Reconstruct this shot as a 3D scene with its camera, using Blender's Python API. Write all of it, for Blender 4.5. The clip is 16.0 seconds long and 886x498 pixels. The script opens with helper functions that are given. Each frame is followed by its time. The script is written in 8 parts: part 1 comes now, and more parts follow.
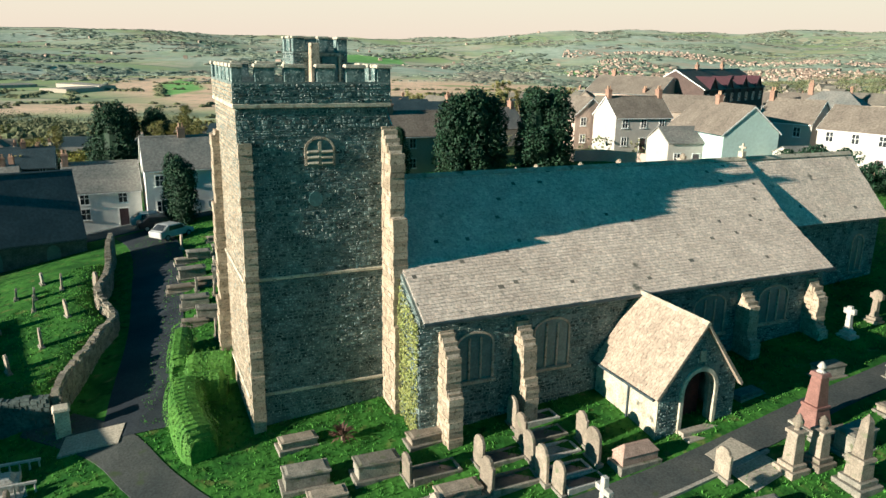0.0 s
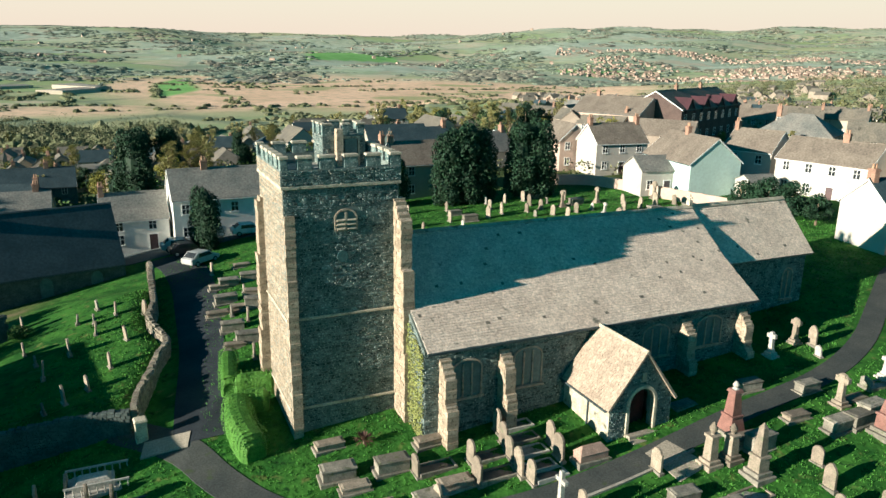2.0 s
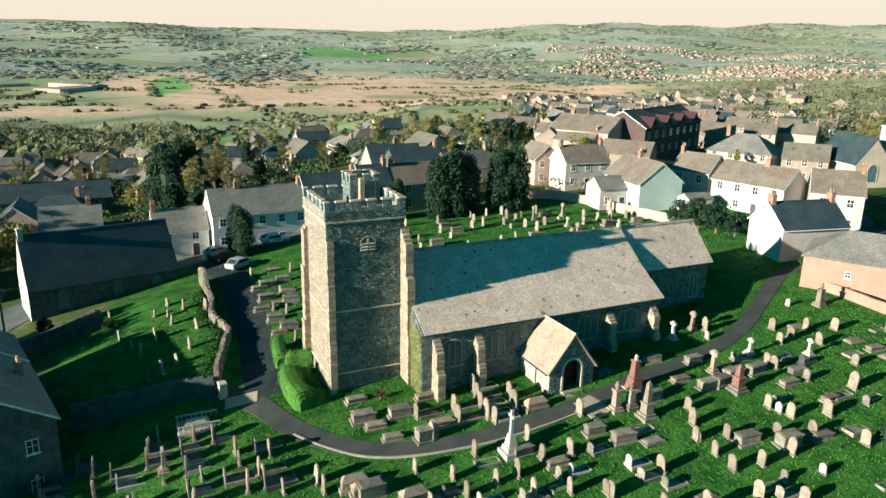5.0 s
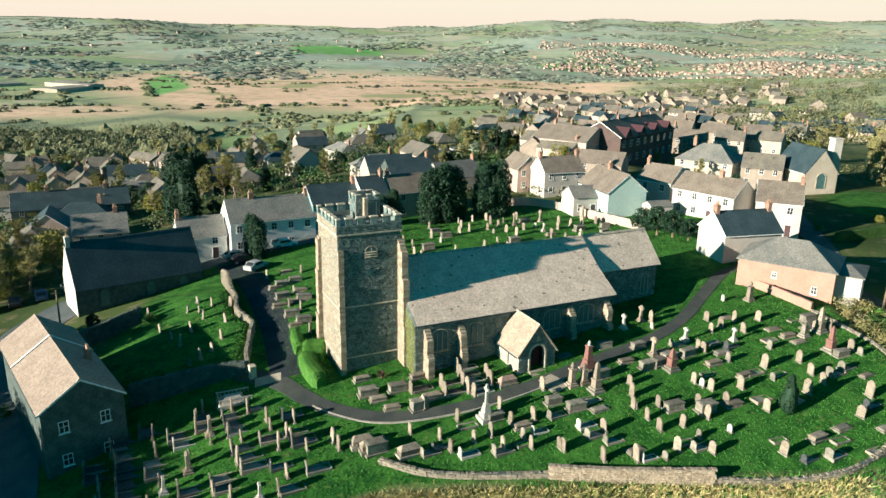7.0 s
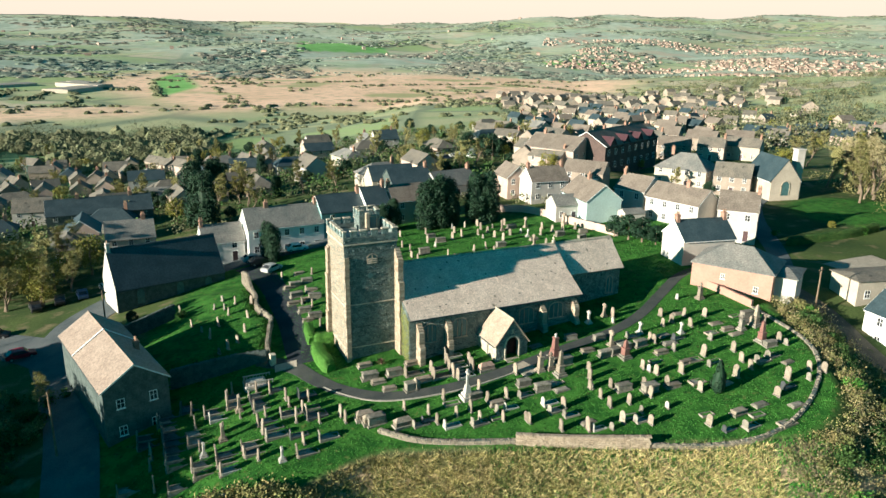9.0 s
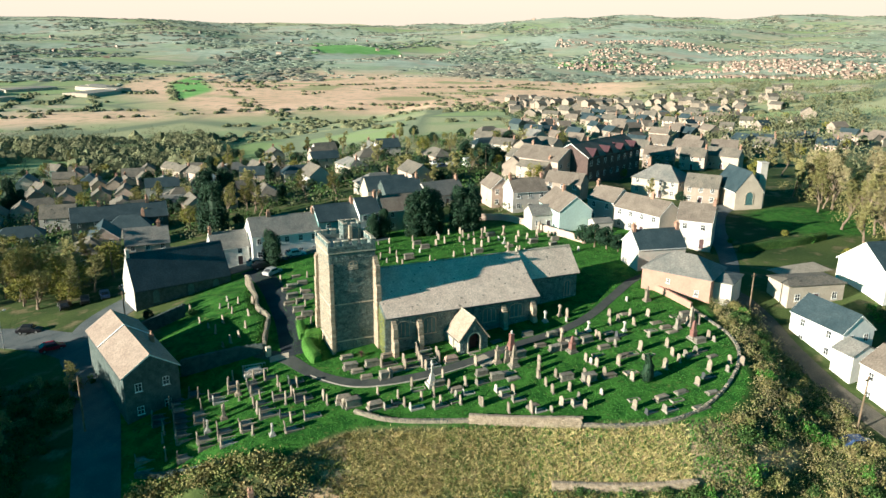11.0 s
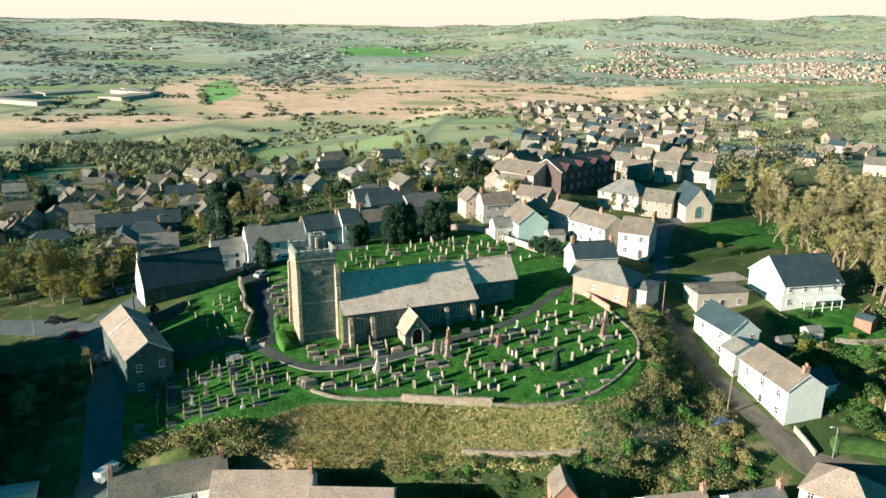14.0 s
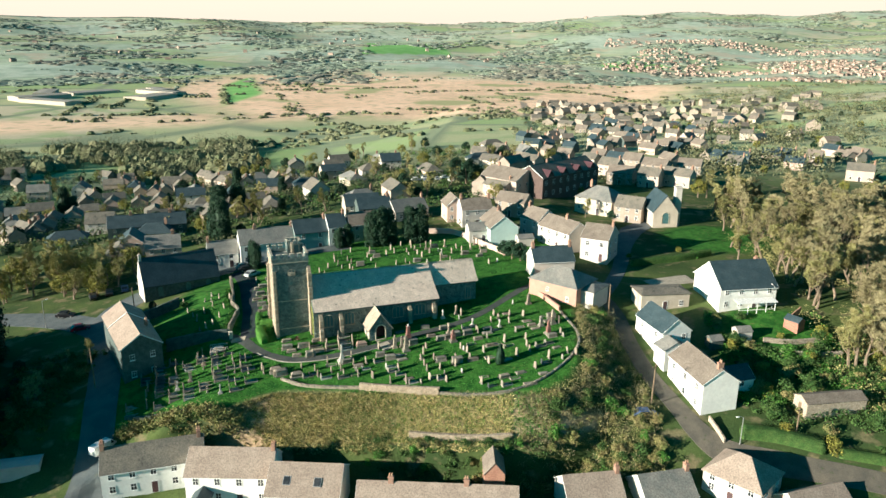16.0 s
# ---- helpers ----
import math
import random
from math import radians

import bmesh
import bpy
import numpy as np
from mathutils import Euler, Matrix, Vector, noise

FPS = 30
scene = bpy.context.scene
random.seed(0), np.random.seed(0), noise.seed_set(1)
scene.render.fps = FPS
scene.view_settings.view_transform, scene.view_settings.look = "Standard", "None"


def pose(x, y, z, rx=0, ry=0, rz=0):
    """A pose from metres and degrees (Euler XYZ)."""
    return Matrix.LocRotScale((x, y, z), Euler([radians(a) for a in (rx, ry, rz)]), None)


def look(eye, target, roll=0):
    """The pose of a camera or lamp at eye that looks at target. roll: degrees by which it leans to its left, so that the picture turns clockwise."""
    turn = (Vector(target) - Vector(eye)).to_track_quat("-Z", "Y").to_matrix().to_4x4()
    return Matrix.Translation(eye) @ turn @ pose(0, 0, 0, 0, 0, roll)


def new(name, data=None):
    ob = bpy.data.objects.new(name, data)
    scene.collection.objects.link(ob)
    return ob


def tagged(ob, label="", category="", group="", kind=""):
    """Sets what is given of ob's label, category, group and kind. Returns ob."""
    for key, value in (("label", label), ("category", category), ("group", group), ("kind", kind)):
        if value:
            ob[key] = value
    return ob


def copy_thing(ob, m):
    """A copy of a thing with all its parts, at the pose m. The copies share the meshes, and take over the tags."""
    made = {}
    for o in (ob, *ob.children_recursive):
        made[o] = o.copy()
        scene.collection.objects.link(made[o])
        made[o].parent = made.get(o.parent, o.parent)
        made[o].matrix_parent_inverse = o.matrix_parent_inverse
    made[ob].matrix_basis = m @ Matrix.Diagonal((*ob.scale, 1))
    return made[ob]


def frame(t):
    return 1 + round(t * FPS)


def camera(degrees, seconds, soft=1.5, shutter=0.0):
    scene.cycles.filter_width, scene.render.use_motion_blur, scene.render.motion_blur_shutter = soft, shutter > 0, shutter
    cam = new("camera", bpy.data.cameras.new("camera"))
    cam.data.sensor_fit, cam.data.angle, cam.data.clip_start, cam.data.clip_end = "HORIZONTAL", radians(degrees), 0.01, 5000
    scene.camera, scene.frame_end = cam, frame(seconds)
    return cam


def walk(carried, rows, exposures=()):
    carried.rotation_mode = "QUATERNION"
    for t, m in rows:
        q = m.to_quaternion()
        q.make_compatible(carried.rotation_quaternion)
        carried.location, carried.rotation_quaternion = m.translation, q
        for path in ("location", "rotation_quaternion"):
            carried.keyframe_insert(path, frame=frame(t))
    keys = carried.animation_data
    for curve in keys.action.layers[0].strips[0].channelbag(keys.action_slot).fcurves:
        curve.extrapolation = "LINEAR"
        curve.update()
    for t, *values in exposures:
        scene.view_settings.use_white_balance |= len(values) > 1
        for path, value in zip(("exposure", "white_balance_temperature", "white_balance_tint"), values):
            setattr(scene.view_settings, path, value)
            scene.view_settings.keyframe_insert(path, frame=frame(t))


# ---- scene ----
cam = camera(62.7, 16.0)
PATH = [
    (0, (0.416, -0.187, 17.355), (0.392, 1.744, 16.835), 1.0),
    (0.5, (0.361, -2.006, 18.949), (0.341, -0.076, 18.425), 0.9),
    (1, (0.279, -4.034, 20.24), (0.264, -2.104, 19.715), 0.9),
    (1.5, (0.207, -6.221, 21.403), (0.196, -4.292, 20.876), 0.9),
    (2, (0.186, -8.609, 22.636), (0.178, -6.68, 22.107), 0.9),
    (2.5, (0.151, -11.27, 23.674), (0.147, -9.342, 23.144), 0.9),
    (3, (0.145, -14.17, 24.883), (0.144, -12.243, 24.349), 0.9),
    (3.5, (0.028, -17.228, 26.062), (0.033, -15.302, 25.525), 1.0),
    (4, (0.117, -20.33, 27.168), (0.124, -18.404, 26.628), 1.0),
    (6.5, (0.387, -36.848, 33.053), (0.417, -34.925, 32.504), 1.1),
    (7, (0.594, -40.285, 34.435), (0.626, -38.363, 33.881), 1.0),
    (7.5, (0.593, -43.673, 35.827), (0.632, -41.753, 35.269), 1.1),
    (8, (0.859, -47.159, 37.265), (0.895, -45.24, 36.703), 1.0),
    (8.5, (1.362, -50.617, 38.591), (1.388, -48.699, 38.027), 0.9),
    (9, (2.309, -53.941, 39.882), (2.327, -52.023, 39.317), 0.8),
    (11.5, (10.208, -70.723, 46.6), (10.179, -68.805, 46.034), 0.7),
    (12, (12.07, -73.858, 47.942), (12.036, -71.94, 47.376), 0.8),
    (12.5, (14.458, -77.135, 49.096), (14.411, -75.217, 48.532), 0.7),
    (13, (17.023, -80.327, 50.457), (16.96, -78.411, 49.89), 0.7),
    (13.5, (19.69, -83.489, 51.639), (19.609, -81.573, 51.072), 0.7),
    (14, (22.635, -86.647, 52.907), (22.533, -84.732, 52.34), 0.6),
    (14.5, (25.899, -89.793, 54.275), (25.779, -87.88, 53.703), 0.5),
    (15, (29.097, -92.766, 55.703), (28.96, -90.855, 55.129), 0.5),
    (15.5, (32.347, -95.726, 57.013), (32.192, -93.816, 56.439), 0.5),
    (16, (35.577, -98.711, 58.537), (35.409, -96.803, 57.96), 0.4),
]
walk(cam, [(t, look(eye, target, roll)) for t, eye, target, roll in PATH], exposures=((0, 1.17, 6050, 0), (8, 1.32, 6050, 0), (16, 1.46, 6050, 0)))

# ---- light ----
SUN_TO, SUN_UP = 28.4, 13.7                      # the way the light travels over the ground (degrees from +x), and the sun's height
flat = Vector((math.cos(radians(SUN_TO)), math.sin(radians(SUN_TO)), 0)) * math.cos(radians(SUN_UP))
ray = flat - Vector((0, 0, math.sin(radians(SUN_UP))))
sun = new("sun", bpy.data.lights.new("sun", "SUN"))
sun.data.energy, sun.data.angle, sun.data.color = 5.0, radians(0.6), (1.0, 0.835, 0.68)
sun.matrix_world = look(-ray * 200, (0, 0, 0))
world = bpy.data.worlds.new("sky")
scene.world = world
world.use_nodes = True
wn = world.node_tree
sky = wn.nodes.new("ShaderNodeTexSky")
sky.sky_type, sky.sun_disc, sky.sun_elevation = "NISHITA", False, radians(SUN_UP)
sky.sun_rotation = math.atan2(-flat.x, -flat.y)
sky.air_density, sky.dust_density, sky.ozone_density = 1.0, 0.2, 2.5
cast = wn.nodes.new("ShaderNodeMix")            # the cool green cast of the sky's light
cast.data_type, cast.blend_type = "RGBA", "MULTIPLY"
cast.inputs["Factor"].default_value, cast.inputs["B"].default_value = 1.0, (0.02, 0.94, 0.95, 1)
wn.links.new(sky.outputs[0], cast.inputs["A"]), wn.links.new(cast.outputs["Result"], wn.nodes["Background"].inputs[0])
wn.nodes["Background"].inputs[1].default_value = 0.039

# ---- materials ----
def surf(name, a, b, size=1.0, grain=None, rough=0.9, bump=0.3, vary=0.0, by="", metal=0.0, tint=None, depth=0.02, fleck=0.28):
    """A worn surface: two colours mixed by patches of about `size` metres, a finer grain, relief, and a spread from piece to piece."""
    m = bpy.data.materials.new(name)
    m.use_nodes = True
    t = m.node_tree
    n, l = t.nodes, t.links
    p = n["Principled BSDF"]
    p.inputs["Roughness"].default_value, p.inputs["Metallic"].default_value = rough, metal
    p.inputs["Specular IOR Level"].default_value = 0.25 if rough > 0.6 else 0.5
    geo = n.new("ShaderNodeNewGeometry")
    big, fine = n.new("ShaderNodeTexNoise"), n.new("ShaderNodeTexNoise")
    big.inputs["Scale"].default_value, big.inputs["Detail"].default_value = 1 / size, 4
    fine.inputs["Scale"].default_value, fine.inputs["Detail"].default_value = 1 / (grain or size / 8), 3
    for tex in (big, fine):
        l.new(geo.outputs["Position"], tex.inputs["Vector"])
    ramp = n.new("ShaderNodeMapRange")
    ramp.inputs["From Min"].default_value, ramp.inputs["From Max"].default_value = 0.36, 0.64
    l.new(big.outputs["Fac"], ramp.inputs["Value"])
    mix = n.new("ShaderNodeMix")
    mix.data_type = "RGBA"
    mix.inputs["A"].default_value, mix.inputs["B"].default_value = (*a, 1), (*b, 1)
    l.new(ramp.outputs[0], mix.inputs["Factor"])
    hsv = n.new("ShaderNodeHueSaturation")
    l.new(mix.outputs["Result"], hsv.inputs["Color"])
    spread = n.new("ShaderNodeMapRange")
    spread.inputs["From Min"].default_value, spread.inputs["From Max"].default_value = 0.3, 0.7
    spread.inputs["To Min"].default_value, spread.inputs["To Max"].default_value = 1 - fleck, 1 + fleck
    l.new(fine.outputs["Fac"], spread.inputs["Value"])
    value = spread.outputs[0]
    if vary:
        src = geo.outputs["Random Per Island"]
        if by == "object":
            src = n.new("ShaderNodeObjectInfo").outputs["Random"]
        r = n.new("ShaderNodeMapRange")
        r.inputs["To Min"].default_value, r.inputs["To Max"].default_value = 1 - vary, 1 + vary
        l.new(src, r.inputs["Value"])
        mul = n.new("ShaderNodeMath")
        mul.operation = "MULTIPLY"
        l.new(value, mul.inputs[0]), l.new(r.outputs[0], mul.inputs[1])
        value = mul.outputs[0]
    l.new(value, hsv.inputs["Value"])
    colour = hsv.outputs["Color"]
    if tint:
        spot = n.new("ShaderNodeTexNoise")
        spot.inputs["Scale"].default_value, spot.inputs["Detail"].default_value = 1 / tint[1], 5
        l.new(geo.outputs["Position"], spot.inputs["Vector"])
        cut = n.new("ShaderNodeMapRange")
        cut.inputs["From Min"].default_value, cut.inputs["From Max"].default_value = tint[2], tint[2] + 0.1
        l.new(spot.outputs["Fac"], cut.inputs["Value"])
        over = n.new("ShaderNodeMix")
        over.data_type = "RGBA"
        over.inputs["B"].default_value = (*tint[0], 1)
        l.new(cut.outputs[0], over.inputs["Factor"]), l.new(colour, over.inputs["A"])
        colour = over.outputs["Result"]
    l.new(colour, p.inputs["Base Color"])
    if bump:
        bp = n.new("ShaderNodeBump")
        bp.inputs["Strength"].default_value, bp.inputs["Distance"].default_value = bump, depth
        l.new(fine.outputs["Fac"], bp.inputs["Height"]), l.new(bp.outputs[0], p.inputs["Normal"])
    return m


MORTAR = surf("lime mortar", (0.21, 0.25, 0.235), (0.12, 0.15, 0.14), 0.8, 0.08, bump=0.5)
# Rubble kept dark and greenish: the south walls' shade is in its colour.
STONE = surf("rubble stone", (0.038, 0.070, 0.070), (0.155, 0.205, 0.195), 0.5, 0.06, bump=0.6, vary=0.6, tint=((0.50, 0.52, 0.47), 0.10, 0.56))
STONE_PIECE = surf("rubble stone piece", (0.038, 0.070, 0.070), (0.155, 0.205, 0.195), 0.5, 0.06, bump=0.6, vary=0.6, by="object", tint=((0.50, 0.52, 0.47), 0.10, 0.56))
# The rubble in a sunlit tone for west faces, and other pale stonework.
PALESTONE = surf("pale rubble, sunlit tone", (0.33, 0.265, 0.195), (0.42, 0.345, 0.265), 0.6, 0.06, bump=0.6, vary=0.22, tint=((0.15, 0.13, 0.09), 0.14, 0.565))
BUTT = surf("rough buttress stone", (0.32, 0.265, 0.205), (0.48, 0.40, 0.32), 0.3, 0.05, bump=0.9, tint=((0.08, 0.08, 0.06), 0.16, 0.585), depth=0.05)
DRESSED = surf("weathered dressed stone", (0.33, 0.29, 0.23), (0.48, 0.43, 0.34), 0.6, 0.08, bump=0.5, vary=0.25, tint=((0.14, 0.14, 0.11), 0.5, 0.60))
IVY = surf("pale ivy", (0.24, 0.25, 0.09), (0.17, 0.20, 0.06), 0.4, 0.06, bump=0.6, vary=0.5)
SLATE = surf("stone slate", (0.595, 0.485, 0.405), (0.70, 0.58, 0.487), 1.6, 0.12, 0.75, bump=0.4, vary=0.13, tint=((0.14, 0.14, 0.11), 0.9, 0.66))
SLATE_PIECE = surf("stone slate piece", (0.595, 0.485, 0.405), (0.70, 0.58, 0.487), 1.6, 0.12, 0.75, bump=0.4, vary=0.13, by="object", tint=((0.14, 0.14, 0.11), 0.9, 0.66))
ROUGHWALL = surf("rough field stone", (0.22, 0.195, 0.155), (0.31, 0.27, 0.215), 0.5, 0.06, bump=0.6, vary=0.24, tint=((0.13, 0.14, 0.09), 0.6, 0.63), depth=0.05)
PORCHSLATE = surf("pale porch slate", (0.33, 0.265, 0.21), (0.39, 0.315, 0.25), 1.2, 0.12, 0.8, bump=0.3, vary=0.12)
LEAD = surf("roof lead", (0.40, 0.39, 0.36), (0.30, 0.29, 0.27), 1.0, 0.2, 0.6, bump=0.2)
GLASS_DARK = surf("old leaded glass", (0.05, 0.12, 0.125), (0.08, 0.16, 0.165), 0.5, 0.1, 0.4, bump=0.2)
OAK = surf("dark red oak", (0.07, 0.022, 0.022), (0.045, 0.015, 0.015), 0.5, 0.05, 0.7, bump=0.4)
# Dimmer white for sunlit walls, then a copy brightened for walls in weak light.
WHITE = surf("white render", (0.51, 0.475, 0.435), (0.45, 0.42, 0.38), 2.5, 0.6, 0.9, bump=0.05, tint=((0.50, 0.45, 0.38), 1.5, 0.72), fleck=0.06)
BRIGHTWHITE = surf("brightened white render", (0.78, 0.77, 0.73), (0.71, 0.70, 0.67), 2.5, 0.5, 0.85, bump=0.05, tint=((0.58, 0.56, 0.50), 1.5, 0.72), fleck=0.06)
CREAM = surf("cream render", (0.48, 0.42, 0.345), (0.41, 0.355, 0.29), 2.5, 0.3, 0.9, bump=0.05, fleck=0.07)
MINT = surf("mint render", (0.48, 0.62, 0.58), (0.44, 0.57, 0.53), 2.5, 0.3, 0.9, bump=0.05, fleck=0.07)
TEAL = surf("blue green render", (0.16, 0.30, 0.30), (0.13, 0.26, 0.26), 2.0, 0.3, 0.9, bump=0.05, fleck=0.07)
# Render of the farther houses, toned down to stand for haze.
MUTED = surf("buff render dulled for haze", (0.34, 0.285, 0.235), (0.27, 0.225, 0.185), 2.0, 0.3, 0.9, bump=0.05, fleck=0.1)
PINK = surf("pinkish render", (0.52, 0.40, 0.335), (0.45, 0.34, 0.285), 2.0, 0.3, 0.9, bump=0.05, fleck=0.07)
ROSE = surf("faded rose render", (0.45, 0.265, 0.21), (0.39, 0.23, 0.18), 2.0, 0.3, 0.9, bump=0.05, fleck=0.07)
BRICKW = surf("red brick wall", (0.42, 0.24, 0.17), (0.34, 0.18, 0.13), 1.5, 0.1, 0.9, bump=0.4)
DARKBRICK = surf("dark brick wall", (0.12, 0.085, 0.075), (0.09, 0.065, 0.06), 1.5, 0.1, 0.9, bump=0.4)
# Grey taken darker and cooler than the stone, to carry the walls' shade.
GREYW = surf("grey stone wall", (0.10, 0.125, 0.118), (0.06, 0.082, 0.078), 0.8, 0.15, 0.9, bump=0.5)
ROOF_G = surf("grey roof slate", (0.16, 0.165, 0.155), (0.23, 0.22, 0.20), 2.2, 0.25, 0.7, bump=0.35, tint=((0.10, 0.10, 0.09), 1.3, 0.66))
ROOF_B = surf("brown roof tile", (0.165, 0.138, 0.115), (0.215, 0.182, 0.15), 2.2, 0.25, 0.85, bump=0.35, tint=((0.15, 0.13, 0.10), 1.3, 0.66))
ROOF_D = surf("dark roof slate", (0.028, 0.050, 0.060), (0.045, 0.070, 0.080), 2.2, 0.25, 0.6, bump=0.3)
ROOF_W = surf("weathered brown roof tile", (0.13, 0.122, 0.105), (0.185, 0.165, 0.135), 2.2, 0.25, 0.85, bump=0.35, tint=((0.06, 0.06, 0.05), 1.3, 0.64))
ROOF_T = surf("pinkish tan roof tile", (0.28, 0.222, 0.182), (0.335, 0.27, 0.222), 2.2, 0.25, 0.85, bump=0.35, tint=((0.19, 0.16, 0.13), 1.3, 0.68))
ROOF_R = surf("red roof tile", (0.34, 0.17, 0.12), (0.27, 0.13, 0.10), 2.0, 0.25, 0.85, bump=0.35)
FARROOF = surf("far roofs", (0.30, 0.215, 0.17), (0.25, 0.18, 0.145), 40, 10, 0.9, bump=0, vary=0.25)
MAROON = surf("maroon boards", (0.065, 0.022, 0.03), (0.05, 0.02, 0.026), 1.0, 0.2, 0.6)
TOWN = surf("far pale walls", (0.42, 0.32, 0.265), (0.33, 0.25, 0.205), 40, 10, 0.9, bump=0, vary=0.35)
FRAME = surf("white window frame", (0.8, 0.8, 0.78), (0.74, 0.74, 0.72), 1.0, 0.2, 0.5, bump=0.05)
PANE = surf("dark window glass", (0.025, 0.03, 0.035), (0.05, 0.055, 0.06), 1.5, 0.5, 0.12, bump=0.0)
DOORM = surf("painted door", (0.10, 0.05, 0.05), (0.06, 0.05, 0.06), 3.0, 0.2, 0.5, bump=0.1)
CHIM = surf("chimney brick", (0.34, 0.21, 0.155), (0.27, 0.165, 0.125), 0.6, 0.08, 0.9, bump=0.4)
POT = surf("clay pot", (0.45, 0.28, 0.19), (0.40, 0.24, 0.16), 0.4, 0.1, 0.85)
TARMAC = surf("worn tarmac", (0.072, 0.09, 0.098), (0.105, 0.12, 0.125), 2.5, 0.1, 0.9, bump=0.3, tint=((0.13, 0.13, 0.12), 1.2, 0.66))
# Drive tarmac, its colour darkened to stand for the wall's shade.
SHADETAR = surf("tarmac darkened for shade", (0.018, 0.024, 0.032), (0.032, 0.040, 0.048), 2.5, 0.1, 0.85, bump=0.3)
LANE = surf("muddy worn lane", (0.085, 0.08, 0.068), (0.125, 0.112, 0.09), 2.0, 0.1, 0.9, bump=0.3, tint=((0.06, 0.075, 0.04), 0.9, 0.64))
PATHTAR = surf("pale worn tarmac", (0.044, 0.052, 0.052), (0.066, 0.072, 0.068), 1.8, 0.1, 0.9, bump=0.3, tint=((0.05, 0.07, 0.035), 0.9, 0.64))
PAVING = surf("pale paving", (0.36, 0.32, 0.26), (0.30, 0.27, 0.22), 1.2, 0.1, 0.9, bump=0.3)
KERB = surf("kerb stone", (0.34, 0.32, 0.28), (0.27, 0.25, 0.22), 0.8, 0.1, 0.9)
GRAVE_A = surf("pale headstone", (0.30, 0.25, 0.20), (0.205, 0.175, 0.138), 0.5, 0.07, 0.9, bump=0.4, vary=0.3, by="object", tint=((0.16, 0.17, 0.11), 0.35, 0.60))
GRAVE_B = surf("grey tomb stone", (0.27, 0.245, 0.205), (0.17, 0.16, 0.135), 0.5, 0.07, 0.9, bump=0.4, vary=0.3, by="object", tint=((0.13, 0.14, 0.09), 0.4, 0.58))
GRAVE_W = surf("white marble", (0.46, 0.44, 0.40), (0.38, 0.36, 0.33), 0.5, 0.1, 0.6, bump=0.15)
GRAVE_R = surf("red granite", (0.245, 0.125, 0.105), (0.19, 0.095, 0.08), 0.3, 0.05, 0.45, bump=0.15)
GRAVE_D = surf("dark granite", (0.05, 0.055, 0.06), (0.085, 0.09, 0.095), 0.3, 0.05, 0.35, bump=0.1)
PINK_STONE = surf("pinkish tomb stone", (0.42, 0.29, 0.235), (0.33, 0.225, 0.18), 0.4, 0.06, 0.8, bump=0.3)
CHIPPING = surf("grave chippings", (0.33, 0.32, 0.28), (0.22, 0.22, 0.20), 0.4, 0.04, 0.9, bump=0.7)
LEAF_YEW = surf("yew leaf", (0.011, 0.036, 0.020), (0.022, 0.056, 0.026), 1.2, 0.2, 0.7, bump=0, vary=0.5)
LEAF_HEDGE = surf("hedge leaf", (0.050, 0.150, 0.022), (0.085, 0.21, 0.034), 0.8, 0.1, 0.7, bump=0, vary=0.45)
LEAF_BUSH = surf("shrub leaf", (0.035, 0.085, 0.02), (0.065, 0.115, 0.03), 1.0, 0.2, 0.75, bump=0, vary=0.5)
LEAF_GOLD = surf("yellow green catkins", (0.22, 0.20, 0.04), (0.15, 0.16, 0.035), 1.0, 0.2, 0.8, bump=0, vary=0.4)
TWIG = surf("bare twigs", (0.245, 0.215, 0.115), (0.30, 0.265, 0.15), 1.5, 0.2, 0.9, bump=0, vary=0.35)
TWIG_G = surf("budding twigs", (0.25, 0.24, 0.095), (0.31, 0.285, 0.125), 1.5, 0.2, 0.9, bump=0, vary=0.35)
BARK = surf("bark", (0.15, 0.115, 0.085), (0.23, 0.18, 0.13), 0.5, 0.06, 0.95, bump=0.6)
DRY = surf("dead bracken", (0.60, 0.50, 0.25), (0.47, 0.43, 0.18), 1.8, 0.15, 0.95, bump=0, vary=0.4)
BRAMBLE = surf("brambles", (0.27, 0.225, 0.10), (0.14, 0.17, 0.055), 1.5, 0.15, 0.95, bump=0, vary=0.45)
# Tones of the far woods are lightened and cooled to stand for haze.
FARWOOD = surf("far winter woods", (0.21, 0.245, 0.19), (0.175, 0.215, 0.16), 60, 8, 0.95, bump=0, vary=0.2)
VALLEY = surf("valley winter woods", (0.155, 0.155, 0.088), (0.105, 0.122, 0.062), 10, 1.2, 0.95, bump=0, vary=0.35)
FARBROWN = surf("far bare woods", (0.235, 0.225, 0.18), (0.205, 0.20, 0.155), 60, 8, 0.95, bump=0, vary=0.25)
TUFT = surf("rough grass", (0.046, 0.165, 0.024), (0.080, 0.225, 0.038), 1.5, 0.1, 0.9, bump=0, vary=0.4)
AGAVE = surf("red cordyline leaf", (0.13, 0.05, 0.05), (0.09, 0.06, 0.035), 0.4, 0.1, 0.6, bump=0, vary=0.4)
WOOD = surf("weathered wood", (0.22, 0.16, 0.11), (0.16, 0.12, 0.08), 0.6, 0.08, 0.9, bump=0.4)
STEEL = surf("galvanised steel", (0.42, 0.43, 0.43), (0.36, 0.37, 0.37), 0.5, 0.1, 0.5, metal=0.6)
RUBBER = surf("tyre rubber", (0.02, 0.02, 0.02), (0.03, 0.03, 0.03), 0.3, 0.05, 0.8)


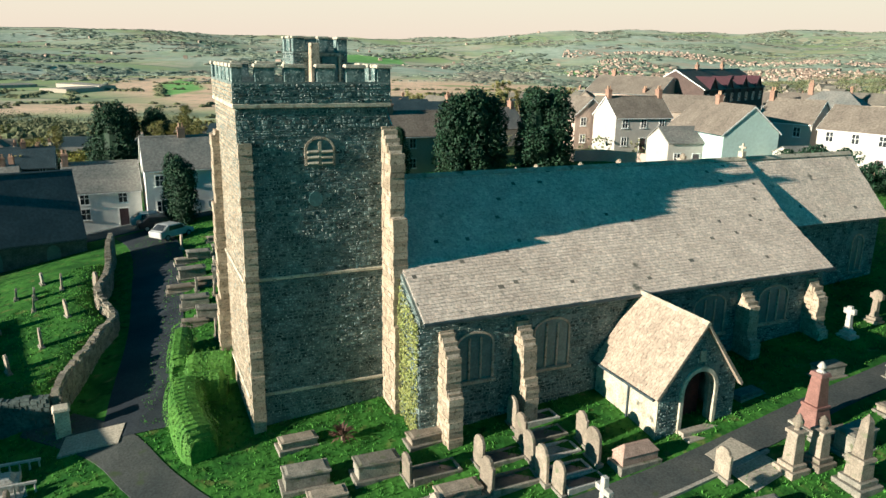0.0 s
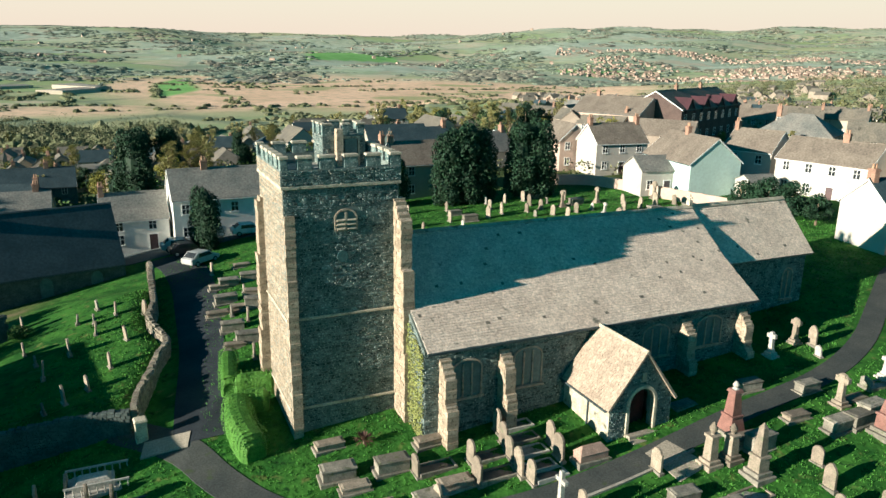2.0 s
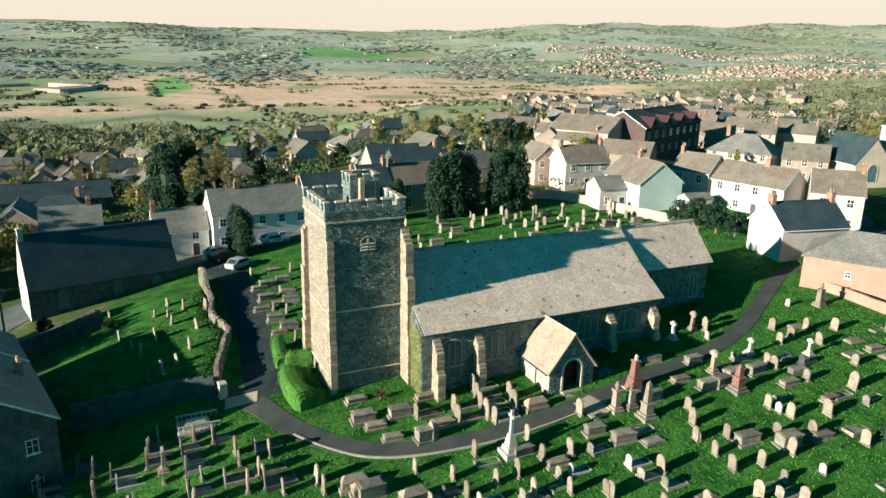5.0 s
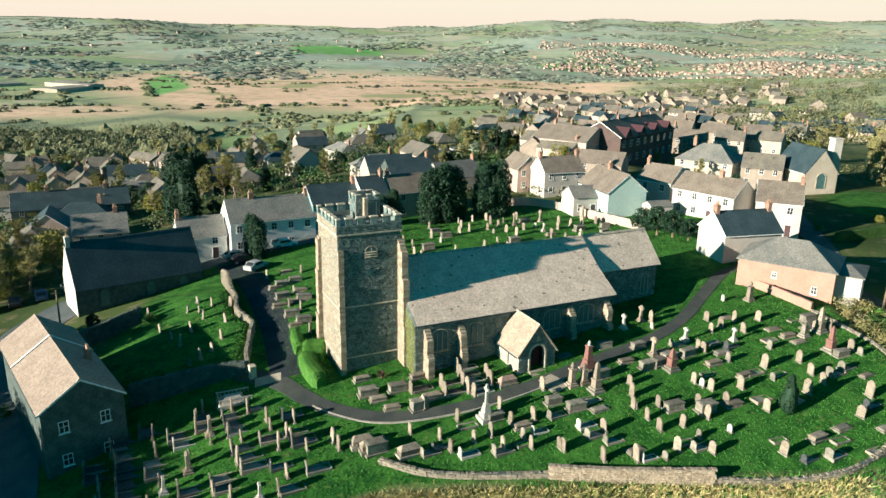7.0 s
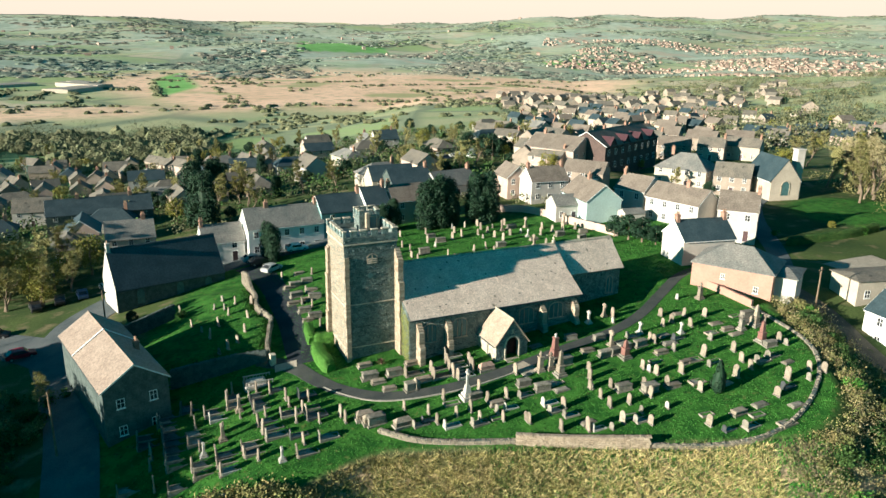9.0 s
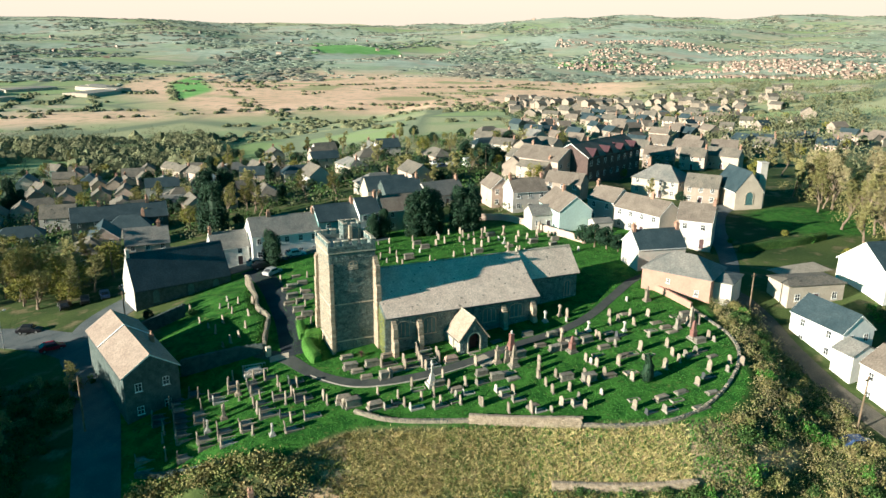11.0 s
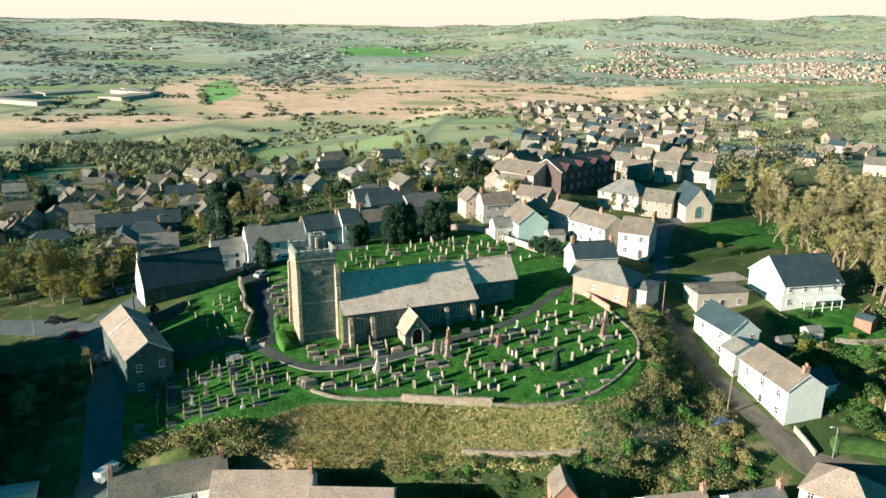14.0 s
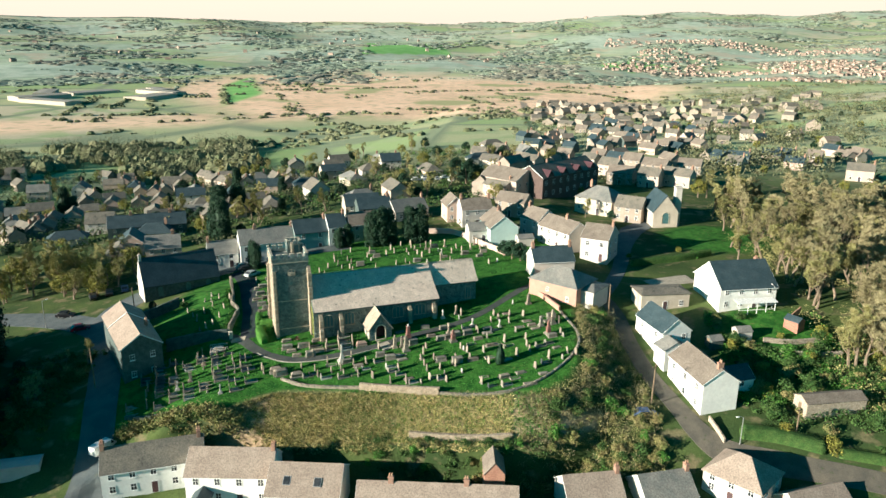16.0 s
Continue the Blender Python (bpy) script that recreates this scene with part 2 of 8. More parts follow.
def land_material():
    """Grass, dry moor grass, pasture and scrub by the land-cover layer of the ground sheet."""
    m = bpy.data.materials.new("land")
    m.use_nodes = True
    t = m.node_tree
    n, l = t.nodes, t.links
    p = n["Principled BSDF"]
    p.inputs["Roughness"].default_value, p.inputs["Specular IOR Level"].default_value = 0.95, 0.1
    geo = n.new("ShaderNodeNewGeometry")

    def noise_at(size, detail=4):
        tex = n.new("ShaderNodeTexNoise")
        tex.inputs["Scale"].default_value, tex.inputs["Detail"].default_value = 1 / size, detail
        l.new(geo.outputs["Position"], tex.inputs["Vector"])
        return tex.outputs["Fac"]

    def two(a, b, fac, lo=0.4, hi=0.6):
        r = n.new("ShaderNodeMapRange")
        r.inputs["From Min"].default_value, r.inputs["From Max"].default_value = lo, hi
        l.new(fac, r.inputs["Value"])
        mix = n.new("ShaderNodeMix")
        mix.data_type = "RGBA"
        for key, c in (("A", a), ("B", b)):
            if isinstance(c, tuple):
                mix.inputs[key].default_value = (*c, 1)
            else:
                l.new(c, mix.inputs[key])
        l.new(r.outputs[0], mix.inputs["Factor"])
        return mix.outputs["Result"]

    cover = n.new("ShaderNodeAttribute")
    cover.attribute_name = "cover"
    split = n.new("ShaderNodeSeparateColor")
    l.new(cover.outputs["Color"], split.inputs[0])
    cell = n.new("ShaderNodeTexVoronoi")
    cell.inputs["Scale"].default_value = 1 / 170
    l.new(geo.outputs["Position"], cell.inputs["Vector"])
    hue = n.new("ShaderNodeSeparateColor")
    l.new(cell.outputs["Color"], hue.inputs[0])
    rough_land = two((0.075, 0.105, 0.035), (0.035, 0.062, 0.022), noise_at(14), 0.4, 0.62)
    rough_land = two(rough_land, (0.15, 0.135, 0.075), noise_at(3.5), 0.54, 0.66)
    # Far fields are paled, so the haze lies in their colours.
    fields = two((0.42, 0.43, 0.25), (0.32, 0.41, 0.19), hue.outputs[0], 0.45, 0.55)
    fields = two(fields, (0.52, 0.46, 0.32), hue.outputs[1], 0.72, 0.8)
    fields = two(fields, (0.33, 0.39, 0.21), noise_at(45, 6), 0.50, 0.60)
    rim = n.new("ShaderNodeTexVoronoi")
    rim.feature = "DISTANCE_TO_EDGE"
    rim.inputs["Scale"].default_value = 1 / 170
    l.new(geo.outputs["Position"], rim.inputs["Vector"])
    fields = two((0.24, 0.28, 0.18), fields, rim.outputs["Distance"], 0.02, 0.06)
    lawn = two((0.018, 0.080, 0.014), (0.050, 0.155, 0.026), noise_at(2.0), 0.36, 0.62)
    lawn = two(lawn, (0.10, 0.14, 0.04), noise_at(0.8), 0.60, 0.70)
    lawn = two(lawn, (0.016, 0.06, 0.014), noise_at(0.55), 0.58, 0.68)
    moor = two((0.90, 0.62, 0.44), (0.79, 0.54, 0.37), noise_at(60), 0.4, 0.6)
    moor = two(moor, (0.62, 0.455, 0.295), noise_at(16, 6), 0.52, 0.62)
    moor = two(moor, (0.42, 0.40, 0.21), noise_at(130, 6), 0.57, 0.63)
    # Hill woods: pale and bluish, with the haze put into the colour.
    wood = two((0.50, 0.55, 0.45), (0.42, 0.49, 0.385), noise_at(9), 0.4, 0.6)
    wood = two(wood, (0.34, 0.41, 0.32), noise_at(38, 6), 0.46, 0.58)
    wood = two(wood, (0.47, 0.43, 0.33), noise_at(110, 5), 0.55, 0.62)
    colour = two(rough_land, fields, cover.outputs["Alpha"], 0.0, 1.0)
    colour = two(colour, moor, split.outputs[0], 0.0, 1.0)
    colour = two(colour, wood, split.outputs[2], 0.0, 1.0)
    colour = two(colour, lawn, split.outputs[1], 0.0, 1.0)
    fresh = n.new("ShaderNodeAttribute")
    fresh.attribute_name = "pasture"
    colour = two(colour, two((0.22, 0.46, 0.13), (0.27, 0.52, 0.17), noise_at(40)), fresh.outputs["Fac"], 0.0, 1.0)
    hsv = n.new("ShaderNodeHueSaturation")
    r = n.new("ShaderNodeMapRange")
    r.inputs["To Min"].default_value, r.inputs["To Max"].default_value = 0.55, 1.45
    grain = noise_at(0.35, 5)
    l.new(grain, r.inputs["Value"]), l.new(r.outputs[0], hsv.inputs["Value"]), l.new(colour, hsv.inputs["Color"])
    l.new(hsv.outputs[0], p.inputs["Base Color"])
    bp = n.new("ShaderNodeBump")
    bp.inputs["Strength"].default_value, bp.inputs["Distance"].default_value = 0.7, 0.12
    l.new(grain, bp.inputs["Height"]), l.new(bp.outputs[0], p.inputs["Normal"])
    return m


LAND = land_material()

# ---- building tools ----
class Form:
    """Gathers boxes, prisms and plates into one mesh."""

    def __init__(self):
        self.v, self.f, self.m = [], [], []

    def add(self, verts, faces, k=0):
        o = len(self.v)
        self.v += [tuple(p) for p in verts]
        self.f += [tuple(o + i for i in f) for f in faces]
        self.m += [k] * len(faces)
        return self

    def box(self, x0, x1, y0, y1, z0, z1, k=0, top=1.0):
        cx, cy = (x0 + x1) / 2, (y0 + y1) / 2
        q = lambda x, c: c + (x - c) * top
        v = [(x0, y0, z0), (x1, y0, z0), (x1, y1, z0), (x0, y1, z0), (q(x0, cx), q(y0, cy), z1), (q(x1, cx), q(y0, cy), z1), (q(x1, cx), q(y1, cy), z1), (q(x0, cx), q(y1, cy), z1)]
        return self.add(v, [(0, 3, 2, 1), (4, 5, 6, 7), (0, 1, 5, 4), (1, 2, 6, 5), (2, 3, 7, 6), (3, 0, 4, 7)], k)

    def prism(self, outline, axis, a, b, k=0):
        """An outline in the two other axes, drawn out along axis from a to b."""
        n = len(outline)
        put = {"x": lambda p, t: (t, p[0], p[1]), "y": lambda p, t: (p[0], t, p[1]), "z": lambda p, t: (p[0], p[1], t)}[axis]
        v = [put(p, a) for p in outline] + [put(p, b) for p in outline]
        f = [(i, (i + 1) % n, n + (i + 1) % n, n + i) for i in range(n)]
        return self.add(v, [tuple(range(n))[::-1], tuple(range(n, 2 * n))] + f, k)

    def tube(self, pts, radii, sides=6, k=0):
        rings = []
        for i, p in enumerate(pts):
            a, b = Vector(pts[max(i - 1, 0)]), Vector(pts[min(i + 1, len(pts) - 1)])
            q = (b - a).to_track_quat("Z", "Y")
            rings += [Vector(p) + q @ Vector((math.cos(j * math.tau / sides) * radii[i], math.sin(j * math.tau / sides) * radii[i], 0)) for j in range(sides)]
        f = [(i * sides + j, i * sides + (j + 1) % sides, (i + 1) * sides + (j + 1) % sides, (i + 1) * sides + j) for i in range(len(pts) - 1) for j in range(sides)]
        f += [tuple(range(sides))[::-1], tuple(range((len(pts) - 1) * sides, len(pts) * sides))]
        return self.add(rings, f, k)

    def lathe(self, profile, sides=12, cx=0, cy=0, k=0):
        n = len(profile)
        v = [(cx + r * math.cos(j * math.tau / sides), cy + r * math.sin(j * math.tau / sides), z) for r, z in profile for j in range(sides)]
        f = [(i * sides + j, i * sides + (j + 1) % sides, (i + 1) * sides + (j + 1) % sides, (i + 1) * sides + j) for i in range(n - 1) for j in range(sides)]
        return self.add(v, f + [tuple(range(sides))[::-1], tuple(range((n - 1) * sides, n * sides))], k)

    def turned(self, m):
        self.v = [tuple(m @ Vector(p)) for p in self.v]
        return self

    def mesh(self, name, *mats, soft=0.0, fix=True):
        me = bpy.data.meshes.new(name)
        me.from_pydata(self.v, [], self.f)
        for mat in mats:
            me.materials.append(mat)
        if len(mats) > 1:
            me.polygons.foreach_set("material_index", self.m)
        if fix or soft:
            bm = bmesh.new()
            bm.from_mesh(me)
            if fix:
                bmesh.ops.recalc_face_normals(bm, faces=bm.faces)
            if soft:
                edges = [e for e in bm.edges if len(e.link_faces) == 2 and e.calc_face_angle(0) > 0.6]
                bmesh.ops.bevel(bm, geom=edges, offset=soft, segments=1, affect="EDGES", clamp_overlap=True)
            bm.to_mesh(me)
            bm.free()
        me.update()
        return me


def thing(name, m, label, category, group="", kind=""):
    ob = new(name)
    ob.empty_display_size = 0.2
    ob.matrix_basis = m
    return tagged(ob, label, category, group, kind)


def part(name, mesh, parent, label="", m=None):
    ob = new(name, mesh)
    ob.parent = parent
    if m is not None:
        ob.matrix_basis = m
    return tagged(ob, label)


def solid(name, mesh, m, label, category, group="", kind=""):
    ob = new(name, mesh)
    ob.matrix_basis = m
    return tagged(ob, label, category, group, kind)


rnd = random.Random(7)
KEPT = {}


def once(key, make):
    if key not in KEPT:
        KEPT[key] = make()
    return KEPT[key]



# ---- the land ----
def ss(a, b, t):
    t = np.clip((np.asarray(t, float) - a) / (b - a), 0.0, 1.0)
    return t * t * (3 - 2 * t)


def ground(x, y):
    """Height of the land: the churchyard hill, its scarp, the village slope, the valley and the hills."""
    x, y = np.asarray(x, float), np.asarray(y, float)
    yy = np.clip(y - 32, -24, 60)
    h = 0.1 + 0.045 * np.clip(x, -60, 90) + np.where(yy < 0, 0.15 * yy, np.where(yy < 22, 0.09 * yy, 1.98 + 0.02 * (yy - 22)))
    h = h - 0.12 * np.clip(-15 - x, 0, 130)
    d = np.hypot(np.maximum(x - 38, 0), np.maximum(26.3 - 6.5 * ss(-2, -16, x) - y, 0)) - 12
    left = ss(-28, -18, x)
    h = h - 0.55 * np.clip(d, 0, 9) * left * (1 - 0.65 * ss(25, 55, y))
    mid = left * ss(55, 45, x)
    h = h - 6.5 * (mid * ss(8, 10.5, d) * ss(20, 10, y) + (1 - mid) * ss(16, -4, y))
    h = h - 0.05 * np.clip(y - 130, 0, 800)
    h = h + 0.11 * np.clip(x - 200, 0, 260) * ss(250, 500, y) * ss(1500, 800, y)
    s = y - np.minimum(8.3 + 0.476 * (x + 13), 6.5)
    pad = ss(0.9, -1.6, s) * ss(-33, -29.5, x) * ss(0, -6, x)
    h = h * (1 - pad) + np.minimum(h, -14.1) * pad
    bank = np.interp(y, (33, 38, 43.8, 48, 56, 62), (-19.6, -20.5, -21.4, -24.6, -27.4, -30.0))
    h = h + 1.1 * ss(0.2, -1.0, x - bank) * ss(32.0, 33.6, y) * ss(61, 55, y) * ss(-44, -32, x)
    r = np.hypot(x, y)
    h = np.maximum(h, -34)
    far = ss(1300, 4700, r)
    crest = np.interp(np.degrees(np.arctan2(x - 35, y + 98)), (-35, -28, -24, -20, -16, -11, -5, 0, 4, 8, 14, 19, 25), (144, 142, 143, 145, 122, 133, 121, 123, 155, 181, 189, 178, 198))
    hills = crest + 3 * far * (1 - far) * (34 * np.sin(x / 620 + 1.0) + 22 * np.sin(x / 260 + y / 500) + 12 * np.sin(y / 330 - x / 410))
    h = h + far * hills + ss(900, 2000, r) * (9 * np.sin(x / 170 + 2) * np.sin(y / 210) + 5 * np.sin(x / 83 - y / 120))
    return h


def gz(x, y):
    return float(ground(x, y))


def edge_out(x, y):
    """Metres outside the churchyard's edge on the hill."""
    return np.hypot(np.maximum(x - 38, 0), np.maximum(26.3 - 6.5 * ss(-2, -16, x) - y, 0)) - 12


def stretch(lo, hi, step, out_lo, out_hi, grow=1.055):
    mid = list(np.arange(lo, hi + step / 2, step))
    a, s = [mid[0]], step
    while a[-1] > out_lo:
        s *= grow
        a.append(a[-1] - s)
    b, s = [mid[-1]], step
    while b[-1] < out_hi:
        s *= grow
        b.append(b[-1] + s)
    return np.array(a[:0:-1] + mid + b[1:])


def lay_ground():
    xs, ys = stretch(-72, 108, 1.0, -4600, 4600), stretch(-24, 112, 1.0, -1500, 4850)
    xs = np.unique(np.r_[xs, np.arange(-520, -280, 12.0), np.arange(-500, 460, 45.0)])
    ys = np.unique(np.r_[ys, np.arange(760, 1440, 14.0), np.arange(1600, 2700, 45.0)])
    gx, gy = np.meshgrid(xs, ys)
    z = ground(gx, gy)
    nx, ny = len(xs), len(ys)
    idx = np.arange(nx * ny).reshape(ny, nx)
    faces = np.stack([idx[:-1, :-1], idx[:-1, 1:], idx[1:, 1:], idx[1:, :-1]], -1).reshape(-1, 4)
    me = bpy.data.meshes.new("ground")
    me.from_pydata(np.stack([gx, gy, z], -1).reshape(-1, 3).tolist(), [], faces.tolist())
    me.materials.append(LAND)
    x, y = gx.ravel(), gy.ravel()
    d = edge_out(x, y)
    r, turn = np.hypot(x - 35, y + 98), np.degrees(np.arctan2(x - 35, y + 98))
    pasture = np.zeros_like(x)
    lawn = ss(0.6, -0.4, d) * ss(-42, -38, x) * ss(98, 92, y) * ss(54, 50, x)
    lawn = np.maximum(lawn, ss(15, 11, np.hypot((x - 92) * 0.9, (y - 96) * 1.0)))
    lawn = np.maximum(lawn, ss(9, 6.5, np.hypot((x - 89) * 0.8, y - 41.5)))
    lawn = np.maximum(lawn, 0.4 * ss(70, 40, np.abs(x + 120 + 0.1 * y)) * ss(300, 340, y) * ss(520, 470, y))
    for corners in (((-318, 790), (-330, 980), (-470, 1330), (-450, 1130)), ((-400, 2080), (-155, 2320), (-220, 2620), (-485, 2610)), ((312, 1630), (448, 1800), (330, 1930), (240, 1760))):
        inside = np.ones_like(x)                  # green pastures in the valley
        for (ax, ay), (bx, by) in zip(corners, corners[1:] + corners[:1]):
            away = ((bx - ax) * (y - ay) - (by - ay) * (x - ax)) / math.hypot(bx - ax, by - ay)
            inside = inside * ss(-6, 6, away)
        pasture = np.maximum(pasture, inside)
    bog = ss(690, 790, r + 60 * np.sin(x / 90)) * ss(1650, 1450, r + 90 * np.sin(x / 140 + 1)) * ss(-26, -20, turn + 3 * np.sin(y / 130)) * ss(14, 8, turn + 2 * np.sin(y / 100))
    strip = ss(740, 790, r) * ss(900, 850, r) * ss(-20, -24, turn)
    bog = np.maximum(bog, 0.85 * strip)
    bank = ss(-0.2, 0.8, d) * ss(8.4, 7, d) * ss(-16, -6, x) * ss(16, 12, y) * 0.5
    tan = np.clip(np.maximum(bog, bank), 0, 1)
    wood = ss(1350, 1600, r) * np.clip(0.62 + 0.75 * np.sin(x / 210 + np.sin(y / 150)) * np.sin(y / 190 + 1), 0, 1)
    # Unseen land behind the view stays dark, to hold down its warm bounce.
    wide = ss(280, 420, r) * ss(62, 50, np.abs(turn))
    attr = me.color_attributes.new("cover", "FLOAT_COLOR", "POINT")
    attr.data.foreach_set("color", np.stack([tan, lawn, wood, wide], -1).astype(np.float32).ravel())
    fresh = me.attributes.new("pasture", "FLOAT", "POINT")
    fresh.data.foreach_set("value", pasture.astype(np.float32))
    me.polygons.foreach_set("use_smooth", [True] * len(me.polygons))
    me.update()
    solid("ground", me, Matrix(), "grassy hill sloping to a wide tan valley with green hills", "ground", kind="structure")


lay_ground()


def curve_points(pts, step=1.0):
    """A smooth line through plan points."""
    out = []
    p = [pts[0], *pts, pts[-1]]
    for i in range(1, len(p) - 2):
        a, b, c, d = (np.array(q, float) for q in p[i - 1 : i + 3])
        n = max(2, int(np.linalg.norm(c - b) / step))
        for t in np.arange(n) / n:
            out.append(0.5 * (2 * b + (c - a) * t + (2 * a - 5 * b + 4 * c - d) * t**2 + (3 * b - a - 3 * c + d) * t**3))
    return np.array(out + [np.array(pts[-1], float)])


def across(line):
    way = np.gradient(line[:, :2], axis=0)
    way /= np.linalg.norm(way, axis=1)[:, None]
    return np.stack([way[:, 1], -way[:, 0]], -1)


def ribbon(name, pts, width, mat, label, category, lift=0.06, step=0.8, cells=6):
    """A road or path: a slab with real edges that follows the land."""
    line = curve_points(pts, step)
    side = across(line)
    w = np.array(width if hasattr(width, "__len__") else [width] * 2, float)
    w = np.interp(np.linspace(0, 1, len(line)), np.linspace(0, 1, len(w)), w)
    offs = np.linspace(-0.5, 0.5, cells + 1)
    f = Form()
    rows = []
    for o in (-0.5, *offs, 0.5):
        p = line + side * (w * o)[:, None]
        rows.append(np.c_[p, ground(p[:, 0], p[:, 1]) + lift])
    rows[0][:, 2] -= 0.35
    rows[-1][:, 2] -= 0.35
    n, k = len(line), len(rows)
    v = np.stack(rows, 1).reshape(-1, 3)
    f.add(v.tolist(), [(i * k + j, i * k + j + 1, (i + 1) * k + j + 1, (i + 1) * k + j) for i in range(n - 1) for j in range(k - 1)])
    return solid(name, f.mesh(name, mat), Matrix(), label, category, kind="structure")


ribbon("path", [(-20.5, 33.2), (-15.8, 30.6), (-12.4, 27.6), (-9.2, 25.4), (-5, 23.9), (-1, 23.9), (4.4, 25.2), (9.3, 27.3), (14.4, 30.1), (19.6, 33.2), (26, 37.0), (31, 41.6), (36, 48.4), (40.4, 54.4), (44, 57.5)], [2.4, 1.9, 1.6, 1.6, 1.6, 1.6, 1.7], PATHTAR, "worn tarmac churchyard path curving through grass", "path", lift=0.04)
ribbon("path", [(-14.6, 31.2), (-16.2, 36.0), (-18.4, 43), (-21.8, 52), (-25.0, 60), (-28.5, 67), (-32, 72)], [3.4, 3.4, 4.0, 4.4], SHADETAR, "shaded tarmac drive beside a stone wall", "drive", lift=0.05)
ribbon("road", [(-27, -16), (-30, -5), (-34, 7), (-38.5, 18), (-43.5, 28), (-48.5, 36.5), (-53, 44), (-54.5, 53), (-52.5, 62), (-47, 70), (-38, 74), (-30, 77.5), (-18, 82), (-6, 87)], [6.5, 6.0, 6.0, 7.5, 8.5, 6.0, 6.0], TARMAC, "grey tarmac village road climbing past a cottage", "road", lift=0.07)
ribbon("road", [(-50, 41), (-58, 46.5), (-68, 50.5), (-82, 53.5), (-100, 55)], [7.0, 6.5], TARMAC, "tarmac side road with a grass verge", "road", lift=0.09)
ribbon("road", [(44, 57.5), (52, 57.5), (57, 52.5), (59.5, 45), (61, 36), (63.2, 27), (65.8, 19.4), (68.6, 12.6), (73, 8.6), (80, 7.2), (88, 5.8), (97, 4.2), (112, 1)], [3.2, 3.2, 3.2, 3.2, 3.4, 4.4, 3.8, 3.6, 3.6], LANE, "narrow muddy lane between white cottages", "lane", lift=0.07)
ribbon("road", [(57, 53.5), (60.5, 62), (63.5, 72), (66, 84), (69, 97), (73, 107), (84, 118)], [3.4, 3.4, 4.0, 7.0, 6.0], TARMAC, "shaded tarmac lane climbing to the small church", "lane", lift=0.08)
ribbon("pavement", [(68.5, 60.5), (73.5, 62.5), (78.5, 64.0)], 5.0, PAVING, "pale paved court beside the large house", "pavement", lift=0.1)
edge = curve_points([(-11.2, 25.9), (-8.5, 24.3), (-5, 23.0), (-1, 23.0), (4.6, 24.3), (9.6, 26.4), (14.8, 29.2)], 0.8)
ribbon("kerb", [tuple(q) for q in edge], 0.16, KERB, "pale stone edging beside the churchyard path", "kerb", lift=0.12, step=1.0, cells=1)

# ---- the church ----
CH = pose(-9.28, 31.72, 0, 0, 0, 24.5)
church = thing("church", CH, "grey rubble stone church with a battlemented west tower", "church")


def chz(u, v):
    p = CH @ Vector((u, v, 0))
    return gz(p.x, p.y)


def stones(face, width, height, skip=(), size=0.27, course=0.16, seed=1, slope=None):
    """Rubble stones, proud of a wall: face maps along, up and out to a place. Returns (along, up, verts, faces) a stone."""
    r = random.Random(seed)
    out = []
    z = 0.0
    while z < height:
        h = course * r.uniform(0.6, 1.35)
        x = -r.uniform(0, size)
        while x < width:
            w = size * r.uniform(0.45, 1.5)
            a, b, lo, hi = max(x, 0.02), min(x + w, width) - 0.03, z + 0.012, min(z + h, height) - 0.018
            x += w
            cx, cz = (a + b) / 2, (lo + hi) / 2
            if b - a < 0.08 or hi - lo < 0.05 or any(p[0] < cx < p[1] and p[2] < cz < p[3] for p in skip):
                continue
            if slope and cz > slope(cx):
                continue
            j = lambda s: r.uniform(-s, s)
            d = r.uniform(0.008, 0.04)
            back = [(a + j(0.03), lo + j(0.02)), (b + j(0.03), lo + j(0.02)), (b + j(0.03), hi + j(0.02)), (a + j(0.03), hi + j(0.02))]
            k = 0.03
            front = [(back[0][0] + k, back[0][1] + k * 0.7), (back[1][0] - k, back[1][1] + k * 0.7), (back[2][0] - k, back[2][1] - k * 0.7), (back[3][0] + k, back[3][1] - k * 0.7)]
            v = [face(p[0], p[1], -0.02) for p in back] + [face(p[0], p[1], d + j(0.012)) for p in front]
            out.append((cx, cz, v, [(4, 5, 6, 7), (0, 1, 5, 4), (1, 2, 6, 5), (2, 3, 7, 6), (3, 0, 4, 7)]))
        z += h
    return out


LATER = []                                        # single stones and slates, laid last


def rubble(owner, face, width, height, pick=0, mat=None, **more):
    rest = Form()
    made = stones(face, width, height, **more)
    for n, (cx, cz, v, f) in enumerate(made):
        if n < pick:
            LATER.append(("stone", owner, v, f, STONE_PIECE))
        else:
            rest.add(v, f)
    tagged(part("stonework", rest.mesh("stonework", mat or STONE, fix=False), owner), kind="stuff")


# tower
U0, U1, V0, V1 = 0.1, 7.05, -0.4, 6.6
f = Form().box(U0, U1, V0, V1, -2.5, 15.0)
tower = part("tower", f.mesh("tower", MORTAR), church, "square rubble stone tower")
BELL = (2.95, 4.55, 12.2, 13.7)
# South face in the shade tone, west face in the sunlit one.
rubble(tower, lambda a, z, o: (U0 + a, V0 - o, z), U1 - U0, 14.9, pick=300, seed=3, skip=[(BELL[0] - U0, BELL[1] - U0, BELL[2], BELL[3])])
rubble(tower, lambda a, z, o: (U0 - o, V1 - a, z - 2.0), V1 - V0, 16.9, seed=4, size=0.32, mat=PALESTONE)
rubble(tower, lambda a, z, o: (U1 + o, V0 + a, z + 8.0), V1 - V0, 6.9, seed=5)
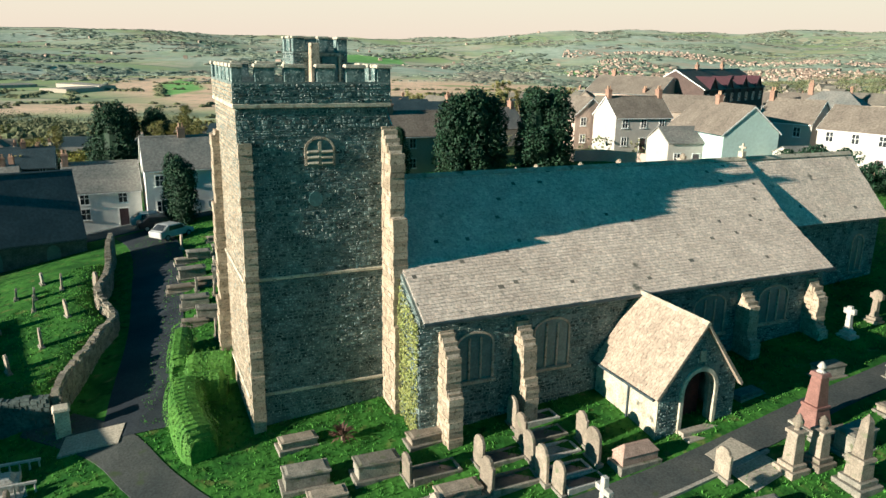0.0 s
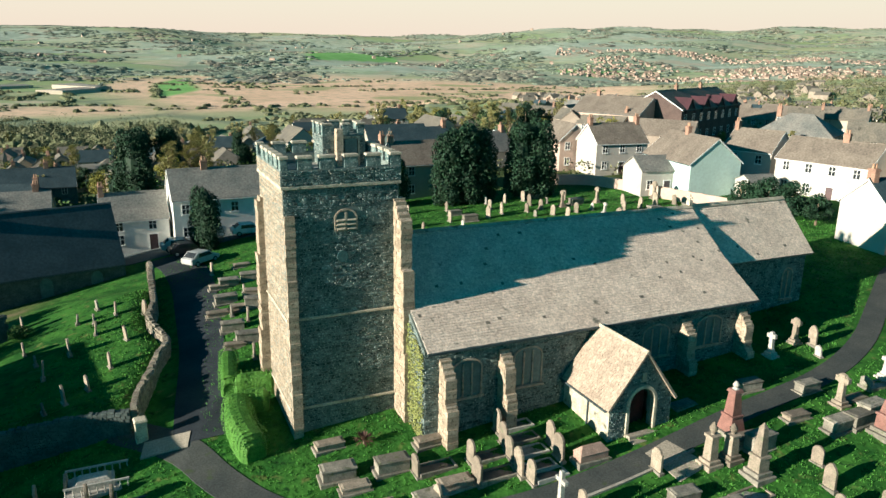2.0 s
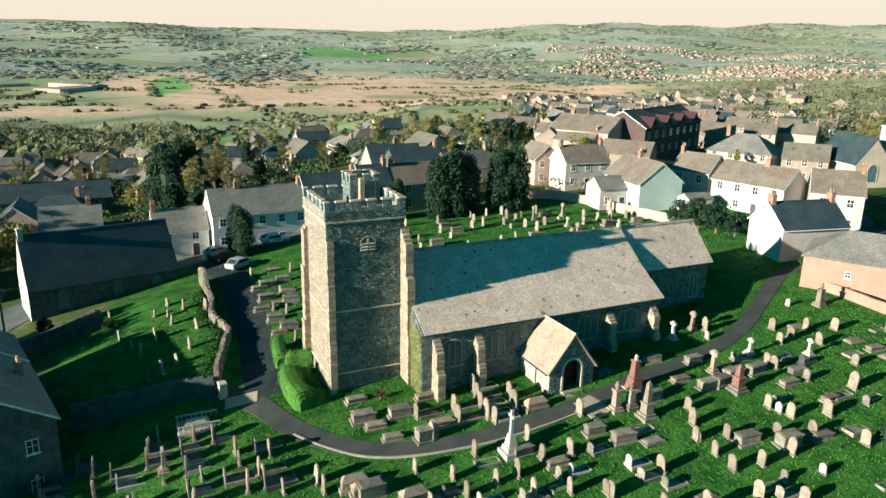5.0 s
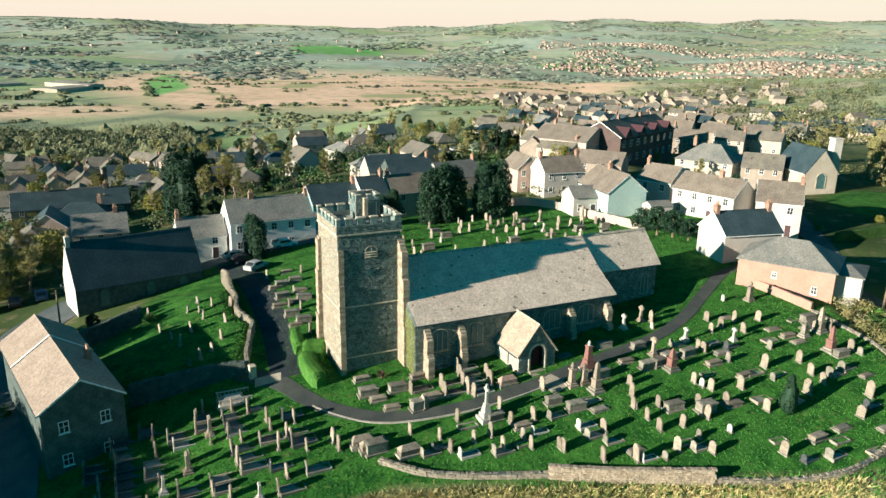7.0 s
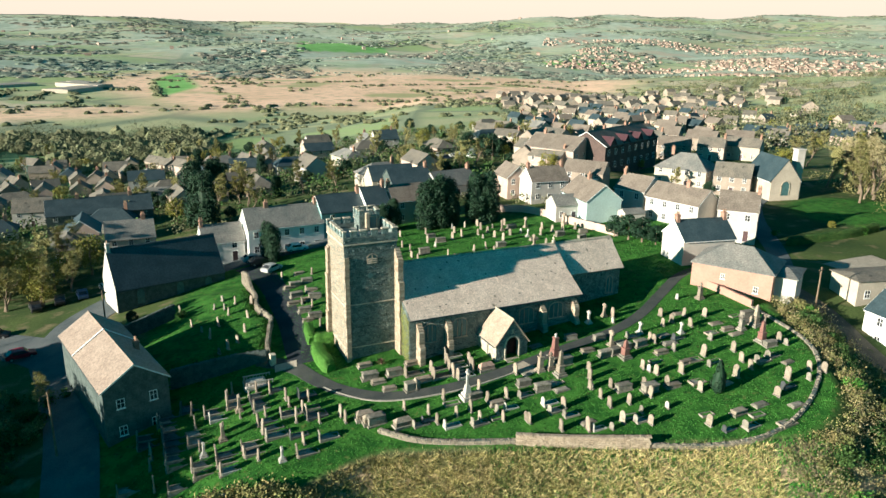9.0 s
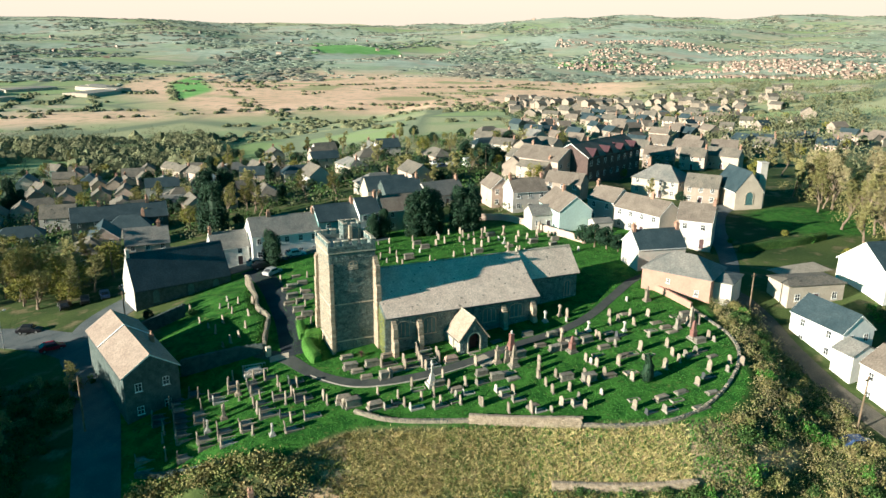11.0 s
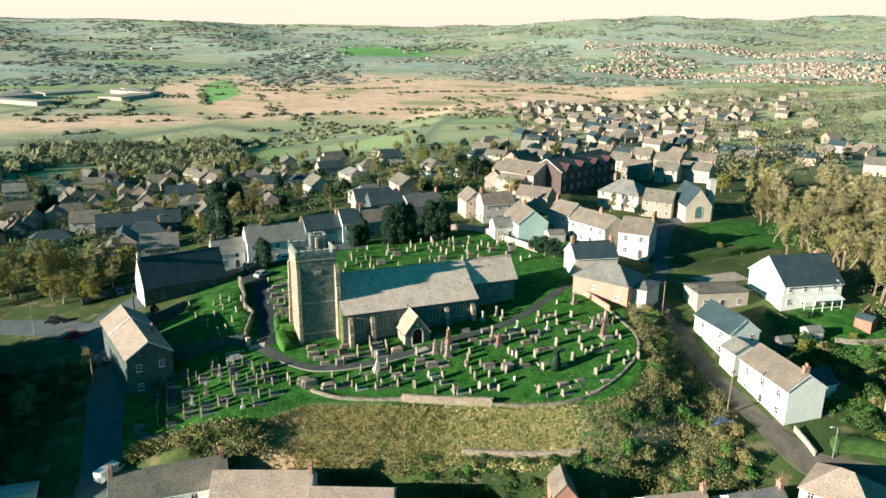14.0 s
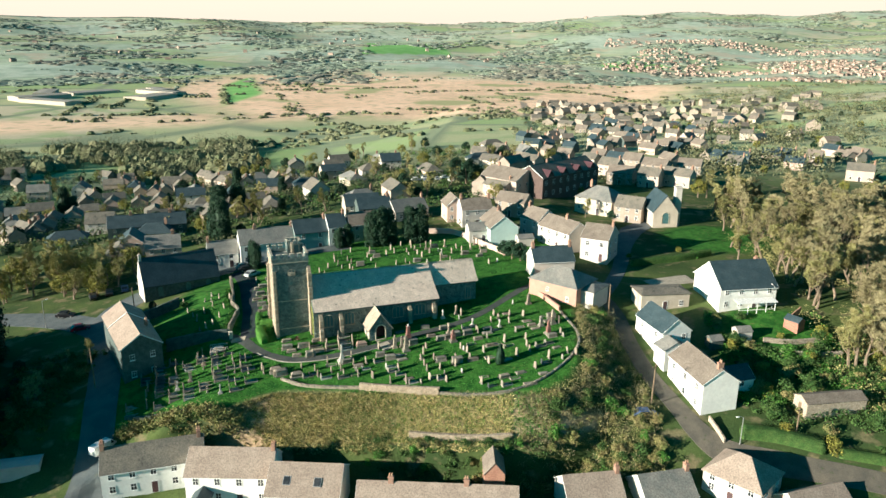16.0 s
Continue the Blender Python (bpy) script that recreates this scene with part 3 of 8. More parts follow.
for z, h, out in ((15.0, 0.2, 0.13), (7.12, 0.16, 0.10), (1.35, 0.16, 0.12)):
    g = Form()
    for a, b, c, d in ((U0 - out, U1 + out, V0 - out, V0), (U0 - out, U1 + out, V1, V1 + out), (U0 - out, U0, V0, V1), (U1, U1 + out, V0, V1)):
        g.box(a, b, c, d, z - h / 2, z + h / 2)
    part("string_course", g.mesh("string_course", DRESSED, soft=0.03), tower)
# parapet with merlons
T = 0.38
g = Form()
A0, A1, B0, B1 = U0 - 0.1, U1 + 0.1, V0 - 0.1, V1 + 0.1
for a, b, c, d in ((A0, A1, B0, B0 + T), (A0, A1, B1 - T, B1), (A0, A0 + T, B0 + T, B1 - T), (A1 - T, A1, B0 + T, B1 - T)):
    g.box(a, b, c, d, 15.1, 16.02)
parapet = part("parapet", g.mesh("parapet", MORTAR), church, "battlemented rubble parapet")
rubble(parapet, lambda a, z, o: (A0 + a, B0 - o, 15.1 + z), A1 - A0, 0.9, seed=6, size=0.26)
rubble(parapet, lambda a, z, o: (A0 - o, B1 - a, 15.1 + z), B1 - B0, 0.9, seed=7, size=0.26, mat=PALESTONE)
MER = [(0.0, 0.44), (0.98, 1.83), (2.24, 3.18), (3.68, 4.52), (5.02, 5.92), (6.5, 7.15)]


def merlon(a, b, c, d, z0=16.0, z1=16.62, seed=1):
    body = Form().box(a, b, c, d, z0, z1).mesh("merlon", STONE, soft=0.03)
    ob = part("merlon", body, parapet)
    cap = Form().box(a - 0.05, b + 0.05, c - 0.05, d + 0.05, z1 + 0.003, z1 + 0.17, top=0.93)
    tagged(part("coping_stone", cap.mesh("coping_stone", DRESSED, soft=0.02), parapet), "pale weathered coping stone")


for a, b in MER:
    merlon(a, b, B0, B0 + T)
    merlon(a, b, B1 - T, B1)
for a, b in ((0.95, 1.75), (2.2, 3.05), (3.5, 4.35), (4.8, 5.6)):
    merlon(A0, A0 + T, B0 + a, B0 + b)
    merlon(A1 - T, A1, B0 + a, B0 + b)
part("tower_roof", Form().box(A0 + T, A1 - T, B0 + T, B1 - T, 15.0, 15.35).mesh("tower_roof", LEAD), church, "pale lead tower roof")
# stair turret
t0, t1, s0, s1 = 3.7, 6.5, 4.3, 6.75
g = Form().box(t0, t1, s0, s1, 15.3, 17.3)
turret = part("turret", g.mesh("turret", MORTAR), church, "battlemented stair turret on the tower")
rubble(turret, lambda a, z, o: (t0 + a, s0 - o, 15.35 + z), t1 - t0, 1.95, seed=8, size=0.25)
rubble(turret, lambda a, z, o: (t0 - o, s1 - a, 15.35 + z), s1 - s0, 1.95, seed=9, size=0.25)
# Dark panel on the wall stands for the shade inside the doorway.
part("doorway", Form().box(5.15, 5.95, s0 - 0.1, s0 - 0.03, 15.36, 17.1).mesh("doorway", GLASS_DARK), turret, "dark panel standing for an open doorway")
part("lintel", Form().box(5.0, 6.1, s0 - 0.16, s0 - 0.02, 17.103, 17.25).box(6.0, 6.1, s0 - 0.16, s0 - 0.02, 15.36, 17.1).mesh("lintel", DRESSED), turret)
part("pilaster", Form().box(4.45, 4.95, s0 - 0.55, s0 - 0.03, 15.36, 17.75, top=0.9).mesh("pilaster", PALESTONE, soft=0.04), turret, "pale weathered pilaster")
for a, b, c, d in ((t0, t0 + 0.62, s0, s0 + 0.3), (5.0, 5.5, s0, s0 + 0.3), (t1 - 0.5, t1, s0, s0 + 0.3), (t0, t0 + 0.75, s1 - 0.3, s1), (4.75, 5.45, s1 - 0.3, s1), (t1 - 0.75, t1, s1 - 0.3, s1), (t0, t0 + 0.3, 5.1, 5.85), (t1 - 0.3, t1, 5.1, 5.85)):
    part("merlon", Form().box(a, b, c, d, 17.3, 17.95).mesh("merlon", STONE, soft=0.03), turret)
    part("coping_stone", Form().box(a - 0.04, b + 0.04, c - 0.04, d + 0.04, 17.953, 18.07).mesh("coping_stone", DRESSED, soft=0.02), turret)


def arch(x0, x1, z0, z1, rise, n=7):
    """Outline of a pointed opening."""
    c = (x0 + x1) / 2
    left = [(x0 + (c - x0) * (1 - math.cos(i / n * math.pi / 2)), z1 - rise + rise * math.sin(i / n * math.pi / 2)) for i in range(n + 1)]
    return [(x1, z0), (x0, z0)][::-1][:1] + left + [(2 * c - x, z) for x, z in left[-2::-1]] + [(x1, z0)]


def arch_ring(x0, x1, z0, z1, rise, w):
    a, b = arch(x0 - w, x1 + w, z0, z1 + w, rise + w), arch(x0, x1, z0, z1, rise)
    return a + b[::-1]


# belfry window: two louvred lights
wa = part("belfry_window", Form().prism(arch_ring(3.15, 4.35, 12.3, 13.5, 0.5, 0.11), "y", V0 - 0.06, V0 + 0.2).mesh("belfry_window", BUTT), church)
part("mullion", Form().box(3.68, 3.82, V0 - 0.08, V0 + 0.15, 12.3, 13.4).mesh("mullion", DRESSED), wa)
# Dark plate stands for the shade behind the louvres.
part("back", Form().prism(arch(3.15, 4.35, 12.3, 13.5, 0.5), "y", V0 - 0.035, V0 + 0.1).mesh("back", GLASS_DARK), wa)
for k in range(4):
    for a, b in ((3.17, 3.67), (3.83, 4.33)):
        if k < 3:
            s = Form().box(a, b, -0.09, 0.09, -0.035, 0.035)
            part("louvre", s.mesh("louvre", DRESSED), wa, m=pose(0, V0 - 0.07, 12.42 + 0.26 * k, 30))
# dark round plate below it, standing for the shade in an opening
g = Form()
g.prism([(3.5 + 0.33 * math.cos(i * math.tau / 14), 10.75 + 0.36 * math.sin(i * math.tau / 14)) for i in range(14)], "y", V0 - 0.09, V0 + 0.1)
part("sound_hole", g.mesh("sound_hole", GLASS_DARK), church, "dark round plate standing for a sound hole")


def stepped(name, owner, steps, wide, m, z0=-2.5, mat=BUTT, seed=2):
    """A buttress: tiers of (top, reach), each with a sloping head. It reaches along -y."""
    line = [(0.3, z0)]
    for top, reach, nxt in steps:
        line += [(-reach, line[-1][1]), (-reach, top - (reach - nxt) * 1.1), (-nxt, top)]
    g = Form().prism(line + [(0.3, steps[-1][0])], "x", -wide / 2, wide / 2)
    ob = part(name, g.mesh(name, mat, soft=0.03), owner, m=m)
    return ob


def ragged(owner, steps, wide, m, z0=-1.5, seed=1):
    """A buttress of rough courses over a plain heart; tiers of (top, reach at the foot, reach at the head)."""
    ob = stepped("buttress", owner, [(t, a - 0.06, b - 0.04) for t, a, b in steps], wide - 0.1, m, z0=z0)
    r = random.Random(seed)
    g, z = Form(), max(z0, -1.5)
    for top, foot, head in steps:
        while z < top - 0.05:
            h = min(r.uniform(0.16, 0.36), top - z)
            slope = top - (foot - head) * 1.1
            reach = foot if z + h / 2 < slope else foot + (head - foot) * (z + h / 2 - slope) / max(top - slope, 0.01)
            y = 0.1
            while y > -reach + 0.04:
                d = min(r.uniform(0.3, 0.75), y + reach)
                j = lambda q: r.uniform(-q, q)
                last = y - d <= -reach + 0.05
                g.box(-wide / 2 + j(0.022), wide / 2 + j(0.022), y - d + (j(0.035) if last else 0.008), y - 0.008, z + 0.006, z + h - 0.006, top=r.uniform(0.97, 1.0))
                y -= d
            z += h
    tagged(part("stonework", g.mesh("stonework", PALESTONE, fix=False), ob), kind="stuff")


ragged(church, [(4.6, 2.0, 1.85), (9.9, 1.8, 1.6), (14.0, 1.35, 0.15)], 0.72, pose(U1 + 0.02, V0 + 0.1, 0), seed=1)
ragged(church, [(4.4, 0.42, 0.3), (9.6, 0.3, 0.18), (13.4, 0.18, 0.06)], 0.6, pose(U0 + 0.3, V0, 0), seed=2)
ragged(church, [(4.4, 0.6, 0.5), (9.6, 0.5, 0.4), (13.4, 0.4, 0.06)], 1.0, pose(U0, V1 - 0.5, 0, 0, 0, -90), seed=3)

# nave
NE, NR, NK = (-4.75, 5.75), (2.75, 10.95), (-1.2, 7.95)   # eave, ridge and kink of the roof: v, z
nave_prof = [(-4.6, -2.5), (-4.6, 5.7), (-1.2, 7.8), (2.75, 10.8), (6.7, 7.8), (10.1, 5.7), (10.1, -2.5)]
nave = part("nave", Form().prism(nave_prof, "x", 7.06, 32.55).mesh("nave", MORTAR), church, "low rubble stone nave")


def window(owner, u0, u1, z0, z1, v, lights=3, rise=0.55, name="window"):
    ob = part(name, Form().prism(arch_ring(u0, u1, z0, z1, rise, 0.11), "y", v - 0.07, v + 0.1).mesh(name, BUTT), owner, "pointed stone window with leaded lights")
    part("pane", Form().prism(arch(u0, u1, z0, z1, rise), "y", v - 0.02, v + 0.05).mesh("pane", GLASS_DARK), ob)
    for k in range(1, lights):
        c = u0 + (u1 - u0) * k / lights
        part("mullion", Form().box(c - 0.05, c + 0.05, v - 0.08, v + 0.02, z0, z1 - rise * 0.4).mesh("mullion", BUTT), ob)
    part("sill", Form().box(u0 - 0.2, u1 + 0.2, v - 0.2, v + 0.05, z0 - 0.16, z0).mesh("sill", BUTT, soft=0.02), ob)


WINS = [(8.95, 10.75, 2.4, 4.75), (13.1, 15.0, 2.4, 4.9), (23.0, 25.1, 2.7, 4.9), (27.7, 29.8, 2.8, 4.9)]
for a, b, c, d in WINS:
    window(nave, a, b, c, d, -4.6)
rubble(nave, lambda a, z, o: (7.06 + a, -4.6 - o, z - 0.8), 25.4, 6.4, seed=11, size=0.30, skip=[(a - 7.2, b - 6.9, c + 0.65, d + 0.9) for a, b, c, d in WINS])
rubble(nave, lambda a, z, o: (7.06 - o, -0.5 - a, z - 0.8), 4.1, 8.9, seed=12, size=0.30, slope=lambda a: 9.0 - 0.62 * a)
rubble(nave, lambda a, z, o: (32.55 + o, -4.6 + a, z + 0.5), 5.0, 7.3, seed=13, size=0.30, slope=lambda a: 5.2 + 0.6 * a)
for u in (8.35, 12.3, 26.4, 31.6):
    ragged(church, [(2.6, 1.35, 1.0), (5.1, 1.0, 0.1)], 0.72, pose(u, -4.6, 0), seed=int(u))
# ivy on the west wall of the nave
g = Form()
r = random.Random(21)
for k in range(9000):
    a, z = r.uniform(0.1, 4.1), r.uniform(-0.6, 8.0)
    if z < 7.95 - 0.62 * a and r.random() < 0.7 + 0.25 * math.sin(a * 2.3 + z):
        s, t = r.uniform(0.03, 0.075), r.uniform(0, 3)
        c = Vector((7.06 - r.uniform(0.05, 0.16), -0.5 - a, z))
        p = [c + Vector((r.uniform(-0.04, 0.04), s * math.cos(t + q), s * math.sin(t + q))) for q in (0, 1.6, 3.1, 4.7)]
        g.add(p, [(0, 1, 2, 3)])
part("ivy", g.mesh("ivy", IVY, fix=False), nave, "yellow-green ivy")


def slates(owner, top, foot, u0, u1, mat, course=0.21, wide=0.25, seed=1, pick=None, thick=0.032):
    """Overlapping slates on a slope from foot to top (v, z), between u0 and u1."""
    r = random.Random(seed)
    tv, tz, fv, fz = *top, *foot
    run = math.hypot(tv - fv, tz - fz)
    sv, sz = (tv - fv) / run, (tz - fz) / run
    nv, nz = -sz * (1 if tv > fv else -1), abs(sv)
    rows = max(1, round(run / course))
    rest = Form()
    for k in range(rows):
        s0, s1 = run * k / rows - 0.03, run * (k + 1) / rows + 0.02
        u = u0 - (wide * 0.5 if k % 2 else 0.0) - r.uniform(0, 0.05)
        while u < u1:
            w = wide * r.uniform(0.8, 1.25)
            a, b = max(u, u0), min(u + w, u1) - 0.012
            u += w
            if b - a < 0.05:
                continue
            lift, drop = thick + r.uniform(0.0, 0.012), r.uniform(-0.015, 0.015)
            at = lambda s, h: (fv + sv * s + nv * h, fz + sz * s + nz * h)
            (v0, z0), (v1, z1), (v2, z2), (v3, z3) = at(s0 + drop, 0.0), at(s0 + drop, lift), at(s1, 0.012), at(s1, -0.01)
            v = [(a, v0, z0), (b, v0, z0), (a, v1, z1), (b, v1, z1), (a, v2, z2), (b, v2, z2)]
            q = [(2, 3, 5, 4), (0, 1, 3, 2), (0, 2, 4), (1, 5, 3)]
            if pick and pick(a, k):
                LATER.append(("slate", owner, v, q, SLATE_PIECE))
            else:
                rest.add(v, q, 1 if r.random() < 0.006 else 0)
    tagged(part("slating", rest.mesh("slating", mat, ROOF_W, fix=False), owner), kind="stuff")


def roof_shell(name, prof, u0, u1, mat, label, thick=0.14):
    """A roof skin over a profile of (v, z) from eave to eave."""
    g = Form()
    low = [(v, z - thick) for v, z in prof]
    g.prism(prof + low[::-1], "x", u0, u1)
    return part(name, g.mesh(name, mat), church, label)


nroof = roof_shell("nave_roof", [(-4.95, 5.72), (-1.2, 7.97), (2.75, 11.0), (6.7, 7.97), (10.45, 5.72)], 7.15, 32.85, ROOF_G, "grey stone slate nave roof with a shallow lower slope")
slates(nroof, (-1.2, 7.97), (-4.95, 5.72), 7.15, 32.85, SLATE, seed=31, pick=lambda a, k: k < 4 and a < 25.5)
slates(nroof, (2.75, 11.0), (-1.2, 7.97), 7.15, 32.85, SLATE, seed=32)
part("ridge", Form().prism([(2.5, 10.92), (2.75, 11.14), (3.0, 10.92)], "x", 7.15, 32.9).mesh("ridge", DRESSED), nroof)
part("gutter", Form().box(7.1, 32.9, -5.08, -4.96, 5.58, 5.70).mesh("gutter", ROOF_D), nroof, "black gutter")
# chancel
g = Form().prism([(-0.45, -1.5), (-0.45, 7.25), (2.9, 10.8), (6.25, 7.25), (6.25, -1.5)], "x", 32.6, 42.6)
chancel = part("chancel", g.mesh("chancel", MORTAR), church, "rubble stone chancel")
rubble(chancel, lambda a, z, o: (32.6 + a, -0.45 - o, z + 1.0), 10.0, 6.1, seed=14, size=0.30, skip=[(7.5, 8.9, 2.1, 5.2)])
rubble(chancel, lambda a, z, o: (42.6 + o, -0.45 + a, z + 1.5), 6.7, 8.5, seed=15, size=0.34, slope=lambda a: 5.7 + 3.4 * (1 - abs(a - 3.35) / 3.35))
window(chancel, 40.3, 41.3, 3.4, 5.9, -0.45, lights=2)
croof = roof_shell("chancel_roof", [(-0.8, 7.12), (2.9, 10.97), (6.6, 7.12)], 32.87, 43.0, ROOF_G, "grey stone slate chancel roof")
slates(croof, (2.9, 10.97), (-0.8, 7.12), 32.9, 43.0, SLATE, seed=33)
part("ridge", Form().prism([(2.65, 10.9), (2.9, 11.12), (3.15, 10.9)], "x", 32.9, 43.0).mesh("ridge", DRESSED), croof)
g = Form().box(32.5, 32.85, 2.55, 2.95, 11.1, 11.5).box(32.62, 32.74, 2.68, 2.82, 11.5, 12.0).box(32.62, 32.74, 2.45, 3.05, 11.68, 11.8)
part("gable_cross", g.mesh("gable_cross", DRESSED, soft=0.02), church, "small pale stone gable cross")
# porch
P0, P1, PF, PB = 16.85, 21.4, -9.45, -4.7
pc = (P0 + P1) / 2
g = Form()
DA, DB, DZ, DT = 18.25, 20.05, 0.2, 3.35
half = arch(DA, DB, DZ, DT, 0.95)
mid = len(half) // 2
lft = [(P0, -1.5), (DA, -1.5)] + half[: mid + 1] + [(pc, 5.6), (P0, 2.6)]
rgt = [(DB, -1.5), (P1, -1.5), (P1, 2.6), (pc, 5.6)] + half[mid:]
g.prism(lft, "y", PF, PF + 0.5).prism(rgt, "y", PF, PF + 0.5)
g.box(DA, DB, PF, PF + 0.5, -1.5, DZ)
g.box(P0, P0 + 0.5, PF + 0.5, PB, -1.5, 2.6).box(P1 - 0.5, P1, PF + 0.5, PB, -1.5, 2.6)
g.box(P0 + 0.5, P1 - 0.5, PF + 0.5, PB, -1.5, 0.2)
porch = part("porch", g.mesh("porch", MORTAR), church, "gabled stone porch with a pointed doorway")
rubble(porch, lambda a, z, o: (P0 + a, PF - o, z - 0.6), P1 - P0, 6.2, seed=16, size=0.27, course=0.15, skip=[(DA - P0 - 0.25, DB - P0 + 0.25, 0, 4.2)], slope=lambda a: 3.1 + 3.0 * (1 - abs(a - (P1 - P0) / 2) / ((P1 - P0) / 2)))
part("doorway", Form().prism(arch_ring(DA, DB, DZ, DT, 0.95, 0.22), "y", PF - 0.1, PF + 0.3).mesh("doorway", DRESSED, soft=0.02), porch, "dressed pointed door surround")
part("door", Form().prism(arch(DA, DB, DZ, DT, 0.95), "y", PF + 0.9, PF + 1.0).mesh("door", OAK), porch, "dark red wooden door")
part("plaque", Form().box(pc - 0.16, pc + 0.16, PF - 0.12, PF - 0.02, 3.85, 4.4).mesh("plaque", DRESSED, soft=0.02), porch)
# Thin, paler stone facing over the west side of the porch.
g = Form().box(P0 - 0.03, P0, PF, PB, -1.2, 2.5)
part("side_render", g.mesh("side_render", DRESSED), porch, "pale stone side wall")
part("downpipe", Form().tube([(P0 - 0.1, -7.4, 0.0), (P0 - 0.1, -7.4, 2.5)], [0.05, 0.05]).mesh("downpipe", ROOF_D), porch)
proof = part("porch_roof", Form().prism([(P0 - 0.28, 2.42), (pc, 5.78), (P1 + 0.28, 2.42), (P1 + 0.2, 2.3), (pc, 5.62), (P0 - 0.2, 2.3)], "y", PF - 0.22, PB - 0.02).mesh("porch_roof", PORCHSLATE), church, "pale slate porch roof")


def porch_slates(top, foot, seed):
    r = random.Random(seed)
    run = math.hypot(top[0] - foot[0], top[1] - foot[1])
    su, sz = (top[0] - foot[0]) / run, (top[1] - foot[1]) / run
    nu, nz = (-sz if su > 0 else sz), abs(su)
    g = Form()
    for k in range(round(run / 0.26)):
        s0, s1 = 0.26 * k - 0.02, min(0.26 * (k + 1) + 0.02, run)
        v = PF - 0.22 - (0.15 if k % 2 else 0)
        while v < PB - 0.03:
            w = 0.3 * r.uniform(0.85, 1.2)
            a, b = max(v, PF - 0.22), min(v + w, PB - 0.03) - 0.012
            v += w
            if b - a > 0.05:
                h = 0.02 + r.uniform(0, 0.012)
                at = lambda s, o, y: (foot[0] + su * s + nu * o, y, foot[1] + sz * s + nz * o)
                g.add([at(s0, 0, a), at(s0, 0, b), at(s0, h, a), at(s0, h, b), at(s1, 0.008, a), at(s1, 0.008, b)], [(2, 3, 5, 4), (0, 1, 3, 2), (0, 2, 4), (1, 5, 3)])
    tagged(part("slating", g.mesh("slating", PORCHSLATE), proof), kind="stuff")


porch_slates((pc, 5.78), (P0 - 0.28, 2.42), 41)
porch_slates((pc, 5.78), (P1 + 0.28, 2.42), 42)
part("ridge", Form().prism([(pc - 0.16, 5.70), (pc, 5.86), (pc + 0.16, 5.70)], "y", PF - 0.24, PB).mesh("ridge", DRESSED), proof)
part("gutter", Form().box(P0 - 0.42, P0 - 0.3, PF - 0.1, PB, 2.32, 2.42).mesh("gutter", ROOF_D), proof)
for k in range(3):
    st = Form().box(18.1 - 0.05 * k, 20.2 + 0.05 * k, PF - 0.45 * (k + 1), PF - 0.45 * k - 0.01, -0.6, 0.56 - 0.17 * k)
    solid("doorstep", st.mesh("doorstep", PAVING, soft=0.02), CH, "worn pale stone step before the porch", "step", group="porch steps")

# ---- houses ----
def lattice(xs, zs, solid_at, y0, y1):
    """A flat frame of one piece: the cells of a grid that are solid, drawn out from y0 to y1."""
    g = Form()
    nx, nz = len(xs), len(zs)
    g.v = [(x, y, z) for y in (y0, y1) for z in zs for x in xs]
    at = lambda i, j, k: k * nx * nz + j * nx + i
    full = lambda i, j: 0 <= i < nx - 1 and 0 <= j < nz - 1 and solid_at(i, j)
    for j in range(nz - 1):
        for i in range(nx - 1):
            if not full(i, j):
                continue
            g.f += [(at(i, j, 0), at(i + 1, j, 0), at(i + 1, j + 1, 0), at(i, j + 1, 0)), (at(i, j + 1, 1), at(i + 1, j + 1, 1), at(i + 1, j, 1), at(i, j, 1))]
            for (p, q), (a, b) in (((i, j - 1), ((i, j), (i + 1, j))), ((i, j + 1), ((i + 1, j + 1), (i, j + 1))), ((i - 1, j), ((i, j + 1), (i, j))), ((i + 1, j), ((i + 1, j), (i + 1, j + 1)))):
                if not full(p, q):
                    g.f.append((at(*a, 0), at(*a, 1), at(*b, 1), at(*b, 0)))
    g.m = [0] * len(g.f)
    return g


def window_unit(w, h, bars=1):
    """Meshes of a white frame, its glass and its sill, drawn once for each size. It faces -y."""
    def make():
        b = 0.07
        xs = [-w / 2, -w / 2 + b]
        for k in range(bars):
            x = -w / 2 + w * (k + 1) / (bars + 1)
            xs += [x - 0.03, x + 0.03]
        xs += [w / 2 - b, w / 2]
        zs = [0, b, h * 0.52, h * 0.52 + 0.05, h - b, h]
        g = lattice(xs, zs, lambda i, j: i % 2 == 0 or j % 2 == 0, -0.05, 0.03)
        return g.mesh("window", FRAME), Form().box(-w / 2 + b * 0.5, w / 2 - b * 0.5, -0.015, 0.02, b * 0.5, h - b * 0.5).mesh("pane", PANE), Form().box(-w / 2 - 0.08, w / 2 + 0.08, -0.12, 0.03, -0.09, -0.003).mesh("sill", FRAME)
    return once(("win", w, h, bars), make)


def put_window(owner, x, y, z, turn, w=0.95, h=1.25, bars=1):
    fr, gl, sill = window_unit(w, h, bars)
    ob = part("window", fr, owner, m=pose(x, y, z, 0, 0, turn))
    part("pane", gl, ob)
    if math.hypot(owner.matrix_basis.translation.x, owner.matrix_basis.translation.y) < 130:
        part("sill", sill, ob)


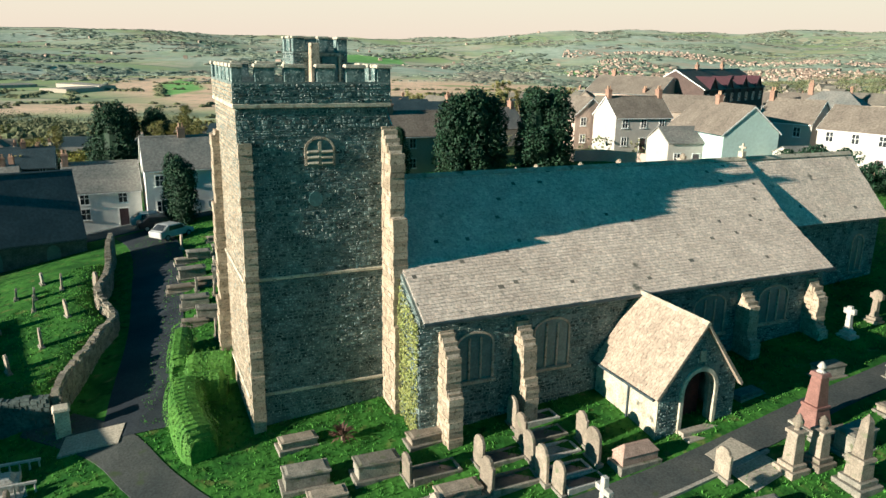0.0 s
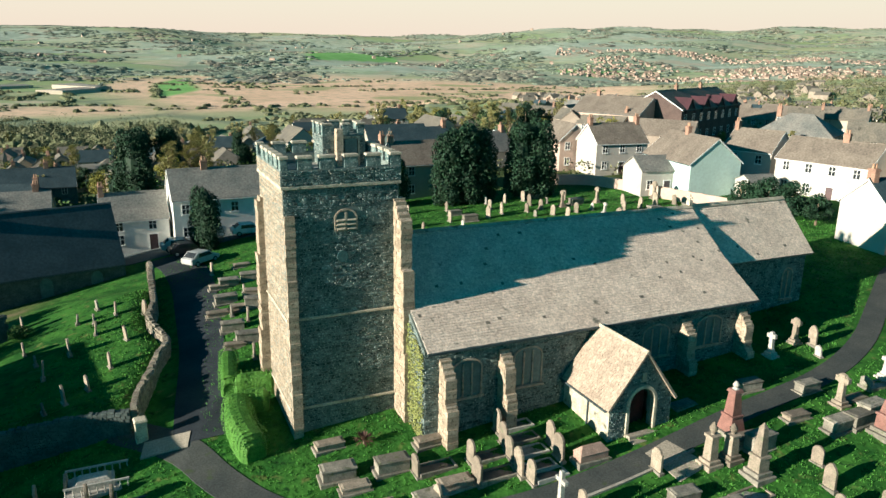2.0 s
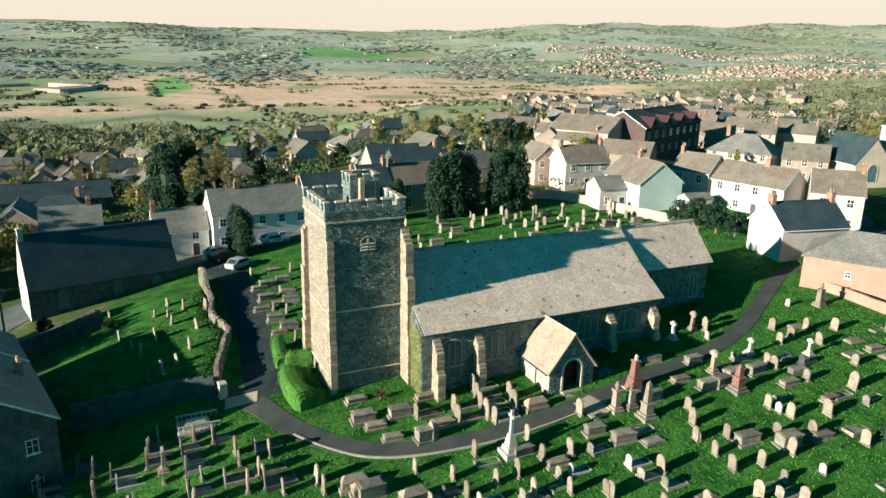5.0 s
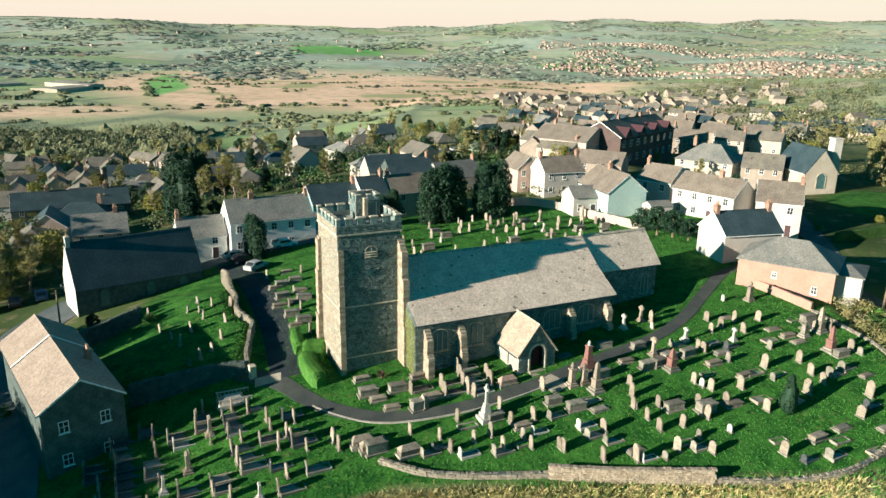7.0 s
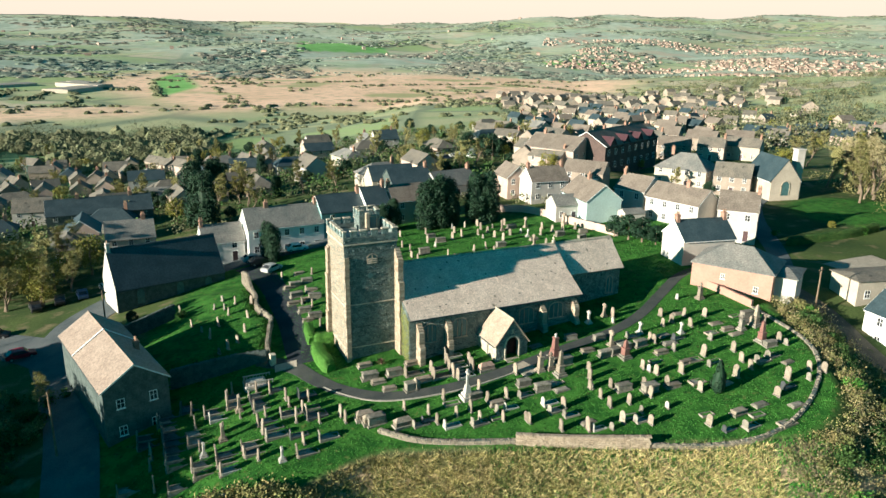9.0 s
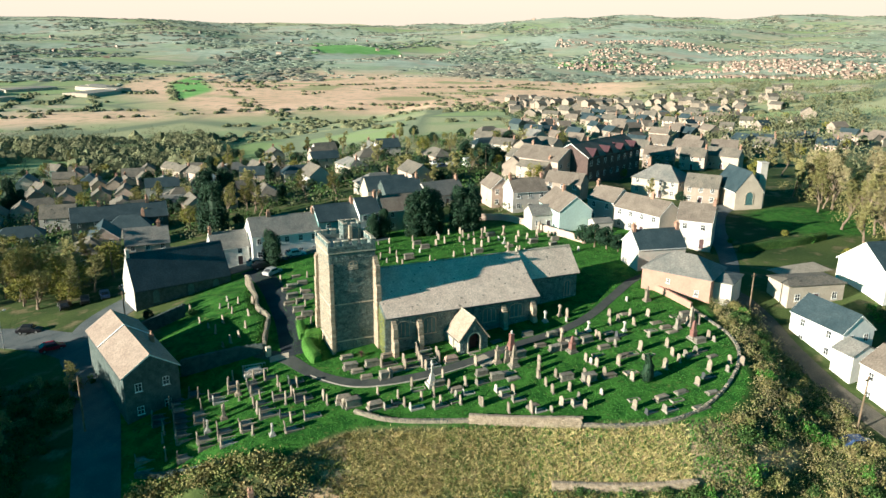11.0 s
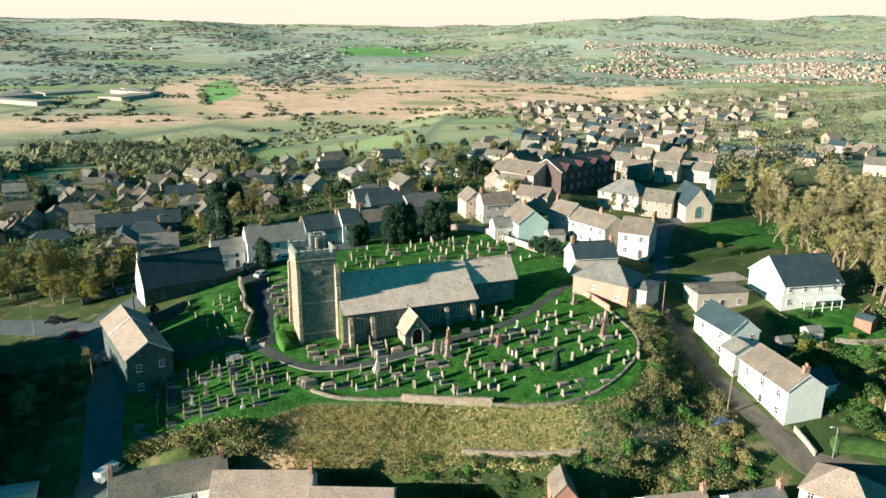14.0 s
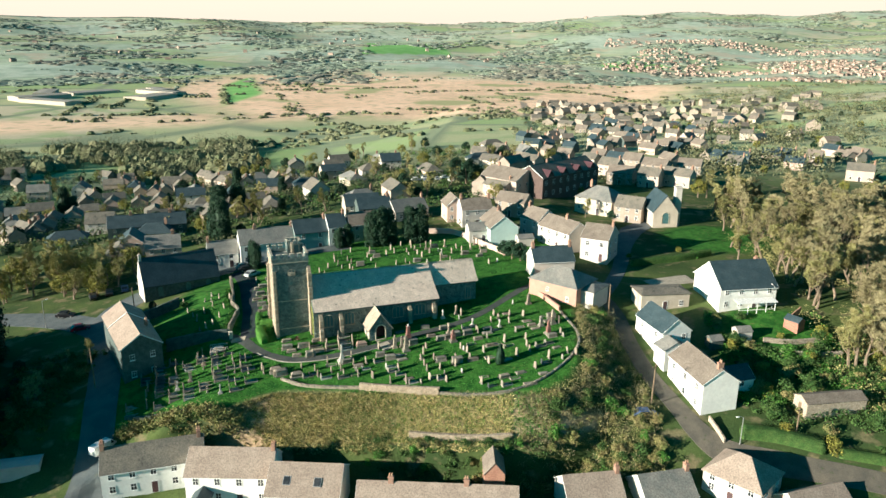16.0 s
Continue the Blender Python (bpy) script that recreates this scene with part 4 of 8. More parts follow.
def put_door(owner, x, y, z, turn, mat=None):
    mat = mat or DOORM
    d = once(("door", mat.name), lambda: (Form().box(-0.45, 0.45, -0.05, 0.03, 0, 2.0).box(-0.3, -0.05, -0.07, -0.05, 1.1, 1.8).box(0.05, 0.3, -0.07, -0.05, 1.1, 1.8).box(-0.3, 0.3, -0.07, -0.05, 0.2, 0.9).mesh("door", mat), Form().box(-0.56, -0.46, -0.06, 0.03, 0, 2.1).box(0.46, 0.56, -0.06, 0.03, 0, 2.1).box(-0.46, 0.46, -0.06, 0.03, 2.01, 2.1).mesh("door_frame", FRAME)))
    ob = part("door", d[0], owner, m=pose(x, y, z, 0, 0, turn))
    part("door_frame", d[1], ob)


def put_chimney(owner, x, y, z0, z1, pots=2, mat=None, a=0.95, b=0.6):
    mat = mat or CHIM
    g = Form().box(-a / 2, a / 2, -b / 2, b / 2, z0, z1 - 0.25).box(-a / 2 - 0.06, a / 2 + 0.06, -b / 2 - 0.06, b / 2 + 0.06, z1 - 0.25, z1 - 0.1).box(-a / 2, a / 2, -b / 2, b / 2, z1 - 0.1, z1)
    ob = part("chimney", g.mesh("chimney", mat, soft=0.02), owner, m=pose(x, y, 0))
    pot = once("pot", lambda: Form().lathe([(0.12, 0), (0.13, 0.1), (0.095, 0.35), (0.12, 0.42), (0.12, 0.46)], 8).mesh("chimney_pot", POT))
    for k in range(pots):
        part("chimney_pot", pot, ob, m=pose((k - (pots - 1) / 2) * 0.34, 0, z1))


def house(label, x, y, turn, length, width, eave, rise, wall=None, roof=None, z=None, wins="fb", cols=None, storeys=2, chims=((-0.45, 0),), door="f", hip=0.0, group="", name="house", over=0.28, detail=True, verge=True, chim=None, pots=2, dz=0.0, size=(0.95, 1.25)):
    """A gabled or hipped house on the land. turn: its long side's way; f is the side to its right hand's south (-y of its own), b the other, l and r the gables."""
    wall, roof = wall or WHITE, roof or ROOF_G
    z = (gz(x, y) if z is None else z) + dz
    ob = thing(name, pose(x, y, z, 0, 0, turn), label, "house" if name == "house" else name.replace("_", " "), group)
    a, b = length / 2, width / 2
    top = eave + rise
    deep = -2.2
    if hip:
        h = hip * b
        g = Form().box(-a, a, -b, b, deep, eave)
    else:
        g = Form().prism([(-b, deep), (b, deep), (b, eave), (0, top - 0.06), (-b, eave)], "x", -a, a)
    body = part("wall", g.mesh("wall", wall), ob)
    t = 0.14
    k = rise / b
    if hip:
        o, ev = over, eave - over * k * 0.6
        h = hip * b
        v = [(-a - o, -b - o, ev), (a + o, -b - o, ev), (a + o, b + o, ev), (-a - o, b + o, ev), (-a + h, 0, top), (a - h, 0, top)]
        g = Form().add(v, [(0, 1, 5, 4), (1, 2, 5), (2, 3, 4, 5), (3, 0, 4), (0, 3, 2, 1)])
        g.box(-a - o, a + o, -b - o, b + o, ev - 0.12, ev - 0.003)
    else:
        e = b + over
        ez = eave - over * k + 0.02
        oe = 0.12 if verge else 0.05
        g = Form().prism([(-e, ez), (0, top + 0.02), (e, ez), (e, ez + t), (0, top + 0.02 + t * 1.15), (-e, ez + t)], "x", -a - oe, a + oe)
    rf = part("roof", g.mesh("roof", roof), ob)
    if detail and not hip:
        part("ridge", Form().prism([(-0.17, top + t - 0.03), (0, top + t + 0.12), (0.17, top + t - 0.03)], "x", -a - 0.1, a + 0.1).mesh("ridge", roof), rf)
        if verge:
            for sgn in (-1, 1):
                xx = sgn * (a + 0.125)
                part("bargeboard", Form().prism([(-e, ez - 0.05), (0, top - 0.03), (e, ez - 0.05), (e, ez + t), (0, top + t * 1.15), (-e, ez + t)], "x", xx - 0.02, xx + 0.02).mesh("bargeboard", FRAME), rf)
        for sgn in (-1, 1):
            part("gutter", Form().box(-a, a, sgn * e - 0.06, sgn * e + 0.06, ez - 0.06, ez + 0.05).mesh("gutter", FRAME if wall in (WHITE, CREAM, BRIGHTWHITE) else ROOF_D), rf)
    for cu, cv in chims:
        zz = eave + rise * (1 - abs(cv) * 0.9)
        put_chimney(ob, cu * length, cv * b, zz - 0.8, zz + 1.15, pots, chim, a=0.6 if abs(cu) > 0.4 else 0.8, b=0.95 if abs(cu) > 0.4 else 0.6)
    sh = eave / storeys
    n = cols or max(1, round(length / 3.1))
    w, h = size
    for c in wins:
        span, off, rot = {"f": (length, b, 0), "b": (length, b, 180), "l": (width, a, -90), "r": (width, a, 90)}[c]
        m = n if c in "fb" else max(1, round(width / 3.6))
        for s in range(storeys):
            for q in range(m):
                p = -span / 2 + span * (q + 0.5) / m
                zz = s * sh + 0.95 if storeys > 1 else 0.9
                isdoor = door == c and s == 0 and q == m // 2
                px, py = {"f": (p, -off), "b": (-p, off), "l": (-off, -p), "r": (off, p)}[c]
                if isdoor:
                    put_door(ob, px, py, 0.0, rot)
                else:
                    put_window(ob, px, py, min(zz, eave - h - 0.12), rot, w, h)
    return ob


# the chapel and its neighbours on the west side
house("dark stone chapel hall with a slate roof and a white gable", -44.4, 65.1, 36, 17.8, 8.8, 3.9, 5.6, GREYW, ROOF_D, z=-4.0, wins="", chims=((-0.48, 0),), door="", name="chapel", verge=False, chim=WHITE, pots=1)
chapel = bpy.data.objects["chapel"]
part("gable_render", Form().prism([(-4.4, -1.5), (4.4, -1.5), (4.4, 3.9), (0, 9.45), (-4.4, 3.9)], "x", -8.96, -8.905).mesh("gable_render", WHITE), chapel, "white rendered west gable")
house("two storey roadside cottage with a tan slate roof", -38.1, 29.5, 128, 20.2, 7.3, 6.8, 2.4, GREYW, ROOF_T, z=-5.7, wins="l", chims=((-0.1, -0.7),), door="", name="cottage", size=(0.9, 1.2))
cottage = bpy.data.objects["cottage"]
part("roof_verge", Form().prism([(-3.95, 6.78), (0, 9.42), (3.95, 6.78), (3.95, 6.9), (0, 9.56), (-3.95, 6.9)], "x", 2.2, 2.45).mesh("roof_verge", FRAME), cottage, "pale raised verge across the roof")
house("low white terraced house with a grey slate roof", -38.6, 79.2, 26, 7.5, 6.5, 4.0, 2.6, BRIGHTWHITE, ROOF_G, cols=2, z=-1.6, wins="f", chims=((-0.46, 0),), group="white terrace")
house("tall white terraced house with a grey slate roof", -27.8, 83.2, 26, 14.5, 7.5, 5.6, 3.0, BRIGHTWHITE, ROOF_G, cols=5, z=-0.9, wins="f", chims=((-0.2, 0), (0.46, 0)), group="white terrace")
house("blue green terraced house with a slate roof", -17.6, 88.4, 27, 9.0, 7.0, 5.2, 2.7, TEAL, ROOF_D, cols=2, z=1.2, wins="f", chims=((0.46, 0),), group="white terrace")
house("white end of terrace house with a slate roof", -11.0, 91.0, 27, 5.0, 7.0, 5.3, 2.7, BRIGHTWHITE, ROOF_D, cols=2, z=2.1, wins="f", chims=((0.46, 0),), group="white terrace")
house("plain terraced house with a brown tiled roof", -4.5, 94.5, 27, 8.0, 7.0, 5.0, 2.6, CREAM, ROOF_B, cols=2, z=2.4, wins="f", chims=((-0.46, 0),), group="white terrace")
# north side
house("mint green rendered house with a brown slate roof", 33.9, 92.2, 106, 11.5, 7.6, 4.6, 3.0, MINT, ROOF_B, z=4.2, wins="", chims=((0.1, 0),), door="", cols=2)
house("white lean back extension with a grey roof", 28.0, 91.0, 16, 5.2, 5.0, 3.4, 1.6, WHITE, ROOF_G, z=4.0, wins="f", chims=(), cols=2, storeys=1, detail=False)
house("pinkish rendered cottage with a brown roof", 19.8, 114.5, 108, 8.0, 5.5, 5.0, 2.4, PINK, ROOF_B, wins="l", chims=(), door="")
house("white rendered house with a red tiled roof", 26.5, 108.5, 18, 9.0, 6.5, 5.0, 2.6, WHITE, ROOF_B, wins="f", chims=((-0.46, 0), (0.46, 0)))
house("white terraced house with a tan slate roof", 59.3, 79.6, -24, 7.0, 8.4, 5.6, 2.7, WHITE, ROOF_B, z=4.0, wins="fr", chims=((0.46, 0),), cols=2, group="white row")
house("white row house with a tan slate roof", 50.8, 86.6, -52, 12.0, 7.0, 5.0, 2.5, WHITE, ROOF_B, z=4.4, wins="f", chims=((0.1, 0),), cols=4, group="white row")
house("tall white row house with a brown slate roof", 44.6, 96.0, -46, 7.0, 7.0, 5.4, 2.5, WHITE, ROOF_B, z=4.3, wins="f", chims=((-0.46, 0),), cols=2, group="white row")
house("white house with a dark slate roof and red chimneys", 46.3, 63.6, 14, 9.5, 6.5, 4.3, 2.6, WHITE, ROOF_D, z=4.0, wins="", chims=((-0.46, 0), (0.46, 0)), door="")
rose = house("rose rendered house with a hipped slate roof", 48.4, 51.6, -34, 11.5, 8.6, 4.2, 2.5, ROSE, ROOF_G, z=3.3, wins="", chims=(), hip=0.9, cols=2, door="")
house("white rendered wing of the brick house", 54.6, 48.6, -34, 3.6, 6.5, 3.9, 0.6, WHITE, ROOF_G, z=2.9, wins="", chims=(), door="", hip=0.5, detail=False)
house("hipped roof house with cream walls", 65.5, 128.0, -38, 13, 10, 4.8, 3.4, CREAM, ROOF_G, wins="fr", chims=((-0.3, 0),), hip=0.9)
put_window(rose, -1.2, -4.3, 2.2, 0, 0.6, 0.8), put_window(rose, 3.6, -4.3, 0.9, 0, 0.7, 1.0)
# east side
house("large white house with a dark slate roof and verandah", 85.0, 53.6, 14, 12.6, 11.0, 5.1, 4.0, BRIGHTWHITE, ROOF_D, z=2.9, wins="f", chims=((0.42, 0.3),), cols=4, over=0.5)
house("cream flat roofed building above the lane", 69.0, 50.6, 12, 10.5, 5.6, 3.7, 0.45, CREAM, ROOF_W, z=2.3, wins="f", chims=(), hip=0.5, storeys=1, cols=3)
house("white stepped cottage with a dark slate roof", 67.2, 37.6, -70, 10.0, 6.0, 5.4, 2.4, BRIGHTWHITE, ROOF_D, z=-1.6, wins="fr", chims=(), cols=2, door="")
house("long white cottage with a tan slate roof and brick chimney", 71.3, 22.2, -74, 12.0, 6.6, 5.8, 2.3, BRIGHTWHITE, ROOF_B, z=-4.2, wins="fb", chims=((0.42, 0),), cols=3, door="")
house("white outshut with a dark roof behind a cottage", 77.2, 23.6, 22, 5.0, 4.5, 4.4, 1.6, BRIGHTWHITE, ROOF_D, z=-4.4, wins="f", chims=(), cols=1, door="")
house("low white cottage end with a grey roof", 67.6, 30.6, -70, 3.6, 5.0, 3.9, 1.3, BRIGHTWHITE, ROOF_G, z=-2.0, wins="", chims=(), door="", detail=False)
# the terrace below the bank
TERR = dict(group="terrace below the bank")
house("long white terraced house with a grey slate roof", -21.0, 1.9, 22.0, 15.8, 6.2, 4.7, 2.8, BRIGHTWHITE, ROOF_W, z=-14.0, wins="f", chims=((-0.48, 0), (0.46, 0)), cols=5, **TERR)
house("white terraced house with a brown tiled roof", -6.9, 0.7, 4, 13.8, 7.2, 5.2, 2.9, BRIGHTWHITE, ROOF_T, z=-14.2, wins="f", chims=((0.48, 0),), cols=4, **TERR)
house("white house with a brown roof and two skylights", 6.0, -1.8, 2, 11.4, 9.0, 4.9, 2.9, WHITE, ROOF_T, z=-14.3, wins="f", chims=(), cols=3, **TERR)
house("brown roofed terraced house with a brick chimney", 26.8, -5.4, 2, 24.0, 7.5, 5.0, 2.9, WHITE, ROOF_T, z=-14.2, wins="f", chims=((-0.29, 0), (0.18, 0)), cols=7, **TERR)
house("tan roofed cottage in the lane", 50.0, 0.6, 14, 9.0, 7.0, 4.8, 2.6, WHITE, ROOF_T, z=-14.4, wins="f", chims=((0.46, 0),), cols=3, **TERR)
house("grey roofed cottage beside the lane", 61.2, 2.0, 18, 8.5, 7.0, 4.8, 2.6, WHITE, ROOF_G, z=-14.3, wins="f", chims=((0.46, 0),), cols=3, **TERR)
house("tan hipped house in a hedged garden", 73.6, 3.2, -40, 9.0, 8.0, 4.0, 2.8, WHITE, ROOF_T, z=-10.5, wins="fr", chims=(), hip=0.9, **TERR)
house("tan roofed house below the hedge", 83.4, 0.4, 22, 10.0, 8.0, 4.0, 2.8, PINK, ROOF_T, z=-14.0, wins="f", chims=(), **TERR)

ribbon("pavement", [(12.7, 29.6), (13.5, 28.5), (14.3, 27.3)], [1.9, 2.4], PAVING, "worn stone slabs across the path before the porch", "pavement", lift=0.05, step=0.5)

# ---- walls, hedges ----
def wall_run(name, pts, height, thick, mat, label, step=0.6, jag=0.05, kind="structure", cap=None, deep=1.2, seed=1, stones=None, level=None):
    """A stone wall along plan points, with a rough top that follows the land."""
    r = random.Random(seed)
    line = curve_points(pts, step)
    side = across(line)
    h = np.array(height if hasattr(height, "__len__") else [height] * 2, float)
    h = np.interp(np.linspace(0, 1, len(line)), np.linspace(0, 1, len(h)), h)
    z = np.array([max(gz(*(line[i] + side[i] * thick * s)) for s in (-0.6, 0.6)) for i in range(len(line))])
    if level:
        z = np.interp(np.linspace(0, 1, len(line)), np.linspace(0, 1, len(level)), level) - h
    low = np.array([min(gz(*(line[i] + side[i] * thick * s)) for s in (-1.5, 1.5)) for i in range(len(line))]) - deep
    f, v = Form(), []
    for i, p in enumerate(line):
        j = r.uniform(-jag, jag)
        for s, t in ((-0.5, 0), (-0.46, 1), (0.46, 1), (0.5, 0)):
            q = p + side[i] * thick * s * (1 + r.uniform(-0.06, 0.06))
            v.append((q[0], q[1], z[i] + h[i] + j if t else low[i]))
    n = len(line)
    f.add(v, [(i * 4 + a, i * 4 + a + 1, i * 4 + a + 5, i * 4 + a + 4) for i in range(n - 1) for a in range(3)] + [(0, 1, 2, 3), (n * 4 - 1, n * 4 - 2, n * 4 - 3, n * 4 - 4)])
    ob = solid(name, f.mesh(name, mat), Matrix(), label, "wall", kind=kind)
    if stones:
        face = Form()
        for i in range(n - 1):
            a, b = line[i], line[i + 1]
            ln = float(np.linalg.norm(b - a))
            turn = pose(a[0], a[1], 0, 0, 0, math.degrees(math.atan2(b[1] - a[1], b[0] - a[0])))
            top = z[i] + h[i]
            for sgn in (-1, 1):
                foot, k = gz(*(a + side[i] * thick * sgn)) - 0.15, top
                while k > foot:
                    c = r.uniform(0.16, 0.28)
                    u = r.uniform(-0.1, 0.1)
                    while u < ln - 0.05:
                        w = r.uniform(0.2, 0.45)
                        o = r.uniform(0.02, 0.09)
                        y0, y1 = sorted((-sgn * (thick * 0.4), -sgn * (thick * 0.5 + o)))
                        face.box(u + 0.015, u + w - 0.015, y0, y1, k - c + 0.02, k + r.uniform(-0.02, 0.01), top=0.93)
                        face.v[-8:] = [tuple(turn @ Vector(q)) for q in face.v[-8:]]
                        u += w
                    k -= c
            u = 0
            while u < ln - 0.05:
                w = r.uniform(0.2, 0.5)
                face.box(u + 0.01, u + w - 0.01, -thick * r.uniform(0.3, 0.5), thick * r.uniform(0.3, 0.5), top - 0.12, top + r.uniform(0.02, 0.05 + jag * 1.6), top=0.85)
                face.v[-8:] = [tuple(turn @ Vector(q)) for q in face.v[-8:]]
                u += w
        part("stonework", face.mesh("stonework", stones), ob, "rough coursed field stones")
    if cap:
        i = 0
        while i < n - 1:
            a, b = line[i], line[i + 1]
            ln = float(np.linalg.norm(b - a))
            c = Form().box(-ln / 2 + 0.01, ln / 2 - 0.01, -thick * 0.56, thick * 0.56, 0, 0.14).mesh("coping_stone", cap, soft=0.02)
            mid = (a + b) / 2
            up = math.degrees(math.atan2((z[i + 1] + h[i + 1]) - (z[i] + h[i]), ln))
            part("coping_stone", c, ob, m=pose(mid[0], mid[1], (z[i] + h[i] + z[i + 1] + h[i + 1]) / 2 + jag * 0.6 + r.uniform(-0.02, 0.02), 0, -up, math.degrees(math.atan2(b[1] - a[1], b[0] - a[0]))))
            i += 1
    return ob


wall_run("wall_south", [(-3.8, 17.4), (0.5, 15.6), (5, 15.1), (11, 15.0)], 0.35, 0.45, GREYW, "low mossy stone churchyard wall above a bank", seed=1, stones=ROUGHWALL)
wall_run("wall_south_tall", [(11.05, 15.0), (16, 14.4), (25, 13.9)], 1.0, 0.6, BUTT, "taller pale stone churchyard wall with coping", seed=2, step=1.4, jag=0.03, stones=PALESTONE)
wall_run("wall_southeast", [(25.05, 13.9), (31, 13.7), (36.5, 14.3), (41, 16.6), (45.2, 20.6), (48.6, 25.6), (50.2, 30), (50.2, 34), (49.0, 38), (47.4, 42.6)], 0.22, 0.4, GREYW, "low curved mossy stone churchyard wall", seed=3, jag=0.06, stones=ROUGHWALL)
wall_run("wall_east", [(47.3, 42.8), (44.6, 48.0), (42.0, 52.2)], 1.1, 0.4, ROSE, "rose rendered garden wall", seed=4)
wall_run("wall_drive", [(-30.4, 63.0), (-28.6, 59.2), (-27.5, 56.4), (-25.4, 51.6), (-24.5, 48.2), (-22.9, 45.9), (-21.4, 43.9), (-21.0, 41.0), (-20.4, 37.8), (-20.0, 35.2), (-19.4, 33.0)], 1.6, 0.42, BUTT, "ruined stone wall holding up the chapel yard beside the drive", seed=5, jag=0.14, stones=ROUGHWALL, level=[0.9, 1.7, 1.9, 0.9, 1.15, 0.85, 0.6, 0.6, 0.55, 0.6, 0.5])
# Its dark stones hold part of the shade this wall stands in.
wall_run("wall_drive_low", [(-19.6, 32.8), (-22.6, 32.2), (-26.4, 31.0), (-31, 29.6)], 1.4, 0.5, GREYW, "shaded stone wall below the chapel yard", seed=6, stones=GREYW, level=[0.35, 0.05, -0.5, -1.2])
wall_run("wall_north", [(14, 98.0), (20, 97.5), (24.5, 93.2), (28.5, 87.0), (33, 81.2), (36.2, 77)], 1.5, 0.35, PINK, "pale brick wall round the upper graveyard", seed=7)
wall_run("wall_bank", [(20.8, 7.3), (26, 7.0), (32, 6.9), (37.6, 7.2)], 0.85, 0.6, BUTT, "stone retaining wall set into a grassy bank", seed=8, deep=2.2, jag=0.02, stones=PALESTONE)
wall_run("wall_lane", [(71.0, 14.4), (71.9, 12), (72.6, 10.2)], 0.9, 0.3, BUTT, "pale garden wall along the lane", seed=9)
wall_run("wall_garden", [(96.5, 46.6), (94.2, 44.2), (92.5, 42.2)], 1.6, 0.25, BRICKW, "brick garden wall beside a red shed", seed=10)
wall_run("wall_terrace_garden", [(86.5, 37.2), (91.5, 36.6), (97.2, 37.7)], 0.8, 0.35, BUTT, "pale stone garden terrace wall", seed=12, stones=ROUGHWALL)
wall_run("wall_lower_garden", [(88.6, 33.4), (93.5, 32.6), (99.5, 33.2)], 1.0, 0.4, BUTT, "tumbled pale stone wall in a garden", seed=13, jag=0.12, stones=ROUGHWALL)
# Made taller than the yard wall itself, to throw shade over the chapel yard.
wall_run("wall_yard", [(-47.5, 41.5), (-43, 46.0), (-37.5, 49.5)], 2.3, 0.45, GREYW, "dark stone yard wall behind the cottage", seed=11, stones=GREYW)
for a in ((-18.6, 31.9),):
    solid("gate_pier", Form().box(-0.35, 0.35, -0.35, 0.35, -0.8, 1.35).box(-0.42, 0.42, -0.42, 0.42, 1.353, 1.5, top=0.8).mesh("gate_pier", DRESSED, soft=0.03), pose(*a, gz(*a), 0, 0, 30), "square stone gate pier with a cap", "gate pier", group="gate piers")
ribbon("pavement", [(-18.1, 30.7), (-16.8, 31.0), (-15.4, 31.3)], 1.6, PAVING, "pale paved strip across the drive entrance", "pavement", lift=0.09, step=0.5)


def leaf_cards(n, place, size, seed, flat=0.0, squash=1.0):
    """Many small leaves or sprays: place(r) gives a point and its outward way."""
    r = random.Random(seed)
    v, f = [], []
    for _ in range(n):
        p, out = place(r)
        a = Vector((r.gauss(0, 1), r.gauss(0, 1), r.gauss(0, 1)))
        up = (out * (1 + flat) + a * 0.55).normalized()
        t = up.orthogonal().normalized()
        t = (t * math.cos(k := r.uniform(0, 6.28)) + up.cross(t) * math.sin(k)).normalized()
        s = size * r.uniform(0.6, 1.4)
        b = up.cross(t) * s * r.uniform(0.45, 0.8) * squash
        t = t * s
        o = len(v)
        v += [tuple(p - t), tuple(p + b), tuple(p + t), tuple(p - b)]
        f.append((o, o + 1, o + 2, o + 3))
    g = Form()
    g.v, g.f, g.m = v, f, [0] * len(f)
    return g


